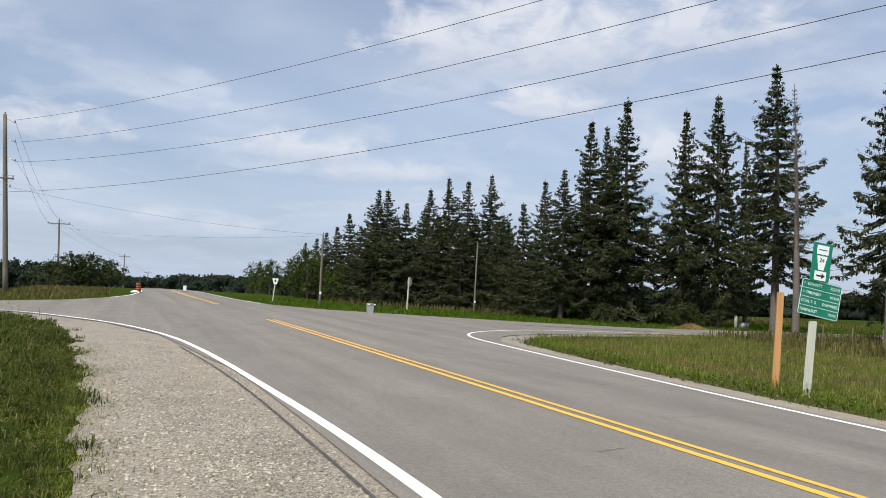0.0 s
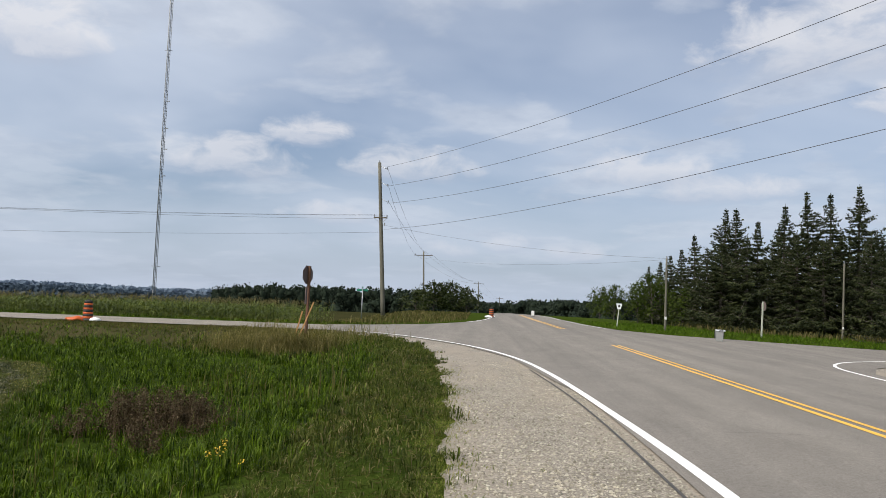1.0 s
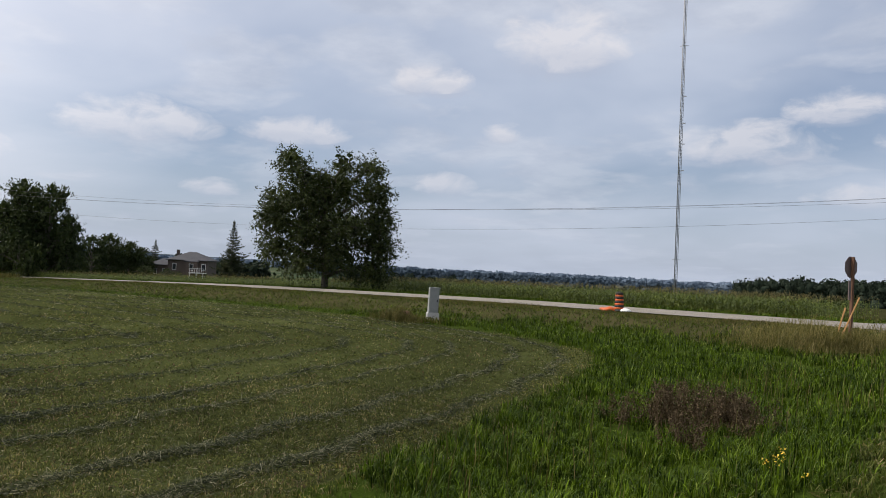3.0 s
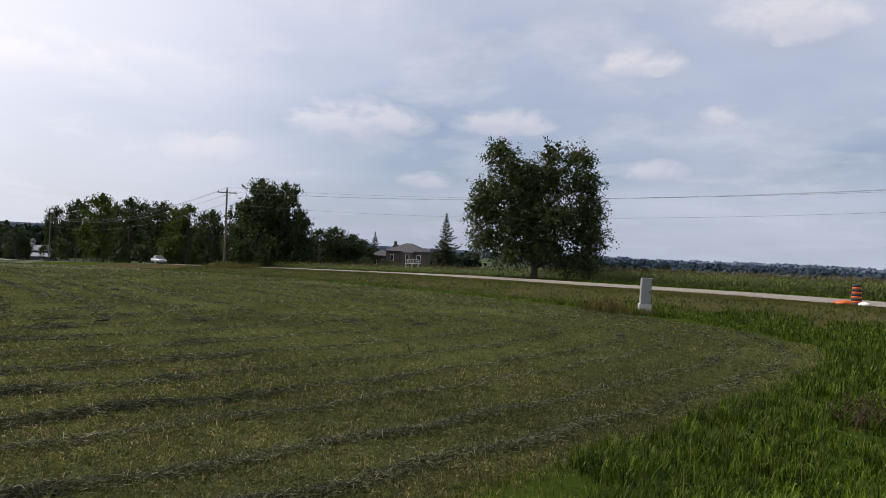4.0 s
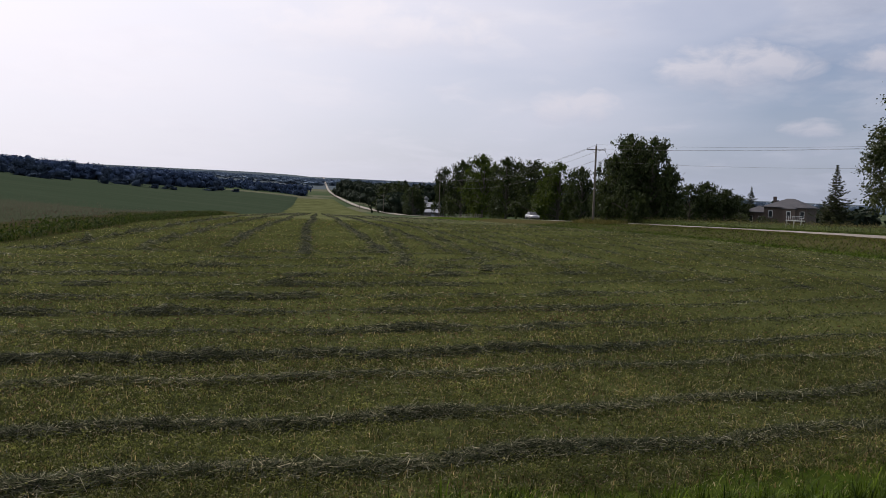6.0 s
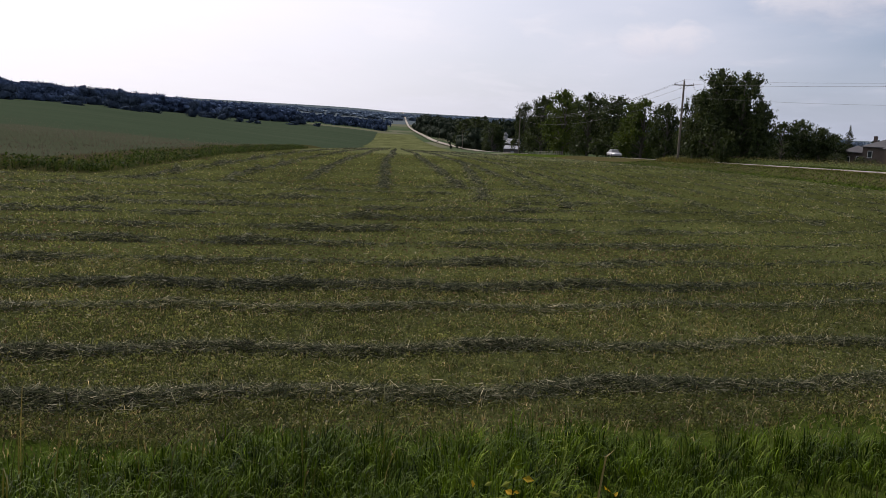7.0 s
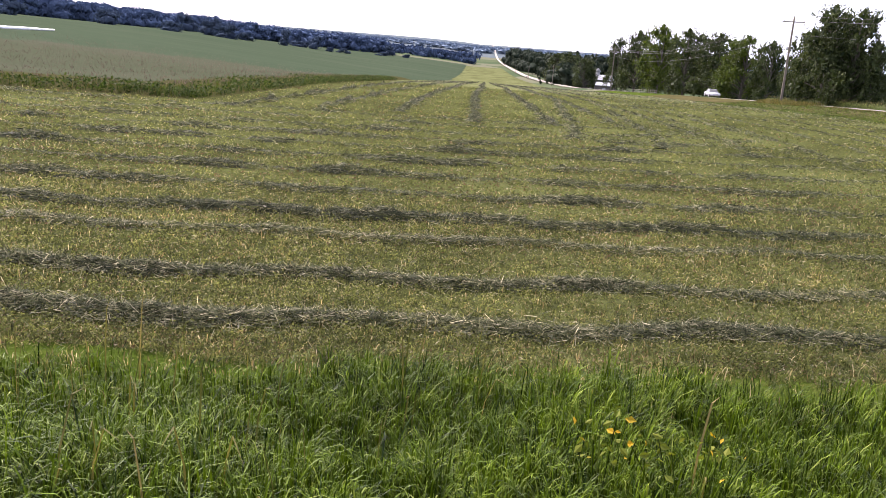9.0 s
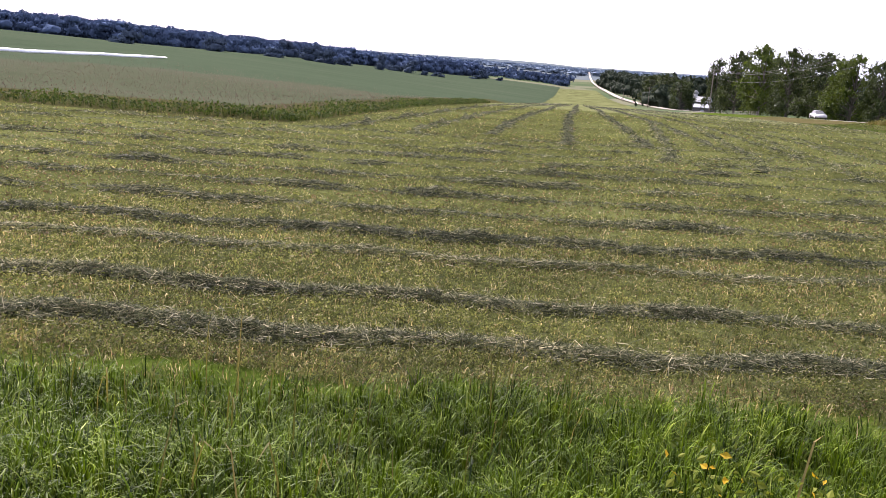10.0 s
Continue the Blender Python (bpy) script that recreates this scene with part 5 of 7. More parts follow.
# ---- the guyed mast ----
TX, TY = polar(22.85, 300.0)
tower = thing("radio_mast", "slender grey lattice radio mast behind the corn", "mast", on_land(TX, TY), 15)
side = 1.15
corner = [(side / math.sqrt(3) * math.cos(a), side / math.sqrt(3) * math.sin(a)) for a in (0.3, 0.3 + 2.0944, 0.3 + 4.18879)]
T_H = 150.0
for cx, cy in corner:
    tube("leg", [(cx, cy, 0), (cx, cy, T_H)], 0.09, M_TOWER, tower, 6)
pieces = []
levels = np.arange(0.5, T_H, 1.25)
for n_l, z in enumerate(levels):
    for k in range(3):
        (x0, y0), (x1, y1) = corner[k], corner[(k + 1) % 3]
        pieces.append(tube_arrays([(x0, y0, z), (x1, y1, z)], [0.035, 0.035], 4, cap=False))
        a, b = ((x0, y0, z), (x1, y1, z + 1.25)) if n_l % 2 else ((x1, y1, z), (x0, y0, z + 1.25))
        pieces.append(tube_arrays([a, b], [0.035, 0.035], 4, cap=False))
npart("lattice", *joined(pieces), M_TOWER, tower)
tube("feed_cable", [(0.15, 0.1, 0), (0.15, 0.1, T_H)], 0.10, M_BLACK, tower, 6)
for el in (3.05, 17.55):
    z = 300 * math.tan(radians(el)) + 2.0
    bm = bmesh.new()
    for a in range(3):
        box_into(bm, 0.85, 0, 0, 1.7, 0.12, 0.16, Matrix.Translation((0, 0, z)) @ Matrix.Rotation(a * 2.094 + 0.4, 4, "Z"))
    part("guy_bracket", bm, M_TOWER, tower)
bm = bmesh.new()
for el in (14.2, 12.4, 11.0, 9.2):
    z = 300 * math.tan(radians(el)) + 2.0
    box_into(bm, 1.1, -0.5, z, 1.2, 0.09, 0.35)
tagged(part("antenna", bm, M_TOWER, tower), kind="stuff")


# ---- signs and roadside things ----
def lettering(text, size, m, mat, parent, name="lettering", align="CENTER"):
    cu = bpy.data.curves.new(name, "FONT")
    cu.body, cu.size, cu.align_x, cu.align_y, cu.extrude = text, size, align, "CENTER", 0.0015
    tmp = bpy.data.objects.new(name, cu)
    dg = bpy.context.evaluated_depsgraph_get()
    scene.collection.objects.link(tmp)
    dg.update()
    me = bpy.data.meshes.new_from_object(tmp.evaluated_get(dg))
    bpy.data.objects.remove(tmp)
    me.materials.clear()
    me.materials.append(mat)
    ob = under(new(name, me), parent)
    ob.matrix_local = m
    return ob


def rounded_plate(w, h, t, r, m=None):
    """A flat plate with rounded corners in the xz plane, facing -y."""
    bm = bmesh.new()
    ring = []
    for cx, cz, a0 in ((w / 2 - r, h / 2 - r, 0), (-w / 2 + r, h / 2 - r, 90), (-w / 2 + r, -h / 2 + r, 180), (w / 2 - r, -h / 2 + r, 270)):
        for k in range(5):
            a = radians(a0 + 22.5 * k)
            ring.append((cx + r * math.cos(a), cz + r * math.sin(a)))
    vs = [bm.verts.new((x, 0, z)) for x, z in ring]
    f = bm.faces.new(vs)
    ex = bmesh.ops.extrude_face_region(bm, geom=[f])
    bmesh.ops.translate(bm, vec=(0, t, 0), verts=[v for v in ex["geom"] if isinstance(v, bmesh.types.BMVert)])
    bmesh.ops.recalc_face_normals(bm, faces=bm.faces[:])
    if m:
        bmesh.ops.transform(bm, matrix=m, verts=bm.verts[:])
    return bm


SX, SY = polar(-46.45, 19.3)
SZ = float(land_z(SX, SY))
gsign = thing("guide_sign", "green county road guide sign leaning on a weathered post", "road sign", (SX, SY, SZ), -8)
tilt = Matrix.Rotation(radians(4.5), 4, "Y")
part("post", box(0, 0, 0.65, 0.13, 0.13, 2.0, tilt), M_POST, gsign, "weathered grey-green wooden post", bev=0.012)
pm = tilt @ Matrix.Translation((0.06, -0.085, 2.13 - SZ * 0)) @ Matrix.Rotation(radians(5.5), 4, "Y")
panel = part("destination_panel", rounded_plate(1.02, 0.78, 0.02, 0.05, pm), M_SIGNGREEN, gsign, "green panel with white lettering")
frontm = pm @ Matrix.Translation((0, -0.004, 0))
bm = bmesh.new()
for z in (0.19, 0.0, -0.19):
    box_into(bm, 0, 0, z, 1.0, 0.004, 0.009, frontm)
for z, w in ((0.375, 0.98), (-0.375, 0.98)):
    box_into(bm, 0, 0, z, w, 0.004, 0.012, frontm)
for x in (-0.505, 0.505):
    box_into(bm, x, 0, 0, 0.012, 0.004, 0.74, frontm)
part("divider_lines", bm, M_SIGNWHITE, panel)
flat = Matrix.Rotation(radians(90), 4, "X")
for z, left, right in ((0.285, "<  COUNTY", "ROAD"), (0.095, "<  DRUMBO", "10 KM"), (-0.095, "CON. 5  S.", "DUMFRIES"), (-0.285, "PINEHURST", "PARK")):
    lettering(left, 0.088, frontm @ Matrix.Translation((-0.47, 0, z)) @ flat, M_SIGNWHITE, panel, align="LEFT")
    lettering(right, 0.088, frontm @ Matrix.Translation((0.47, 0, z)) @ flat, M_SIGNWHITE, panel, align="RIGHT")
rm = tilt @ Matrix.Translation((0.0, -0.11, 2.94)) @ Matrix.Rotation(radians(2.5), 4, "Y")
route = part("route_panel", rounded_plate(0.48, 0.84, 0.02, 0.04, rm), M_SIGNGREEN, gsign, "green route panel with arrow")
rf = rm @ Matrix.Translation((0, -0.004, 0))
part("name_plate", box(0, 0, 0.27, 0.30, 0.004, 0.20, rf), M_SIGNWHITE, route)
bm = bmesh.new()
vs = [bm.verts.new(rf @ Vector((x, 0.0, z))) for x, z in ((-0.13, 0.14), (0.13, 0.14), (0.07, -0.17), (-0.07, -0.17))]
f = bm.faces.new(vs)
ex = bmesh.ops.extrude_face_region(bm, geom=[f])
bmesh.ops.translate(bm, vec=rf.to_3x3() @ Vector((0, 0.004, 0)), verts=[v for v in ex["geom"] if isinstance(v, bmesh.types.BMVert)])
bmesh.ops.recalc_face_normals(bm, faces=bm.faces[:])
part("shield", bm, M_SIGNWHITE, route)
part("arrow_plate", box(0, 0, -0.30, 0.30, 0.004, 0.20, rf), M_SIGNWHITE, route)
rff = rf @ Matrix.Translation((0, -0.005, 0))
lettering("24", 0.13, rff @ Matrix.Translation((0, 0, 0.04)) @ flat, M_BLACK, route)
bm = bmesh.new()
box_into(bm, -0.03, 0, -0.30, 0.15, 0.004, 0.035, rff)
vs = [bm.verts.new(rff @ Vector(p)) for p in ((0.03, 0, -0.24), (0.03, 0, -0.36), (0.12, 0, -0.30))]
bm.faces.new(vs)
part("arrow", bm, M_BLACK, route)
bm = bmesh.new()
box_into(bm, 0, 0, 0.27, 0.20, 0.003, 0.02, rff)
part("name_bar", bm, M_SIGNGREEN, route)
bm = bmesh.new()
for z in (1.95, 2.45, 2.75, 3.1):
    bolt_on(bm, tilt @ Matrix.Translation((0.02, -0.125, z)) @ Matrix.Rotation(radians(90), 4, "X"), 0.013, 0.02, 6)
tagged(part("bolts", bm, M_GALV, gsign), kind="stuff")

NX, NY = polar(-44.6, 20.6)
npost = thing("cedar_post", "new orange-brown square timber post in the verge", "post", on_land(NX, NY), -40)
part("timber", box(0, 0, 0.95, 0.15, 0.15, 2.7, Matrix.Rotation(radians(2.0), 4, "Y")), M_CEDAR, npost, bev=0.01)


def octagon(r, t):
    bm = bmesh.new()
    vs = [bm.verts.new((r * math.cos(radians(22.5 + 45 * k)), 0, r * math.sin(radians(22.5 + 45 * k)))) for k in range(8)]
    f = bm.faces.new(vs)
    ex = bmesh.ops.extrude_face_region(bm, geom=[f])
    bmesh.ops.translate(bm, vec=(0, t, 0), verts=[v for v in ex["geom"] if isinstance(v, bmesh.types.BMVert)])
    bmesh.ops.recalc_face_normals(bm, faces=bm.faces[:])
    return bm


def stop_sign(label, at, turn, height, post_mat, lean=0.0):
    """A stop sign; its back looks to its own -y."""
    ob = thing("stop_sign", label, "road sign", at, turn, "stop signs")
    m = Matrix.Rotation(radians(lean), 4, "Y")
    part("post", box(0, -0.07, height / 2 - 0.15, 0.10, 0.10, height + 0.3, m), post_mat, ob, bev=0.008)
    bm = octagon(0.405, 0.006)
    bmesh.ops.transform(bm, matrix=m @ Matrix.Translation((0, 0.0, height - 0.36)), verts=bm.verts[:])
    plate = part("sign_plate", bm, M_SIGNBACK, ob, "dull metal back of the octagon")
    bm = octagon(0.395, 0.003)
    bmesh.ops.transform(bm, matrix=m @ Matrix.Translation((0, 0.0085, height - 0.36)), verts=bm.verts[:])
    part("sign_face", bm, M_RED, plate, "red reflective face")
    return ob


QX, QY = polar(12.33, 32.5)
QZ = float(land_z(QX, QY))
stop = stop_sign("octagonal stop sign seen from behind on a brown post", (QX, QY, QZ), 70, 2.95 - QZ, M_POLE_BROWN, 1.0)
# Dark board added in place of the shade on the post's left half.
part("post_shade_board", box(-0.13, -0.08, 1.75 - QZ, 0.12, 0.03, 0.7), M_SIGNBACK, stop)
for dx, tl, ln in ((-0.42, 22, 2.3), (-0.50, 15, 1.8)):
    st = thing("leaning_stake", "pale timber stake leaning against the sign post", "stake", on_land(QX + dx, QY - 0.25 - dx * 0.1), -12, "stakes by the stop sign")
    part("stake_timber", box(0, 0, ln * 0.46, 0.05, 0.04, ln * 1.05, Matrix.Rotation(radians(tl), 4, "Y")), M_CEDAR, st, bev=0.004)

RX, RY = polar(-19.5, 66)
stop_sign("leaning pale sign post with sign seen edge-on", on_land(RX, RY), -80, 2.75, M_POST, 3.5)
YX, YY = polar(-9.9, 71)
ysign = thing("yield_sign", "small white triangular sign on a leaning post", "road sign", on_land(YX, YY), -8)
part("post", box(0, 0.05, 0.85, 0.09, 0.09, 2.1, Matrix.Rotation(radians(5), 4, "Y")), M_POST, ysign, bev=0.008)
bm = bmesh.new()
vs = [bm.verts.new((x + 0.16, -0.01, z)) for x, z in ((-0.27, 2.0), (0.27, 2.0), (0.13, 1.5), (-0.13, 1.5))]
f = bm.faces.new(vs)
ex = bmesh.ops.extrude_face_region(bm, geom=[f])
bmesh.ops.translate(bm, vec=(0, 0.012, 0), verts=[v for v in ex["geom"] if isinstance(v, bmesh.types.BMVert)])
bmesh.ops.recalc_face_normals(bm, faces=bm.faces[:])
yp = part("sign_plate", bm, M_SIGNWHITE, ysign)
part("dark_symbol", box(0.16, -0.014, 1.78, 0.16, 0.006, 0.22), M_BLACK, yp)

# street-name blade on a thin post
VX, VY = polar(8.42, 60)
blade = thing("street_name_sign", "green street name blades on a thin steel post", "road sign", on_land(VX, VY), 0)
tube("post", [(0, 0, -0.2), (0, 0, 2.45)], 0.035, M_GALV, blade, 8)
part("name_blade", box(0, 0, 2.36, 0.85, 0.012, 0.16), M_SIGNGREEN, blade, bev=0.003)
part("name_blade", box(0, 0, 2.54, 0.012, 0.75, 0.16), M_SIGNGREEN, blade, bev=0.003)

# roadside box by the crossing
KX, KY = polar(-16.83, 47.5)
kbox = thing("roadside_box", "pale grey tapered box with a flap lid at the roadside", "box", on_land(KX, KY), -10)
bm = box(0, 0, 0.32, 0.44, 0.36, 0.58)
for v in bm.verts:
    if v.co.z < 0.2:
        v.co.x *= 0.82
        v.co.y *= 0.82
part("body", bm, M_CABINET, kbox, bev=0.02)
lid = part("lid", box(0, 0, 0.655, 0.52, 0.44, 0.07, Matrix.Translation((0.02, 0, 0)) @ Matrix.Rotation(radians(3), 4, "Y")), M_SIGNWHITE, kbox, "white hinged lid", bev=0.015)
part("slot", box(0.08, -0.225, 0.655, 0.22, 0.012, 0.035), M_BLACK, lid)
for x in (-0.25, 0.25):
    part("side_bracket", box(x, 0, 0.42, 0.03, 0.10, 0.42), M_BLACK, kbox, bev=0.005)

# white marker on the centre line beyond the crossing
WX, WY = polar(-3.92, 96)
mk = thing("lane_marker", "small white marker board standing on the road", "marker", (WX, WY, float(pave_z(WX, WY))), 0)
part("panel", box(0, 0, 0.38, 0.36, 0.03, 0.58), M_WHITEPAINT, mk, bev=0.008)
part("foot", box(0, 0, 0.045, 0.42, 0.30, 0.09), M_BLACK, mk, bev=0.01)


def drum(label, at, turn=0.0):
    """A banded orange and black traffic drum on its rubber base."""
    ob = thing("traffic_drum", label, "traffic drum", at, turn, "traffic drums")
    bands = [(0.10, 0.24, 0.265), (0.33, 0.47, 0.25), (0.56, 0.70, 0.235), (0.79, 0.93, 0.22)]
    for k, (z0, z1, r) in enumerate(bands):
        tube("orange_band", [(0, 0, z0), (0, 0, z0 + 0.01), (0, 0, z1 - 0.05), (0, 0, z1 - 0.04)], [r - 0.01, r, r, r - 0.012], M_ORANGE, ob, 20)
        tube("black_band", [(0, 0, z1 - 0.045), (0, 0, z1 + 0.095)], [r - 0.011, r - 0.018], M_BLACK, ob, 20)
    tube("cap", [(0, 0, 0.94), (0, 0, 1.0), (0, 0, 1.02)], [0.205, 0.19, 0.14], M_BLACK, ob, 20)
    tube("handle", [(-0.09, 0, 1.0), (-0.08, 0, 1.07), (0.08, 0, 1.07), (0.09, 0, 1.0)], 0.016, M_BLACK, ob, 6)
    tube("base_ring", [(0, 0, 0.0), (0, 0, 0.03), (0, 0, 0.10)], [0.40, 0.39, 0.28], M_BLACK, ob, 20)
    return ob


D1X, D1Y = -20.3, 40.3
drum("orange and black traffic drum at the side road's edge", (D1X, D1Y, float(road_z(D1X, D1Y)) + 0.03))
bag = thing("sandbag", "slumped orange sandbag beside the drum", "sandbag", (D1X - 0.5, D1Y - 0.35, float(road_z(D1X, D1Y)) + 0.01), 15)
bm = bmesh.new()
bmesh.ops.create_uvsphere(bm, u_segments=16, v_segments=10, radius=0.5)
for v in bm.verts:
    v.co = Vector((v.co.x * 0.95, v.co.y * 0.6, max(v.co.z, -0.12) * 0.34 + 0.05 + 0.04 * math.sin(v.co.x * 9)))
part("sack", bm, M_ORANGE, bag, smooth=True)
bag2 = thing("sandbag", "small white sandbag beside the drum", "sandbag", (D1X + 0.55, D1Y - 0.3, float(road_z(D1X, D1Y)) + 0.01), 0)
bm = bmesh.new()
bmesh.ops.create_uvsphere(bm, u_segments=14, v_segments=8, radius=0.3)
for v in bm.verts:
    v.co = Vector((v.co.x, v.co.y * 0.7, max(v.co.z, -0.08) * 0.5 + 0.05))
part("sack", bm, M_WHITEPAINT, bag2, smooth=True)
D2X, D2Y = polar(-0.95, 84)
drum("orange and black traffic drum on the road's shoulder", (D2X, D2Y, float(road_z(D2X, D2Y)) + 0.03))
bag = thing("sandbag", "pale sandbag at the foot of a drum", "sandbag", (D2X - 0.3, D2Y - 0.4, float(road_z(D2X, D2Y)) + 0.01), 0)
bm = bmesh.new()
bmesh.ops.create_uvsphere(bm, u_segments=12, v_segments=8, radius=0.35)
for v in bm.verts:
    v.co = Vector((v.co.x * 1.2, v.co.y * 0.7, max(v.co.z, -0.1) * 0.5 + 0.06))
part("sack", bm, M_WHITEPAINT, bag, smooth=True)

# utility cabinet at the edge of the hay field
UX, UY = polar(39.95, 37.0)
UZ = float(land_z(UX, UY))
cab = thing("utility_cabinet", "light grey utility cabinet on a concrete plinth", "cabinet", (UX, UY, UZ), 50)
lean = Matrix.Rotation(radians(1.5), 4, "Y")
part("plinth", box(0, 0, 0.20, 0.54, 0.44, 0.54, lean), M_CONCRETE, cab, "pale concrete plinth", bev=0.015)
part("body", box(0.0, 0, 1.03, 0.45, 0.37, 1.12, lean), M_CABINET, cab, bev=0.015)
doorp = part("door", box(0.0, -0.195, 1.03, 0.39, 0.02, 1.02, lean), M_CABINET, cab, bev=0.006)
part("latch", box(0.17, -0.215, 1.02, 0.04, 0.03, 0.11), M_BLACK, doorp, bev=0.004)
part("lid", box(0.03, 0, 1.61, 0.50, 0.42, 0.04, lean), M_CABINET, cab, bev=0.01)
ZX, ZY = polar(41.95, 37.2)
stump = thing("tree_stump", "low brown weathered stump in the long grass", "stump", on_land(ZX, ZY), 0)
tube("wood", [(0, 0, -0.1), (0, 0, 0.15), (0.02, 0, 0.44), (0.02, 0, 0.48)], [0.30, 0.26, 0.24, 0.20], M_POLE_BROWN, stump, 14)


# ---- farmstead ----
def gable_roof(w, d, h, over, eave, m):
    """A hipped roof over w by d, with thickness."""
    bm = bmesh.new()
    rid = max(w - d, 0.6) / 2
    low = [(-w / 2 - over, -d / 2 - over), (w / 2 + over, -d / 2 - over), (w / 2 + over, d / 2 + over), (-w / 2 - over, d / 2 + over)]
    b = [bm.verts.new((x, y, eave)) for x, y in low]
    u = [bm.verts.new((x, y, eave + 0.15)) for x, y in low]
    r = [bm.verts.new((-rid, 0, eave + h)), bm.verts.new((rid, 0, eave + h))]
    bm.faces.new(b[::-1])
    for k in range(4):
        bm.faces.new((b[k], b[(k + 1) % 4], u[(k + 1) % 4], u[k]))
    bm.faces.new((u[0], u[1], r[1], r[0]))
    bm.faces.new((u[2], u[3], r[0], r[1]))
    bm.faces.new((u[1], u[2], r[1]))
    bm.faces.new((u[3], u[0], r[0]))
    bmesh.ops.recalc_face_normals(bm, faces=bm.faces[:])
    if m:
        bmesh.ops.transform(bm, matrix=m, verts=bm.verts[:])
    return bm


HOX, HOY = polar(56.9, 205)
HOZ = float(land_z(HOX, HOY))
house = thing("farmhouse", "brick farmhouse with a hipped grey roof and porch", "house", (HOX, HOY, HOZ), 40)
hw = 3.55 - HOZ - 2.2
part("wall", box(0, 0, hw / 2, 9.6, 8.0, hw), M_BRICK, house)
roof = part("roof", gable_roof(9.6, 8.0, 2.2, 0.45, hw, None), M_SHINGLE, house)
part("chimney", box(-3.9, 0.8, hw + 1.3, 0.7, 0.6, 2.6), M_BRICK, roof, bev=0.02)
part("gable_dormer", gable_roof(3.0, 3.0, 1.1, 0.2, hw - 0.3, Matrix.Translation((1.2, -3.4, 0))), M_SHINGLE, roof)
part("bay_wall", box(1.2, -4.2, hw / 2, 2.8, 1.6, hw - 0.2), M_BRICK, house)
for z in (hw - 1.55, hw - 4.4):
    for x, y in ((-3.2, -4.03), (1.2, -5.03), (3.9, -4.03)):
        wi = part("window", box(x, y, z, 1.0, 0.10, 1.6), M_WHITEPAINT, house, "white-framed sash window", bev=0.01)
        part("pane", box(x, y - 0.055, z, 0.82, 0.012, 1.4), M_GLASS, wi)
for y in (-2.2, 1.6):
    for x in (-4.83,):
        wi = part("window", box(x, y, hw - 1.55, 0.10, 1.0, 1.6), M_WHITEPAINT, house, "white-framed sash window", bev=0.01)
        part("pane", box(x - 0.055, y, hw - 1.55, 0.012, 0.82, 1.4), M_GLASS, wi)
porch = part("porch_roof", box(2.9, -5.3, hw - 2.9, 3.6, 2.4, 0.18), M_WHITEPAINT, house, bev=0.02)
for x in (1.3, 2.9, 4.5):
    part("porch_post", box(x, -6.3, (hw - 3.0) / 2, 0.2, 0.2, hw - 3.0), M_WHITEPAINT, house, bev=0.01)
rail = part("balcony_rail", box(2.9, -6.35, hw - 1.85, 3.5, 0.08, 0.09), M_WHITEPAINT, house, bev=0.01)
for x in np.linspace(1.25, 4.55, 9):
    part("baluster", box(float(x), -6.35, hw - 2.35, 0.07, 0.06, 0.92), M_WHITEPAINT, rail)
part("wing_wall", box(-7.4, 1.2, (hw - 1.4) / 2, 5.4, 5.6, hw - 1.4), M_BRICK, house)
part("wing_roof", gable_roof(5.4, 5.6, 1.7, 0.35, hw - 1.4, Matrix.Translation((-7.4, 1.2, 0))), M_SHINGLE, house)
for x in (-8.6, -6.4):
    wi = part("window", box(x, -1.63, hw - 2.9, 0.9, 0.10, 1.4), M_WHITEPAINT, house, "white-framed sash window", bev=0.01)
    part("pane", box(x, -1.685, hw - 2.9, 0.74, 0.012, 1.2), M_GLASS, wi)
for az, dist, h, w in ((58.6, 195, 3.6, 0.9), (57.9, 194, 3.0, 0.7), (59.9, 190, 4.0, 0.9)):
    plant_small(2, az, dist, h, w, "dark shrub beside the farmhouse", "bush", "bush", "bushes by the farmhouse")


def barn(label, az, dist, w, d, eave, rise, turn):
    x, y = polar(az, dist)
    ob = thing("barn", label, "barn", on_land(x, y, -0.3), turn, "farm buildings")
    part("wall", box(0, 0, eave / 2, w, d, eave), M_BARN, ob)
    bm = bmesh.new()
    prof = [(-d / 2 - 0.4, eave), (-d / 2 - 0.4, eave + 0.15), (0, eave + rise), (d / 2 + 0.4, eave + 0.15), (d / 2 + 0.4, eave)]
    a = [bm.verts.new((-w / 2 - 0.3, y_, z_)) for y_, z_ in prof]
    b = [bm.verts.new((w / 2 + 0.3, y_, z_)) for y_, z_ in prof]
    bm.faces.new(a)
    bm.faces.new(b[::-1])
    for k in range(5):
        bm.faces.new((a[k], a[(k + 1) % 5], b[(k + 1) % 5], b[k]))
    bmesh.ops.recalc_face_normals(bm, faces=bm.faces[:])
    part("roof", bm, M_METALROOF, ob)
    part("door", box(0, -d / 2 - 0.06, eave * 0.35, w * 0.2, 0.1, eave * 0.7), M_METALROOF, ob)
    return ob


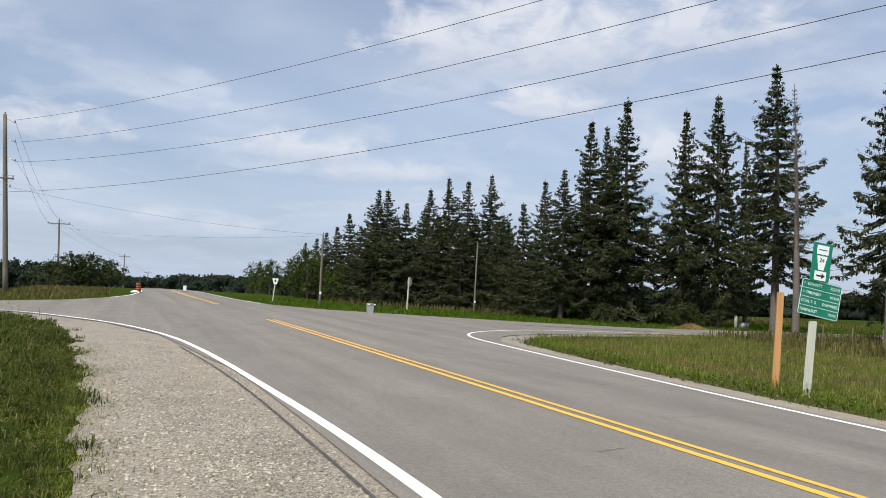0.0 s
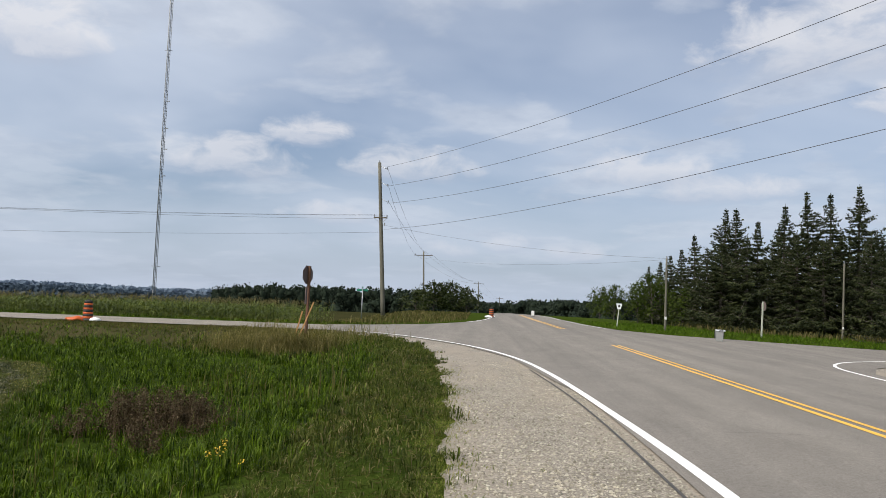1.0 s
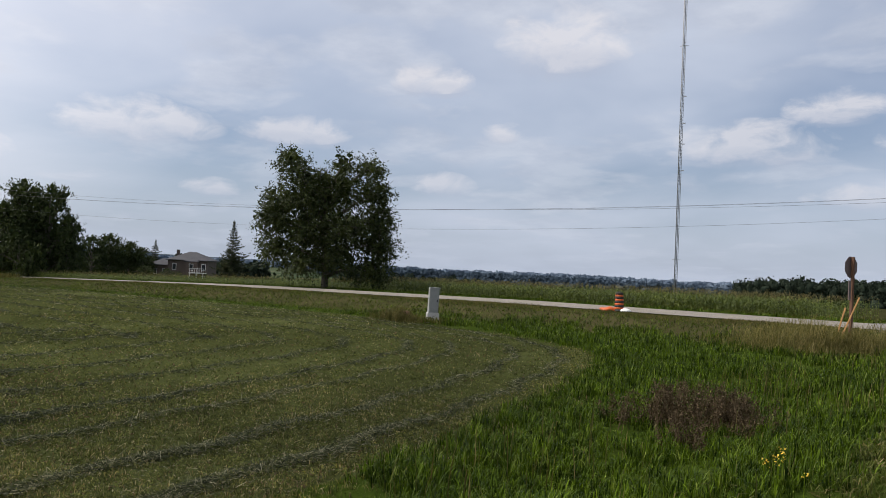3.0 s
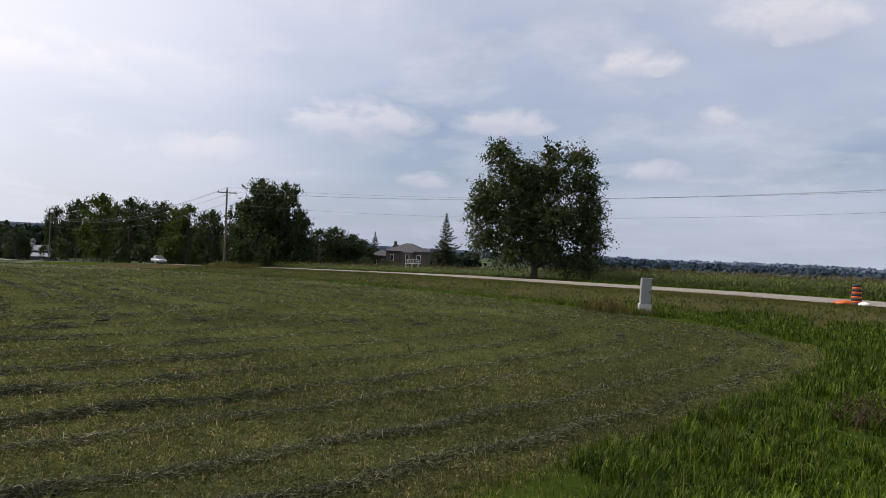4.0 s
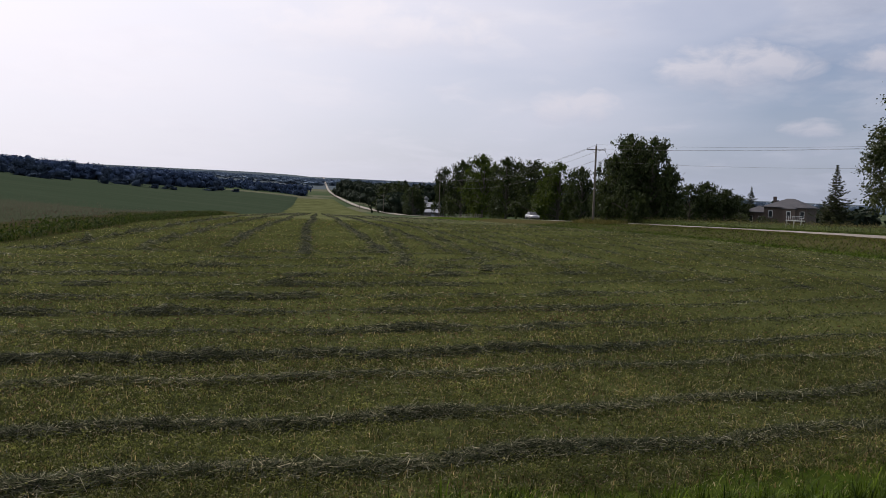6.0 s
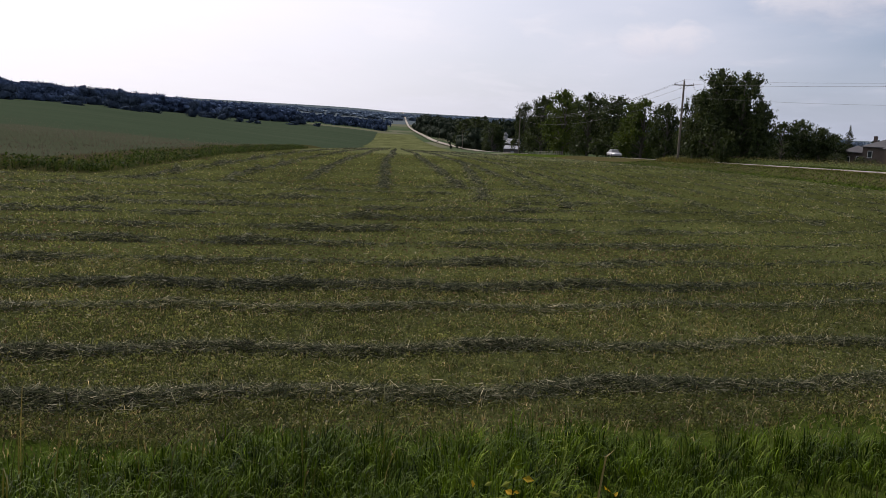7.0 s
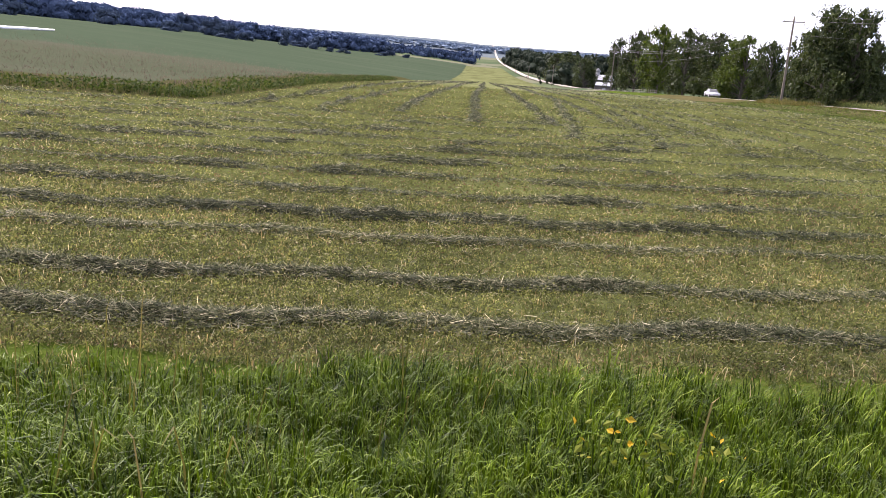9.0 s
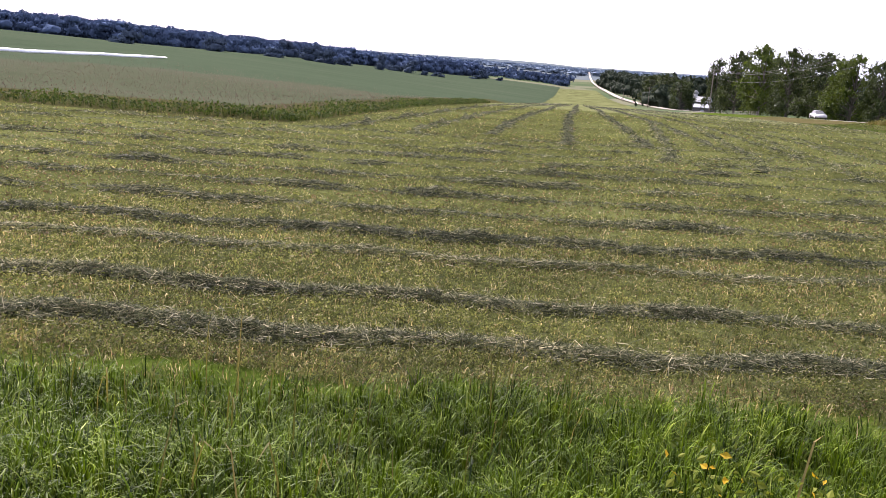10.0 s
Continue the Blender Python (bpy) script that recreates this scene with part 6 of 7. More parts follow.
barn("long barn with a pale metal roof among trees", 81.4, 420, 6.5, 6, 5.5, 2.6, 60)
barn("barn with a pale metal roof beyond the trees", 82.3, 470, 8, 6, 8.0, 3.0, 70)
barn("low shed with a bright metal roof", 81.3, 370, 8, 5, 2.8, 1.6, 65)
sx, sy = polar(81.95, 440)
silo = thing("silo", "pale concrete silo with a domed cap", "silo", on_land(sx, sy, -0.3), 0)
tube("shaft", [(0, 0, 0), (0, 0, 9.5)], 1.1, M_SILO, silo, 20)
tube("dome", [(0, 0, 9.5), (0, 0, 10.6), (0, 0, 11.3), (0, 0, 11.6)], [1.14, 0.95, 0.55, 0.1], M_SILO, silo, 20)
for az, d, w in ((93.6, 1900, 26), (92.4, 1950, 20), (97.5, 1700, 24)):
    barn("far barn among the fields", az, d, w, 12, 6, 4, 80)
FZ0 = [(x, 47.8 + 0.01 * abs(x)) for x in np.arange(-232, -300, -3.0)]
fence = thing("rail_fence", "weathered board fence beside the far road", "fence", on_land(*FZ0[0]), 0)
fo = np.array(on_land(*FZ0[0]))
for k, (x, y) in enumerate(FZ0):
    p = np.array(on_land(x, y)) - fo
    part("post", box(*(p + [0, 0, 0.6]), 0.14, 0.14, 1.3), M_POLE, fence)
    if k:
        q = np.array(on_land(*FZ0[k - 1])) - fo
        for h in (0.45, 1.05):
            tube("rail", [tuple(q + [0, -0.09, h]), tuple(p + [0, -0.09, h])], 0.06, M_POLE, fence, 4)


# ---- cars ----
def car(label, at, turn, paint, rim=True):
    """A saloon car: body, glasshouse, four wheels, lamps."""
    ob = thing("car", label, "car", at, turn)
    prof = [(-2.15, 0.35), (-2.2, 0.62), (-2.1, 0.86), (-1.35, 0.95), (1.0, 0.93), (2.0, 0.80), (2.2, 0.60), (2.18, 0.34)]
    bm = bmesh.new()
    a = [bm.verts.new((x, -0.87, z)) for x, z in prof]
    b = [bm.verts.new((x, 0.87, z)) for x, z in prof]
    bm.faces.new(a)
    bm.faces.new(b[::-1])
    for k in range(len(prof)):
        bm.faces.new((a[k], b[k], b[(k + 1) % len(prof)], a[(k + 1) % len(prof)]))
    bmesh.ops.recalc_face_normals(bm, faces=bm.faces[:])
    part("body", bm, paint, ob, bev=0.05, smooth=True)
    bm = bmesh.new()
    lo = [bm.verts.new((x, y, 0.93)) for x, y in ((-1.55, -0.78), (1.05, -0.78), (1.05, 0.78), (-1.55, 0.78))]
    hi = [bm.verts.new((x, y, 1.42)) for x, y in ((-1.0, -0.6), (0.25, -0.6), (0.25, 0.6), (-1.0, 0.6))]
    bm.faces.new(hi)
    for k in range(4):
        bm.faces.new((lo[k], lo[(k + 1) % 4], hi[(k + 1) % 4], hi[k]))
    bmesh.ops.recalc_face_normals(bm, faces=bm.faces[:])
    part("glasshouse", bm, M_GLASS, ob, "dark tinted windows")
    part("roof", box(-0.38, 0, 1.435, 1.35, 1.26, 0.05), paint, ob, bev=0.02)
    for x in (-1.35, 1.35):
        for y in (-0.86, 0.86):
            wh = tube("wheel", [(x, y - 0.10, 0.32), (x, y - 0.08, 0.32), (x, y + 0.08, 0.32), (x, y + 0.10, 0.32)], [0.28, 0.32, 0.32, 0.28], M_BLACK, ob, 18)
            s = 1 if y > 0 else -1
            tube("rim", [(x, y + s * 0.085, 0.32), (x, y + s * 0.112, 0.32)], [0.2, 0.19], M_GALV, wh, 14)
    for y in (-0.62, 0.62):
        part("headlight", box(2.17, y, 0.66, 0.08, 0.34, 0.12), M_SIGNWHITE, ob, bev=0.015)
        part("tail_light", box(-2.18, y, 0.72, 0.06, 0.30, 0.14), M_RED, ob, bev=0.01)
    return ob


cx0 = -146.9
car("silver saloon car driving on the side road", (cx0, 41.6, float(land_z(cx0, 41.6)) + 0.05), 0, M_CARWHITE)
car("dark car far down the side road", (-760, 42.0, float(road_z(-760, 42.0)) + 0.04), 0, M_CARDARK)
wrap = thing("silage_wrap", "long white plastic silage tube on the far field", "silage tube", (0, 0, 0), 0)
def where_seen(az, el):
    """Where the ground under this bearing rises to this elevation."""
    for r in np.arange(100, 900, 2.0):
        x, y = polar(az, r)
        if math.degrees(math.atan2(float(land_z(x, y)) + 0.6 - 1.75, r)) > el:
            break
    return x, y


wp = [where_seen(a, np.interp(a, [118.4, 124.5, 130], [-0.20, -0.26, -0.32])) for a in np.linspace(129.5, 118.4, 9)]
tube("plastic_tube", [(x, y, float(land_z(x, y)) + 0.6) for x, y in wp], [0.1] + [0.22] * 7 + [0.1], M_PLASTIC, wrap, 10)

# ---- grass, hay, corn ----
def scatter(n, x0, x1, y0, y1, rg, keep=None):
    p = np.stack([rg.uniform(x0, x1, n), rg.uniform(y0, y1, n)], -1)
    return p if keep is None else p[keep(p[:, 0], p[:, 1])]


def clumped(p, rg, freq=1.3, seed=0.0):
    """A slow random field over the plan, 0 to 1, by summed sines."""
    v = np.zeros(len(p))
    for k in range(6):
        a, f = seed + k * 1.9, freq * (1 + 0.6 * k)
        v += np.sin(p[:, 0] * f * math.cos(a) + p[:, 1] * f * math.sin(a) + 3.1 * k + seed) / (1 + 0.4 * k)
    return np.clip(0.5 + v / 5.0, 0, 1)


def tufts(p, per, spread, rg):
    """Plan points gathered in tufts round each point of p, and the direction in which each leans out."""
    k = np.repeat(np.arange(len(p)), rg.poisson(per, len(p)))
    size = rg.uniform(0.5, 1.5, len(p))[k]
    d = rg.normal(size=(len(k), 2)) * (spread * size)[:, None]
    return p[k] + d, np.arctan2(d[:, 1], d[:, 0]) + rg.normal(size=len(k)) * 0.6, rg.uniform(0.6, 1.35, len(p))[k]


def blades(p, height, width, rg, bend=0.5, wind=(0.25, 0.15), base_z=None, turn=None, curl=False):
    """Tapered blades that rise and then arch over, at plan points p: five triangles each, seven with a curled tip."""
    n = len(p)
    z0 = land_z(p[:, 0], p[:, 1]) - 0.02 if base_z is None else base_z
    h = height * rg.uniform(0.5, 1.3, n)
    a = rg.uniform(0, 2 * np.pi, n) if turn is None else turn
    d = np.stack([np.cos(a), np.sin(a)], -1) * (bend * rg.uniform(0.1, 1.3, n))[:, None] + np.array(wind) * rg.uniform(0.2, 1.4, n)[:, None]
    s = np.stack([-np.sin(a), np.cos(a)], -1)
    w3 = np.c_[(width * rg.uniform(0.6, 1.3, n))[:, None] * s * 0.5, np.zeros(n)]
    l = np.linalg.norm(d, axis=1)
    base = np.c_[p, z0]
    if curl:
        rows = [base - w3 * 0.7, base + w3 * 0.7]
        droop = rg.uniform(0.2, 1.0, n) * np.clip(l, 0.2, 1.3)
        for q, k in ((0.45, 1.0), (0.72, 0.85), (0.90, 0.55)):
            c = np.c_[p + d * (h * 0.75 * q ** 2.4)[:, None], z0 + h * (q - 0.62 * droop * q ** 4)]
            rows += [c + w3 * k, c - w3 * k]
        rows.append(np.c_[p + d * (h * 0.95)[:, None], z0 + h * np.maximum(1.0 - 0.95 * droop, 0.25)])
        v = np.stack(rows, 1).reshape(-1, 3)
        i = np.arange(n)[:, None] * 9
        f = np.concatenate([i + [0, 1, 2], i + [0, 2, 3], i + [3, 2, 4], i + [3, 4, 5], i + [5, 4, 6], i + [5, 6, 7], i + [7, 6, 8]], 1).reshape(-1, 3)
        return v, f
    mid = np.c_[p + d * (h * 0.14)[:, None], z0 + h * 0.48]
    top = np.c_[p + d * (h * 0.46)[:, None], z0 + h * np.clip(0.88 - 0.10 * l, 0.5, 0.9)]
    tip = np.c_[p + d * (h * 0.95)[:, None], z0 + h * np.clip(1.08 - 0.62 * l, 0.25, 1.0)]
    v = np.stack([base - w3 * 0.7, base + w3 * 0.7, mid + w3, mid - w3, top + w3 * 0.75, top - w3 * 0.75, tip], 1).reshape(-1, 3)
    i = np.arange(n)[:, None] * 7
    f = np.concatenate([i + [0, 1, 2], i + [0, 2, 3], i + [3, 2, 4], i + [3, 4, 5], i + [5, 4, 6]], 1).reshape(-1, 3)
    return v, f


def spikes(p, height, width, rg, lean=0.5, base_z=None):
    """Short one-triangle blades."""
    n = len(p)
    z0 = land_z(p[:, 0], p[:, 1]) - 0.01 if base_z is None else base_z
    a = rg.uniform(0, 2 * np.pi, n)
    s = np.stack([-np.sin(a), np.cos(a)], -1) * (width * rg.uniform(0.6, 1.4, n))[:, None] * 0.5
    h = height * rg.uniform(0.4, 1.4, n)
    off = rg.normal(size=(n, 2)) * (lean * h)[:, None]
    v = np.stack([np.c_[p - s, z0], np.c_[p + s, z0], np.c_[p + off, z0 + h]], 1).reshape(-1, 3)
    return v, np.arange(3 * n).reshape(n, 3)


def stuff(name, label, category, arrays, mat):
    return tagged(new(name, mesh_data(name, *arrays, mat)), label, category, kind="stuff")


rg = np.random.default_rng(5)


def in_tall(x, y):
    inner = np.interp(y, [-20, 2, 8, 20, 34], [-1.9, -1.9, -2.1, -2.7, -4.6])
    jag = 0.25 * np.sin(y * 2.3) + 0.15 * np.sin(y * 5.1 + 1)
    north = np.where(x < -12.4, mow_north(x) + 0.3, 1e9)
    return (x < inner + jag) & ((x > mow_edge(y) + np.interp(y, [-4, 0, 3, 12], [0.62, 0.48, 0.32, 0.0]) + 0.10 * np.sin(y * 3)) | (y > north)) & (y < 33.5)


tall = []
for n, x0, x1, y0, y1, h, w in ((150000, -5.6, -1.8, -7, 6.5, 0.25, 0.0075), (60000, -8.5, -1.7, 6.5, 14, 0.24, 0.011), (62000, -15, -2.0, 14, 24, 0.25, 0.016), (44000, -30, -2.5, 22, 33.5, 0.25, 0.026)):
    p = scatter(n, x0, x1, y0, y1, rg, in_tall)
    c = clumped(p, rg, 1.5, 0.7)
    p = p[rg.uniform(0, 1, len(p)) < 0.35 + 0.9 * c]
    p, lean, tall_k = tufts(p[::22], 19, 0.045 if y1 < 15 else 0.14, rg)
    c = clumped(p, rg, 1.5, 0.7)
    tall.append(blades(p, h * (0.50 + 0.75 * c) * tall_k, w, rg, 0.70, (0.02, 0.05), turn=lean, curl=y1 < 15))
stuff("tall_grass", "long lush green grass on the roadside bank", "grass", joined(tall), M_GRASS)

p = scatter(2200, -6.8, -1.8, -8, 30, rg, in_tall)
p = p[clumped(p, rg, 0.9, 4.0) > 0.56]
stuff("dry_grass", "dry seeding grass stems among the green", "grass", blades(p, 0.55, 0.010, rg, 0.35, (0.06, 0.12)), M_GRASS_BROWN)

p = scatter(26000, -11.5, -4.6, -8, 22, rg, lambda x, y: (x > mow_edge(y) - 0.35) & (x < mow_edge(y) + 1.0) & (y < 20))
q = scatter(16000, -14, -6.0, 4, 25, rg, lambda x, y: (x > mow_edge(y) - 1.1 - 0.3 * np.sin(y * 0.7)) & (x < mow_edge(y) + 0.35) & (y < 24))
M_RIM = leafy("pale_cut_rim", (0.10, 0.11, 0.03), (0.21, 0.20, 0.07), 0.4, 0.6, dry=(0.32, 0.28, 0.15), spec=0.05, tuft_shade=0.6)
stuff("edge_grass", "short yellowing grass along the mower's edge", "grass", blades(p, 0.11, 0.009, rg, 1.1, (0.02, 0.05)), M_STUBBLE)
stuff("edge_grass", "pale flattened grass where the mower turned", "grass", blades(q, 0.07, 0.014, rg, 1.6, (0.0, 0.0)), M_RIM)

cut = []
for n, y0, y1, w in ((26000, -3, 9, 0.010), (24000, 9, 20, 0.016), (16000, 20, 37, 0.03)):
    p = scatter(n, -4.8, 0.35, y0, y1, rg, lambda x, y: (x > np.interp(y, [-20, 2, 8, 20, 34], [-2.0, -2.0, -2.2, -2.8, -4.8])) & (x < np.interp(y, [-20, 13, 25.6, 31, 37], [-0.22, -0.35, -1.3, -2.3, -4.4]) + 0.22 * np.sin(y * 1.7) + 0.16 * np.sin(y * 4.3) + 0.08 * np.sin(y * 9.1) + rg.normal(size=len(x)) * 0.10))
    p, lean, k = tufts(p[::7], 7, 0.035 if y1 < 10 else 0.06, rg)
    cut.append(blades(p, (0.07 + 0.11 * clumped(p, rg, 2.2)) * k, w, rg, 1.0, (0, 0), turn=lean))
stuff("cut_grass", "cut verge grass with dried clippings", "grass", joined(cut), M_GRASS_LAWN)

p = scatter(26000, -0.6, 1.0, 1.2, 24, rg)
fall = p[:, 0] - shoulder_out(p[:, 1]) - 0.1 * np.sin(p[:, 1] * 1.7)
p = p[rg.uniform(0, 1, len(p)) < 0.9 * np.exp(-np.maximum(fall, 0) / 0.17) * (fall > -0.3)]
p, lean, k = tufts(p[::2], 5, 0.03, rg)
stuff("edge_tufts", "thin grass tufts creeping over the gravel's edge", "grass", blades(p, 0.07 * k, 0.007, rg, 1.3, (0, 0), turn=lean), M_GRASS_EAST)

weed = []
for n, x0, x1, w, h in ((18000, -30, -4, 0.016, 0.24), (20000, -110, -30, 0.032, 0.20)):
    p = scatter(n, x0, x1, 36.2, 39.2, rg, lambda x, y: (y < 39.0 - 0.35 * (x > -9)) & (x < np.interp(y, [31, 35.4, 38.4, 39], [-2.6, -4.2, -6.0, -9.0])))
    weed.append(blades(p, h * 0.75 * (0.3 + 1.0 * clumped(p, rg, 0.8, 2.0)), w * 0.6, rg, 1.2, (0.05, 0.1)))
p = np.stack([rg.normal(-8.2, 1.5, 6500), rg.normal(32.4, 1.3, 6500)], -1)
tan_weed = []
tan_weed.append(blades(p, 0.90 * (0.35 + 0.8 * clumped(p, rg, 1.2)), 0.011, rg, 0.9, (0.05, 0.1)))
for wx, wy, num, hh in ((UX, UY, 900, 0.42), (ZX, ZY, 1100, 0.55), (ZX - 0.7, ZY + 0.2, 700, 0.75)):
    p = np.stack([rg.normal(wx, 0.55, num), rg.normal(wy - 0.35, 0.40, num)], -1)
    weed.append(blades(p, hh * (0.5 + 0.6 * clumped(p, rg, 2.2)), 0.014, rg, 0.9, (0.05, 0.05)))
p = np.stack([rg.normal(QX, 0.6, 3600), rg.normal(QY - 0.7, 0.35, 3600)], -1)
tan_weed.append(blades(p, 1.05 * (0.5 + 0.6 * clumped(p, rg, 2.2)), 0.012, rg, 0.8, (0.05, 0.05)))
p = scatter(1500, -106, -92, 35.5, 38.6, rg)
weed.append(blades(p, 0.30 + 0.35 * clumped(p, rg, 0.5, 1.0), 0.05, rg, 0.5, (0, 0)))
stuff("brown_weeds", "brown seeding grass along the side road", "grass", joined(weed), M_GRASS_BROWN)
stuff("brown_weeds", "tan seeding weeds round the stop sign", "grass", joined(tan_weed), M_GRASS_TAN)
p = scatter(34000, -110, -6, 28.5, 37.6, rg, lambda x, y: x < np.interp(y, [31, 35.4, 38.4, 39], [-2.6, -4.2, -6.0, -9.0]))
far = scatter(12000, -100, -3, 47.8, 51.5, rg, lambda x, y: x < np.interp(y, [47, 49.5, 51.5], [-9.5, -7.4, -5.6]))
stuff("verge_grass", "green grass fringe of the side road", "grass", joined([spikes(p, 0.11 + 0.05 * clumped(p, rg, 0.5, 3.0), 0.045, rg, 0.8), spikes(far, 0.20, 0.06, rg, 0.6)]), M_GRASS)
p = scatter(12000, -24, -1, 50.5, 100, rg, lambda x, y: (x < road_left(y) - 1.0) & ((x > -10) | (y < 53)))
stuff("verge_grass", "dry grass at the corner of the crossing", "grass", blades(p, 0.34, 0.05, rg, 0.4), M_GRASS_BROWN)

# east verge: worn short edge, a lush green band, then mixed taller weeds
p = scatter(95000, 11, 34, -2, 38, rg, lambda x, y: (x > road_right(y) + np.interp(y, [26, 30, 37], [0.55, 1.3, 2.6]) + 0.12 * np.sin(y * 2.1) + 0.08 * np.sin(y * 5.3)) & (y < np.interp(x, [12, 14.6, 19.4, 26.5, 34], [28, 30, 33.6, 36.8, 37.8])))
d = p[:, 0] - road_right(p[:, 1]) + 0.35 * np.sin(p[:, 1] * 0.9) + rg.normal(size=len(p)) * 0.2
c = clumped(p, rg, 0.7, 1.0) + rg.normal(size=len(p)) * 0.16
worn, lush = d < 1.25, (d >= 1.25) & (d < 2.9)
mixed, brown = (d >= 2.9) & (c > 0.45), (d >= 2.9) & (c <= 0.45)
stuff("worn_grass", "short yellowing grass along the pavement", "grass", blades(p[worn], 0.08, 0.02, rg, 1.2), M_STUBBLE)
stuff("verge_grass", "lush green grass band of the east verge", "grass", blades(p[lush], 0.17 + 0.10 * clumped(p[lush], rg, 1.1, 4.0), 0.012, rg, 1.2), M_GRASS_EAST)
stuff("verge_grass", "mixed green weeds of the east verge", "grass", blades(p[mixed], 0.20 + 0.16 * clumped(p[mixed], rg, 0.5, 4.0), 0.012, rg, 1.1), M_GRASS_EAST)
stuff("brown_weeds", "tan seeding weeds of the east verge", "grass", blades(p[brown], 0.20 + 0.18 * clumped(p[brown], rg, 0.6, 2.0), 0.010, rg, 1.0), M_GRASS_TAN)
k = np.flatnonzero(lush | (worn & (rg.uniform(0, 1, len(p)) < 0.3)))[::2]
stuff("verge_weeds", "low broad-leaved weeds along the east verge", "weeds", leaf_cards(np.c_[p[k], land_z(p[k, 0], p[k, 1]) + 0.02 + 0.14 * rg.uniform(0, 1, len(k)) ** 2], 0.075, rg, 0.6), M_GRASS_BRIGHT)
p = scatter(26000, 8, 70, 46.5, 82, rg, lambda x, y: x > road_right(y) + 0.8)
stuff("verge_grass", "short green grass before the spruces", "grass", spikes(p, 0.20, 0.07, rg, 0.6), M_GRASS_BRIGHT)
p = scatter(9000, -4.4, 0.0, 0.5, 26, rg, lambda x, y: (x > np.interp(y, [-20, 2, 8, 20, 34], [-2.0, -2.0, -2.2, -2.8, -4.8])) & (x < shoulder_out(y)))
CLIPPINGS = p
p = scatter(9000, 20, 75, 60, 84, rg, lambda x, y: np.hypot(x, y) > 72)
stuff("brown_weeds", "dry grass at the foot of the spruces", "grass", blades(p, 0.55, 0.06, rg, 0.4), M_GRASS_BROWN)
p = scatter(13000, 32, 60, 20, 37.5, rg)
stuff("brown_weeds", "weedy field edge east of the road", "grass", blades(p, 0.6, 0.05, rg, 0.4), M_GRASS_BROWN)

# mown field: short stubble and low regrowing leaves, larger in size and fewer with distance from the bank
def in_mown(x, y):
    return (x < mow_edge(y) + 0.15 + 0.12 * np.sin(y * 2.7)) & (y < mow_north(x)) & ~((x < -31) & (y < -11.2 + 0.012 * (x + 31.5)))


def fan(n, r0, r1, a0, a1, rg, keep, power=0.75):
    """Plan points round the bank, thinning out with distance, and their distance."""
    r = (r0 ** -power + rg.uniform(0, 1, n) * (r1 ** -power - r0 ** -power)) ** (-1 / power)
    a = np.radians(rg.uniform(a0, a1, n))
    p = np.stack([-r * np.sin(a), r * np.cos(a)], -1)
    ok = keep(p[:, 0], p[:, 1])
    return p[ok], r[ok]


p, r = fan(240000, 5.3, 110, 20, 142, rg, in_mown)
c = clumped(p, rg, 1.1, 3.0)
k = rg.uniform(0, 1, len(p)) < 0.30 + 1.0 * c
p, r, c = p[k], r[k], c[k]
stub = [spikes(p, (0.040 + 0.030 * c) * (r / 8) ** 0.25, 0.0062 * (r / 8) ** 0.8, rg, 0.9)]
p = scatter(14000, -13.5, -4.9, -8, 12, rg, lambda x, y: (x < mow_edge(y) + 0.45) & (y < mow_north(x)))
p = p[rg.uniform(0, 1, len(p)) < 0.35 + clumped(p, rg, 1.6, 3.0)]
p, lean, k = tufts(p, 8, 0.035, rg)
stub.append(blades(p, 0.075 * k, 0.0075, rg, 1.2, (0, 0.03), turn=lean))
stuff("hay_stubble", "short stubble of the mown hay field", "stubble", joined(stub), M_STUBBLE)

# regrowing plants: little heaps of leaflets
p, r = fan(46000, 5.3, 90, 20, 142, rg, in_mown, 0.8)
k = rg.uniform(0, 1, len(p)) < 0.25 + clumped(p, rg, 1.4, 8.0)
p, r = p[k], r[k]
k = np.repeat(np.arange(len(p)), 9)
c = np.c_[p[k] + rg.normal(size=(len(k), 2)) * (0.045 * (r[k] / 8) ** 0.5)[:, None], np.zeros(len(k))]
c[:, 2] = land_z(c[:, 0], c[:, 1]) + np.abs(rg.normal(size=len(k))) * 0.034 * (r[k] / 8) ** 0.35 + 0.012
stuff("alfalfa_leaves", "small leaves regrowing in the stubble", "stubble", leaf_cards(c, 0.027 * (r[k] / 8) ** 0.64, rg, 0.6), M_ALFALFA)
# bleached and browned litter between the plants
M_LITTER = leafy("browned_hay_litter", (0.060, 0.042, 0.026), (0.165, 0.118, 0.076), 0.2, 0.8, dry=(0.30, 0.27, 0.20), spec=0.04, glow=(1.2, 1.0, 0.8))
p, r = fan(95000, 5.3, 80, 20, 142, rg, in_mown, 0.8)
d = mow_edge(p[:, 1]) - p[:, 0]
band = np.exp(-((d - 9.5) / 2.2) ** 2) + 0.7 * np.exp(-((d - 4.3) / 0.7) ** 2) + 0.8 * np.exp(-((d - 0.1) / 0.25) ** 2)
k = rg.uniform(0, 1, len(p)) < (0.75 * clumped(p, rg, 0.45, 5.0) ** 2 + 0.55 * band) * np.interp(p[:, 1], [3, 12], [1.0, 0.25])
p, r = p[k], r[k]
stuff("hay_litter", "browned litter lying flat between the stubble", "stubble", leaf_cards(np.c_[p, land_z(p[:, 0], p[:, 1]) + 0.012 + 0.02 * rg.uniform(0, 1, len(p)) * (r / 8) ** 0.5], 0.036 * (r / 8) ** 0.75, rg, 0.45), M_LITTER)

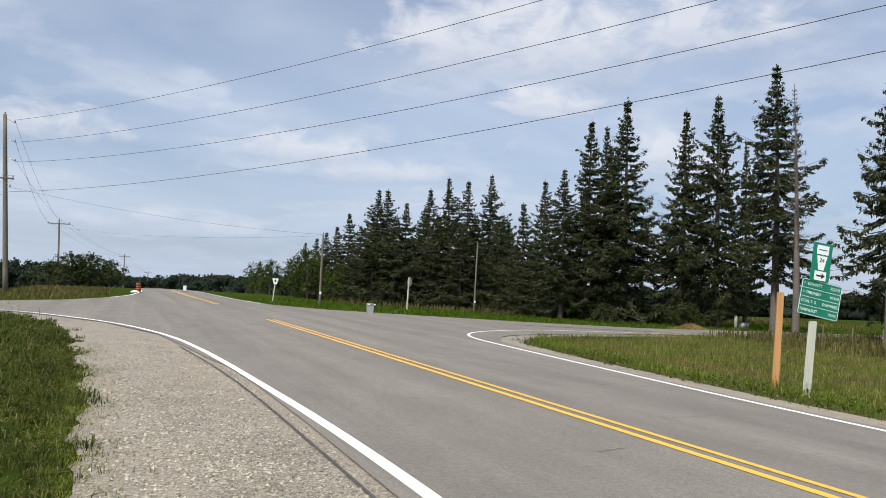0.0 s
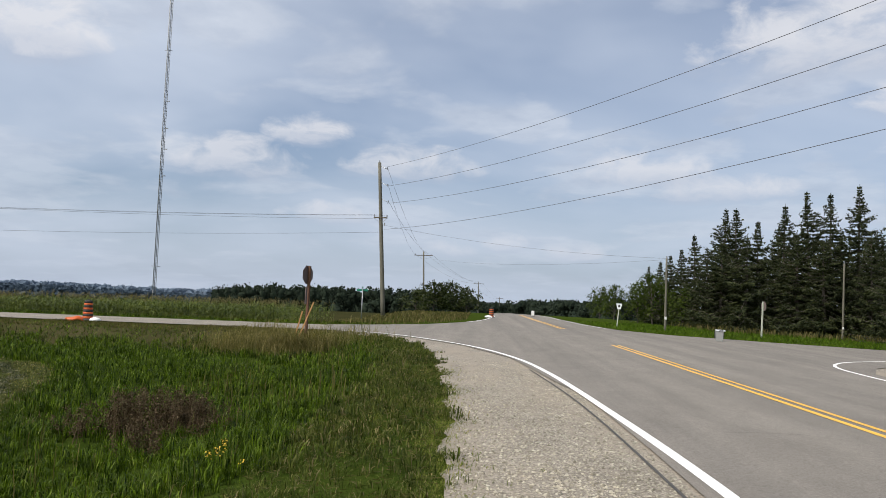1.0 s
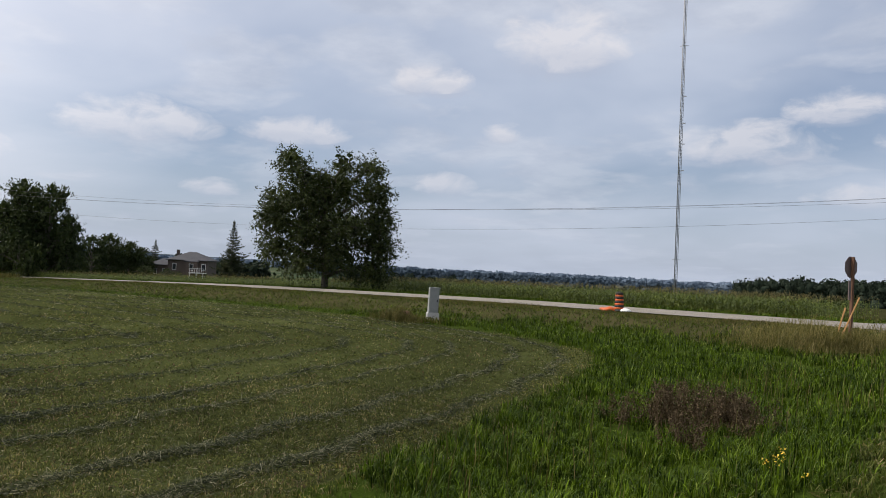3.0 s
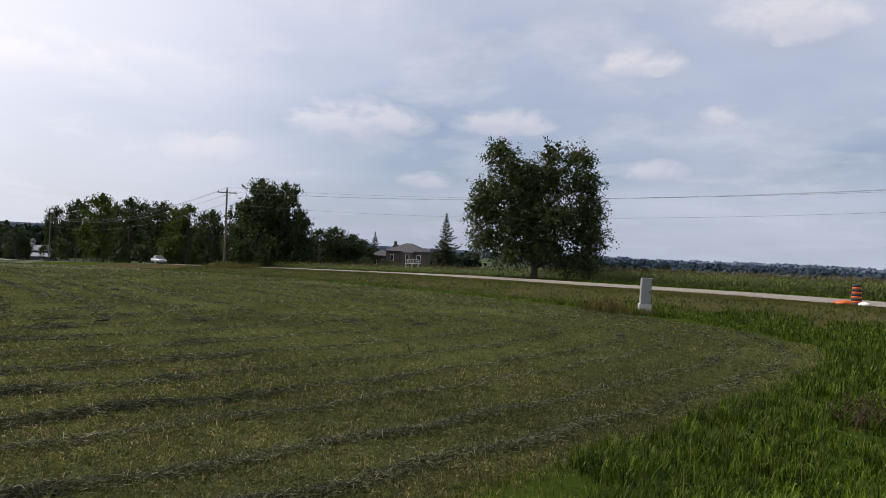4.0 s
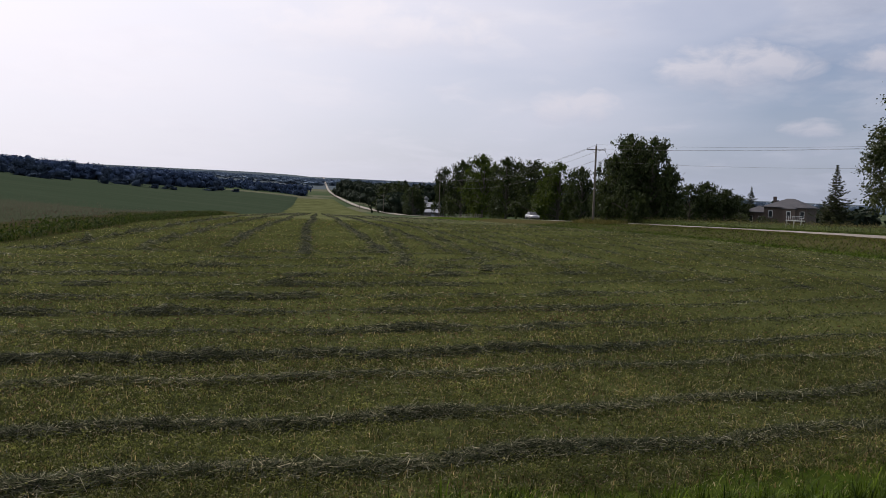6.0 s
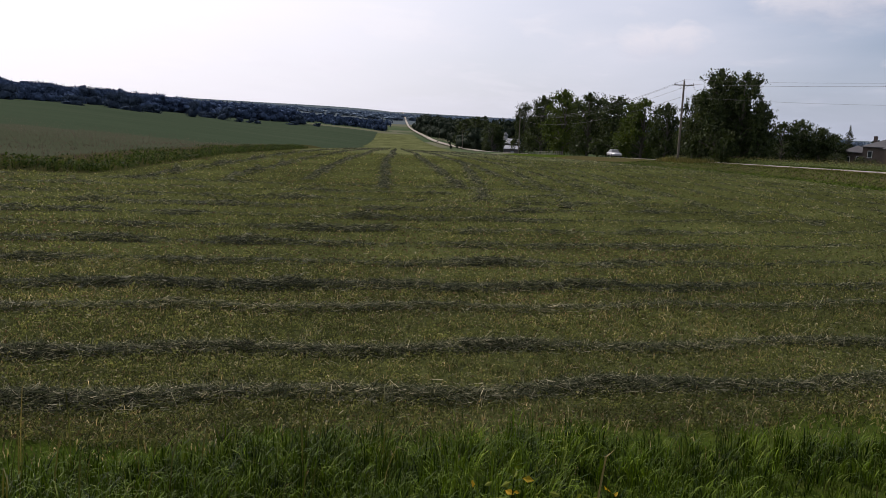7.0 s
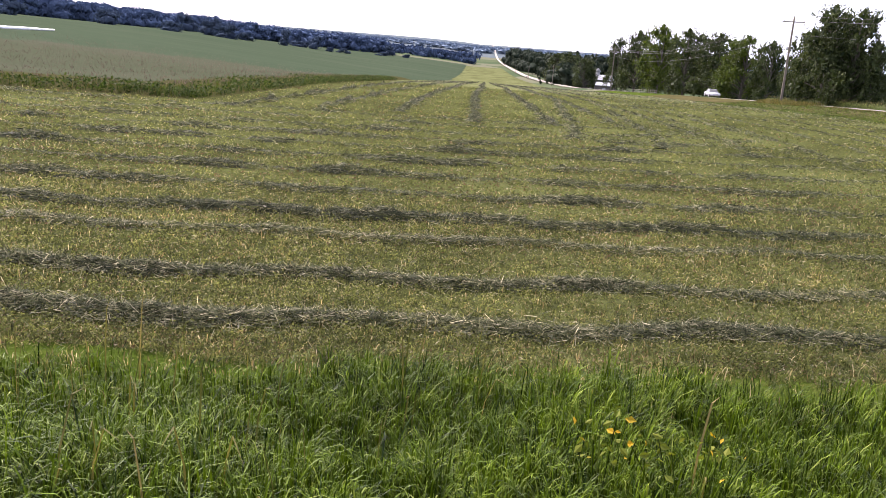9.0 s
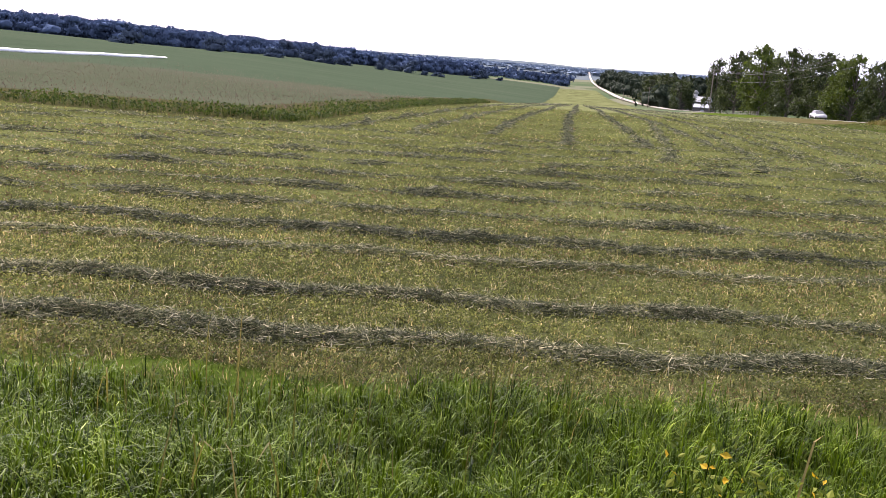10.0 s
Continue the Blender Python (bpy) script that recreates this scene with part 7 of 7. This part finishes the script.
# the headland curve that the mower followed
EDGE = np.array([(-4.0, -70), (-4.4, -30), (-5.2, -8), (-5.5, -4.2), (-5.88, 0), (-6.3, 3.2), (-7.5, 9.7), (-8.8, 14.3), (-10.7, 19.9), (-13.2, 23.6), (-17.5, 25.9), (-25, 27.3), (-60, 29.5), (-190, 30.0), (-500, 30.0)])


def headland(off):
    """The field's edge moved inwards by off, as points along it."""
    d = np.r_[0, np.cumsum(np.linalg.norm(np.diff(EDGE, axis=0), axis=1))]
    s = np.arange(0, d[-1], 0.25)
    q = np.stack([np.interp(s, d, EDGE[:, k]) for k in (0, 1)], -1)
    k = 16
    pad = np.pad(q, ((k, k), (0, 0)), mode="edge")
    q = np.stack([np.convolve(pad[:, a], np.ones(2 * k + 1) / (2 * k + 1), "valid") for a in (0, 1)], -1)
    t = unit(np.gradient(q, axis=0))
    q = q + np.stack([-t[:, 1], t[:, 0]], -1) * off
    t2 = np.gradient(q, axis=0)
    return q[(t2 * t).sum(1) > 0.02]


def straws(p, z, length, width, rg, flat=0.35, along=None):
    """Thin cut stems, lying about in all directions: one quad each, as two triangles."""
    n = len(p)
    d = rg.normal(size=(n, 3)) * np.array([1, 1, flat])
    if along is not None:
        d[:, :2] += along * 0.7
    d = unit(d)
    s = unit(np.cross(d, rg.normal(size=(n, 3))))
    ln, w = (length * rg.uniform(0.4, 1.4, n))[:, None], (width * rg.uniform(0.6, 1.5, n))[:, None]
    c = np.c_[p, z]
    c[:, 2] += np.abs(d[:, 2]) * ln[:, 0] * 0.3
    v = np.stack([c - d * ln / 2 - s * w / 2, c + d * ln / 2 - s * w / 2, c + d * ln / 2 + s * w / 2, c - d * ln / 2 + s * w / 2], 1).reshape(-1, 3)
    i = np.arange(n)[:, None] * 4
    return v, np.concatenate([i + [0, 1, 2], i + [0, 2, 3]], 1).reshape(-1, 3)


def windrow_at(s, seed):
    """Fullness of a windrow along its length, 0 to 1: thick heaps and thin stretches."""
    return np.clip(0.66 + 0.16 * np.sin(s * 1.1 + seed) + 0.16 * np.sin(s * 2.7 + seed * 2.1) + 0.18 * np.sin(s * 0.37 + seed * 3.3), 0.05, 1.0)


def windrow(points, seed, rg, width=0.75, height=0.17, full=1.0, lump=0):
    """Straws of one windrow, fewer and larger with distance from the bank, and its dense core."""
    seg = np.linalg.norm(np.diff(points, axis=0), axis=1)
    s_at = np.r_[0, np.cumsum(seg)]
    t = unit(np.gradient(points, axis=0))
    nrm = np.stack([-t[:, 1], t[:, 0]], -1)
    out = []
    r = np.hypot(points[:, 0], points[:, 1])
    per = np.interp(r, [6, 10, 16, 28, 60, 120, 300], [3000, 2100, 950, 280, 60, 20, 4])
    size = np.interp(r, [6, 10, 16, 28, 60, 120, 300], [1.15, 1.3, 1.7, 2.4, 4.2, 7.5, 18])
    lumps = np.clip(0.42 + 0.75 * np.sin(s_at * 1.1 + seed) * np.sin(s_at * 0.43 + 2 * seed) + 0.45 * np.sin(s_at * 2.9 + seed) * np.sin(s_at * 0.21 + seed), 0.0, 1.4)
    fullness = (windrow_at(s_at, seed) if lump == 0 else lumps) * full * np.interp(points[:, 1], [2, 10], [1.0, 0.10])
    num = rg.poisson(per[:-1] * seg * (0.15 + 0.95 * fullness[:-1]))
    idx = np.repeat(np.arange(len(seg)), num)
    u = rg.uniform(0, 1, len(idx))[:, None]
    lat = rg.normal(size=len(idx)) * width * np.where(rg.uniform(0, 1, len(idx)) < 0.1, 0.6, 0.26)
    p = points[idx] + (points[idx + 1] - points[idx]) * u + nrm[idx] * (lat + 0.10 * np.sin(s_at[idx] * 1.9 + seed))[:, None]
    heap = 0.75 + 0.35 * np.sin(s_at[idx] * 7.0 + 2.3 * seed + lat * 9) * np.sin(s_at[idx] * 3.1 + seed)
    mound = height * heap * (0.25 + 0.95 * fullness[idx]) * np.exp(-(lat / (width * 0.36)) ** 2)
    z = land_z(p[:, 0], p[:, 1]) + 0.03 + mound * rg.uniform(0.35, 1.05, len(idx))
    out.append(straws(p, z, 0.105 * size[idx] ** 0.35, 0.0036 * size[idx] ** 1.15, rg, 0.30, t[idx] * 0.9))
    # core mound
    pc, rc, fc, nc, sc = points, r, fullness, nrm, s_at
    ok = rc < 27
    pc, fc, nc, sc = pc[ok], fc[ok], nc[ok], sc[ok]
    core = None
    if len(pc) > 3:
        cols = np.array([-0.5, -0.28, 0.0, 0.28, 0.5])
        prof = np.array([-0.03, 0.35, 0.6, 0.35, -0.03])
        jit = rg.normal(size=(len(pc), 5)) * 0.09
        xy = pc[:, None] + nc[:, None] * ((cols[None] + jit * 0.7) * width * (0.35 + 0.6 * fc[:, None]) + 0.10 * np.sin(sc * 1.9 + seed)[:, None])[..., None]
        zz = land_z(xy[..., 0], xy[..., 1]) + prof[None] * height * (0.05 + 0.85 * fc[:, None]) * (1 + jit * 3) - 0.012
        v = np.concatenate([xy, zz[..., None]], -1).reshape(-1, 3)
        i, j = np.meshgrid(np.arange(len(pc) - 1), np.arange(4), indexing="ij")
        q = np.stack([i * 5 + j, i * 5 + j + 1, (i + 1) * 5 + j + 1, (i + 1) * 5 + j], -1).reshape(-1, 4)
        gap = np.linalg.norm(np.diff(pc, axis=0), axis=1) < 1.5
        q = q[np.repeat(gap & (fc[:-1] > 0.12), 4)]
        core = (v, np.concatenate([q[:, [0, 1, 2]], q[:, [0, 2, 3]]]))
    return joined(out), core


# Hay core, coloured dark to paint the shade in gaps between straws.
M_HAYCORE = field_mat("gap_dark_hay", [(0.3, (0.009, 0.011, 0.006)), (0.5, (0.036, 0.040, 0.024)), (0.7, (0.086, 0.088, 0.058))], 45.0, 1.5, None, 0.05)
hay, far_hay, cores = [], [], []
for k, (off, full, wd) in enumerate(((0.74, 1.05, 0.5), (2.12, 0.9, 0.42), (4.0, 0.22, 0.4), (5.3, 0.6, 0.5), (7.3, 0.5, 0.55), (9.4, 0.55, 0.55), (11.6, 0.55, 0.6), (13.9, 0.5, 0.6), (16.2, 0.55, 0.6), (18.6, 0.5, 0.7), (21.2, 0.55, 0.7), (24.0, 0.55, 0.7))):
    q = headland(off)
    q = q[(q[:, 1] > -45) & (q[:, 0] > -330)]
    h, c = windrow(q, 1.7 * k, rg, wd * (0.8 if k < 4 else 0.85), 0.09 if k < 2 else 0.20, full, lump=int(k > 3))
    (hay if k < 3 else far_hay).append(h)
    if c:
        cores.append(c)
for k, y0 in enumerate(np.arange(-9.0, 13, 2.9)):
    xs = np.arange(-29.0 - (k % 3) * 1.4, -430, -0.4)
    q = np.stack([xs, y0 - 0.004 * (xs + 29) + 0.2 * np.sin(xs * 0.08 + k)], -1)
    h, c = windrow(q, 9.1 + 1.3 * k, rg, 0.46, 0.24, 0.95, lump=1)
    far_hay.append(h)
    if c:
        cores.append(c)
stuff("hay_windrows", "grey-green cut hay lying in long windrows", "hay", joined(hay), M_HAY)
stuff("hay_windrows", "darker cut hay in broken heaps across the field", "hay", joined(far_hay), M_HAY_FAR)
stuff("hay_windrow_cores", "hay core inside the windrows, darkened for the shaded gaps", "hay", joined(cores), M_HAYCORE)
loose = []
for n, x0, x1, y0, y1, sz in ((16000, -14, -5.2, -8, 12, 0.8), (12000, -26, -12, -16, 24, 1.1), (4000, -60, -24, -11, 28, 1.6)):
    p = scatter(n, x0, x1, y0, y1, rg, lambda x, y: (x < mow_edge(y)) & (y < mow_north(x)))
    p = p[rg.uniform(0, 1, len(p)) < 0.2 + clumped(p, rg, 1.1, 6.0)]
    p = p[rg.uniform(0, 1, len(p)) < np.interp(p[:, 1], [3, 12], [1.0, 0.25])]
    loose.append(straws(p, land_z(p[:, 0], p[:, 1]) + 0.035, 0.075 * sz ** 0.5, 0.006 * sz, rg, 0.15))
stuff("clippings", "dried clippings on the cut verge", "hay", straws(CLIPPINGS, land_z(CLIPPINGS[:, 0], CLIPPINGS[:, 1]) + 0.06, 0.09, 0.006, rg, 0.2), M_GRASS_BROWN)
stuff("loose_hay", "loose stems scattered over the stubble", "hay", joined(loose), M_HAY)

M_SEED = leafy("hay_seed_heads", (0.078, 0.070, 0.056), (0.135, 0.112, 0.096), 0.25, 0.8, spec=0.0, glow=(1.1, 1.0, 0.9))


def tri(vf):
    """Quads split into triangles."""
    v, f = vf
    return v, np.concatenate([f[:, [0, 1, 2]], f[:, [0, 2, 3]]])


# edge of the uncut hay
p = np.vstack([scatter(15000, -34.2, -31.6, -70, -11.6, rg), scatter(22000, -120, -31.6, -15.0, -11.0, rg, lambda x, y: y < -11.5 + 0.012 * (x + 31.5))])
k = rg.uniform(0, 1, len(p)) < 0.72
hc = np.c_[p[k], land_z(p[k, 0], p[k, 1]) + rg.uniform(0.02, 0.50, k.sum()) * (0.6 + 0.7 * clumped(p[k], rg, 0.9, 2.0))]
stuff("tall_hay", "uncut standing hay at the field's edge", "grass", joined([blades(p[~k], 0.48 * (0.5 + 0.7 * clumped(p[~k], rg, 0.9, 2.0)), 0.025, rg, 0.9, (0.05, 0.1)), tuple(np.array(a) for a in tri(leaf_cards(hc, 0.15, rg, 0.55)))]), M_HAYEDGE)
p = scatter(40000, -130, -33, -85, -13, rg, lambda x, y: y < -13.0 + 0.012 * (x + 31.5))
p = p[rg.uniform(0, 1, len(p)) < 1.35 - np.hypot(p[:, 0] + 33, p[:, 1] + 13) / 60]
stuff("hay_seed_heads", "pinkish brown seed heads over the standing hay", "grass", spikes(p, 0.16, 0.06, rg, 0.5, land_z(p[:, 0], p[:, 1]) + 0.40), M_SEED)


# corn
def corn_plant(rg, leaves, segs, height=2.1):
    pieces = []
    pts = np.array([(0, 0, 0), (0.01, 0, height * 0.5), (0.02, 0.01, height * 0.92)])
    v, f = tube_arrays(pts, [0.016, 0.013, 0.006], 3, cap=False)
    pieces.append((v, f))
    for k in range(leaves):
        z = height * (0.15 + 0.72 * k / leaves)
        a = k * 2.6 + rg.uniform(-0.5, 0.5)
        ln = 0.75 * (1 - 0.45 * abs(k / leaves - 0.5)) * rg.uniform(0.8, 1.15)
        s = np.linspace(0, 1, segs + 1)
        out = s * ln * 0.72
        up = ln * (0.75 * s - 0.95 * s ** 2)
        wd = 0.085 * np.sin(np.pi * np.clip(s * 0.85 + 0.15, 0, 1)) + 0.004
        o = np.array([math.cos(a), math.sin(a), 0])
        sd = np.array([-math.sin(a), math.cos(a), 0])
        c = np.array([0.01, 0, z]) + o * out[:, None] + np.array([0, 0, 1]) * up[:, None]
        lv = np.concatenate([c - sd * wd[:, None] / 2, c + sd * wd[:, None] / 2])
        i = np.arange(segs)
        pieces.append((lv, np.stack([i, i + 1, i + segs + 2, i + segs + 1], -1)))
    tv = []
    for k in range(3):
        a = k * 2.1
        d = np.array([math.cos(a) * 0.10, math.sin(a) * 0.10, 0.26])
        b0 = np.array([0.02, 0.01, height * 0.9])
        tv.append((np.array([b0 - [0.005, 0, 0], b0 + [0.005, 0, 0], b0 + d + [0.005, 0, 0], b0 + d - [0.005, 0, 0]]), np.array([[0, 1, 2, 3]])))
    return joined(pieces), joined(tv)


def corn_field(spots, scale, plant, rg):
    (lv, lf), (tv, tf) = plant
    n = len(spots)
    a = rg.uniform(0, 2 * np.pi, n)
    ca, sa = np.cos(a)[:, None], np.sin(a)[:, None]
    sc = (scale * rg.uniform(0.85, 1.12, n))[:, None]
    z0 = (land_z(spots[:, 0], spots[:, 1]))[:, None]
    res = []
    for v, f in ((lv, lf), (tv, tf)):
        x = (v[None, :, 0] * ca - v[None, :, 1] * sa) + spots[:, :1]
        y = (v[None, :, 0] * sa + v[None, :, 1] * ca) + spots[:, 1:]
        z = v[None, :, 2] * sc + z0
        vv = np.stack([x, y, z], -1).reshape(-1, 3)
        ff = (f[None] + (np.arange(n) * len(v))[:, None, None]).reshape(-1, f.shape[1])
        res.append((vv, ff))
    return res


def rows_of(x0, x1, y0, rows, gap, step, rg):
    out = []
    for k in range(rows):
        xs = np.arange(x0, x1, step) + rg.normal(size=len(np.arange(x0, x1, step))) * 0.04
        out.append(np.stack([xs, np.full(len(xs), y0 + k * gap) + rg.normal(size=len(xs)) * 0.04], -1))
    return np.vstack(out)


near_plant, far_plant = corn_plant(rg, 9, 4), corn_plant(rg, 6, 2)
front = rows_of(-50, -13.5, 53.2, 5, 0.76, 0.22, rg)
behind = rows_of(-62, -13.5, 57.0, 22, 0.9, 0.5, rg)
low = rows_of(-150, -50, 52.6, 4, 0.8, 0.3, rg)
low_behind = rows_of(-160, -58, 56.0, 26, 1.6, 0.8, rg)
parts_c = corn_field(front, 0.82, near_plant, rg), corn_field(behind, 0.82, far_plant, rg), corn_field(low, 0.64, far_plant, rg), corn_field(low_behind, 0.66, far_plant, rg)
stuff("corn_plants", "ripening green corn standing in dense rows", "corn", joined([c[0] for c in parts_c]), M_CORN)
stuff("corn_tassels", "straw-coloured tassels over the corn", "corn", joined([c[1] for c in parts_c]), M_TASSEL)

# brown dock clump and small flowers in the bank
rg = np.random.default_rng(9)


def dock(label, at, w, d, h, n):
    ob = thing("dock_clump", label, "weed", on_land(*at), 0, "dock clumps")
    cs, stalks = [], []
    for k in range(n):
        x, y = rg.normal() * w * 0.32, rg.normal() * d * 0.32
        hh = h * rg.uniform(0.6, 1.1) * math.exp(-(x / w) ** 2)
        top = np.array([x + rg.normal() * 0.16, y + rg.normal() * 0.14, hh])
        stalks.append(tube_arrays([(x, y, -0.05), tuple((np.array([x, y, 0]) + top) / 2), tuple(top)], [0.006, 0.005, 0.003], 3, cap=False))
        m = 60
        s = rg.uniform(0.3, 1.0, m)
        cs.append(np.array([x, y, 0]) + (top - [x, y, 0]) * s[:, None] + rg.normal(size=(m, 3)) * 0.04)
    tagged(npart("stem", *joined(stalks), M_SHRUB, ob), kind="stuff")
    tagged(npart("seed_head", *leaf_cards(np.vstack(cs), 0.040, rg, 0.55), M_SHRUB, ob), kind="stuff")
    return ob


dock("rust-brown seeding dock clump in the grassy bank", polar(21.7, 13.4), 1.9, 0.9, 0.80, 170)
dock("small brown dock clump beside a larger one", polar(19.3, 13.9), 0.55, 0.5, 0.55, 30)
dock("brown seeding dock on the bank", polar(22.6, 11.6), 0.4, 0.4, 0.6, 16)
fl = thing("goldenrod", "yellow flowering goldenrod in the long grass", "flower", on_land(*polar(18.0, 8.6)), 0, "wild flowers")
cs = rg.normal(size=(8, 3)) * np.array([0.20, 0.16, 0.04]) + np.array([0, 0, 0.36])
cs = cs[rg.integers(0, 8, 80)] + rg.normal(size=(80, 3)) * 0.016
tagged(npart("blossom", *leaf_cards(cs, 0.018, rg, 0.9), M_FLOWER, fl), kind="stuff")
tagged(npart("stem", *joined([tube_arrays([(c[0], c[1], -0.05), tuple(c)], [0.004, 0.003], 3, cap=False) for c in cs[::6]]), M_GRASS, fl), kind="stuff")
M_WEEDLEAF = leafy("yellowing_weed_leaves", (0.05, 0.07, 0.012), (0.13, 0.15, 0.025), 0.3, 0.6, dry=(0.42, 0.26, 0.02), spec=0.05)
for at, n in (((-3.75, 0.72), 46), ((-3.60, 1.16), 40)):
    wd = thing("broadleaf_weed", "yellow-green broad-leaved weed in the bank", "weed", on_land(*at), 0, "broad-leaved weeds")
    c = rg.normal(size=(n, 3)) * np.array([0.12, 0.13, 0.06]) + np.array([0, 0, 0.36])
    tagged(npart("leaf", *leaf_cards(c, 0.05, rg, 0.6), M_WEEDLEAF, wd), kind="stuff")
    tagged(npart("stem", *joined([tube_arrays([(q[0] * 0.3, q[1] * 0.3, -0.05), tuple(q)], [0.004, 0.003], 3, cap=False) for q in c[::3]]), M_GRASS, wd), kind="stuff")

# loose stones of the gravel shoulder
n = 20000
sp = scatter(n, -0.35, 2.3, 2.2, 24, rg, lambda x, y: (rg.uniform(0, 1, len(x)) < np.interp(y, [8, 24], [1.0, 0.1])) & (x < road_left(y) - 0.05) & (x > shoulder_out(y) + 0.12))
octa = np.array([(1, 0, 0), (0, 1, 0), (-1, 0, 0), (0, -1, 0), (0, 0, 1), (0, 0, -1)], float)
of = np.array([(0, 1, 4), (1, 2, 4), (2, 3, 4), (3, 0, 4), (1, 0, 5), (2, 1, 5), (3, 2, 5), (0, 3, 5)])
m = len(sp)
sv = octa[None] * (1 + rg.normal(size=(m, 6, 1)) * 0.3) * (0.006 + 0.02 * rg.uniform(0, 1, m) ** 2)[:, None, None] * np.array([1, 1, 0.65])
ang = rg.uniform(0, 6.28, m)[:, None]
sv = np.stack([sv[..., 0] * np.cos(ang) - sv[..., 1] * np.sin(ang), sv[..., 0] * np.sin(ang) + sv[..., 1] * np.cos(ang), sv[..., 2]], -1)
sv = sv + np.c_[sp, road_z(sp[:, 0], sp[:, 1]) + 0.022][:, None]
M_STONES = leafy("loose_limestone", (0.18, 0.163, 0.135), (0.40, 0.37, 0.32), 0.0, 0.9, dry=(0.46, 0.43, 0.38))
stuff("gravel_stones", "loose pale limestone stones on the shoulder", "gravel", (sv.reshape(-1, 3), (of[None] + (np.arange(m) * 6)[:, None, None]).reshape(-1, 3)), M_STONES)

# small things on the far side of the east road
M_STRAW = leafy("straw", (0.16, 0.11, 0.04), (0.34, 0.25, 0.11), 0.1, 0.7, spec=0.1)
hx, hy = polar(-39.4, 61.5)
heap = thing("straw_heap", "low tan straw heap beside the side road", "straw heap", on_land(hx, hy), 0)
hp = rg.normal(size=(2600, 2)) * np.array([0.75, 0.4])
hz = 0.42 * np.exp(-(hp[:, 0] / 1.0) ** 2 - (hp[:, 1] / 0.6) ** 2) * rg.uniform(0.2, 1.0, 2600)
tagged(npart("straw", *straws(hp, hz, 0.22, 0.016, rg, 0.25), M_STRAW, heap), kind="stuff")
ux, uy = 47.8, 51.6
trough = thing("water_trough", "small white tub standing under the spruces", "tub", on_land(ux, uy), -40)
tube("tub", [(0, 0, 0), (0, 0, 0.02), (0, 0, 0.46), (0, 0, 0.49), (0, 0, 0.45), (0, 0, 0.08)], [0.34, 0.38, 0.46, 0.47, 0.42, 0.34], M_CABINET, trough, 20)
ux, uy = 46.7, 51.3
wpost = thing("marker_post", "short white post beside the tub", "post", on_land(ux, uy), 0)
tube("shaft", [(0, 0, -0.1), (0, 0, 0.9), (0, 0, 1.02), (0, 0, 1.06)], [0.13, 0.13, 0.10, 0.03], M_POST, wpost, 12)
for az, r in ((-47.6, 47.0), (-49.3, 46.0), (-51.0, 45.0), (-45.0, 49.0)):
    fx_, fy_ = polar(az, r)
    fp = thing("fence_post", "thin dark steel fence post in the weeds", "post", on_land(fx_, fy_), 0, "fence posts")
    tube("shaft", [(0, 0, -0.2), (0, 0, 1.35), (0.01, 0, 1.38)], [0.035, 0.035, 0.01], M_POLE_DARK, fp, 6)
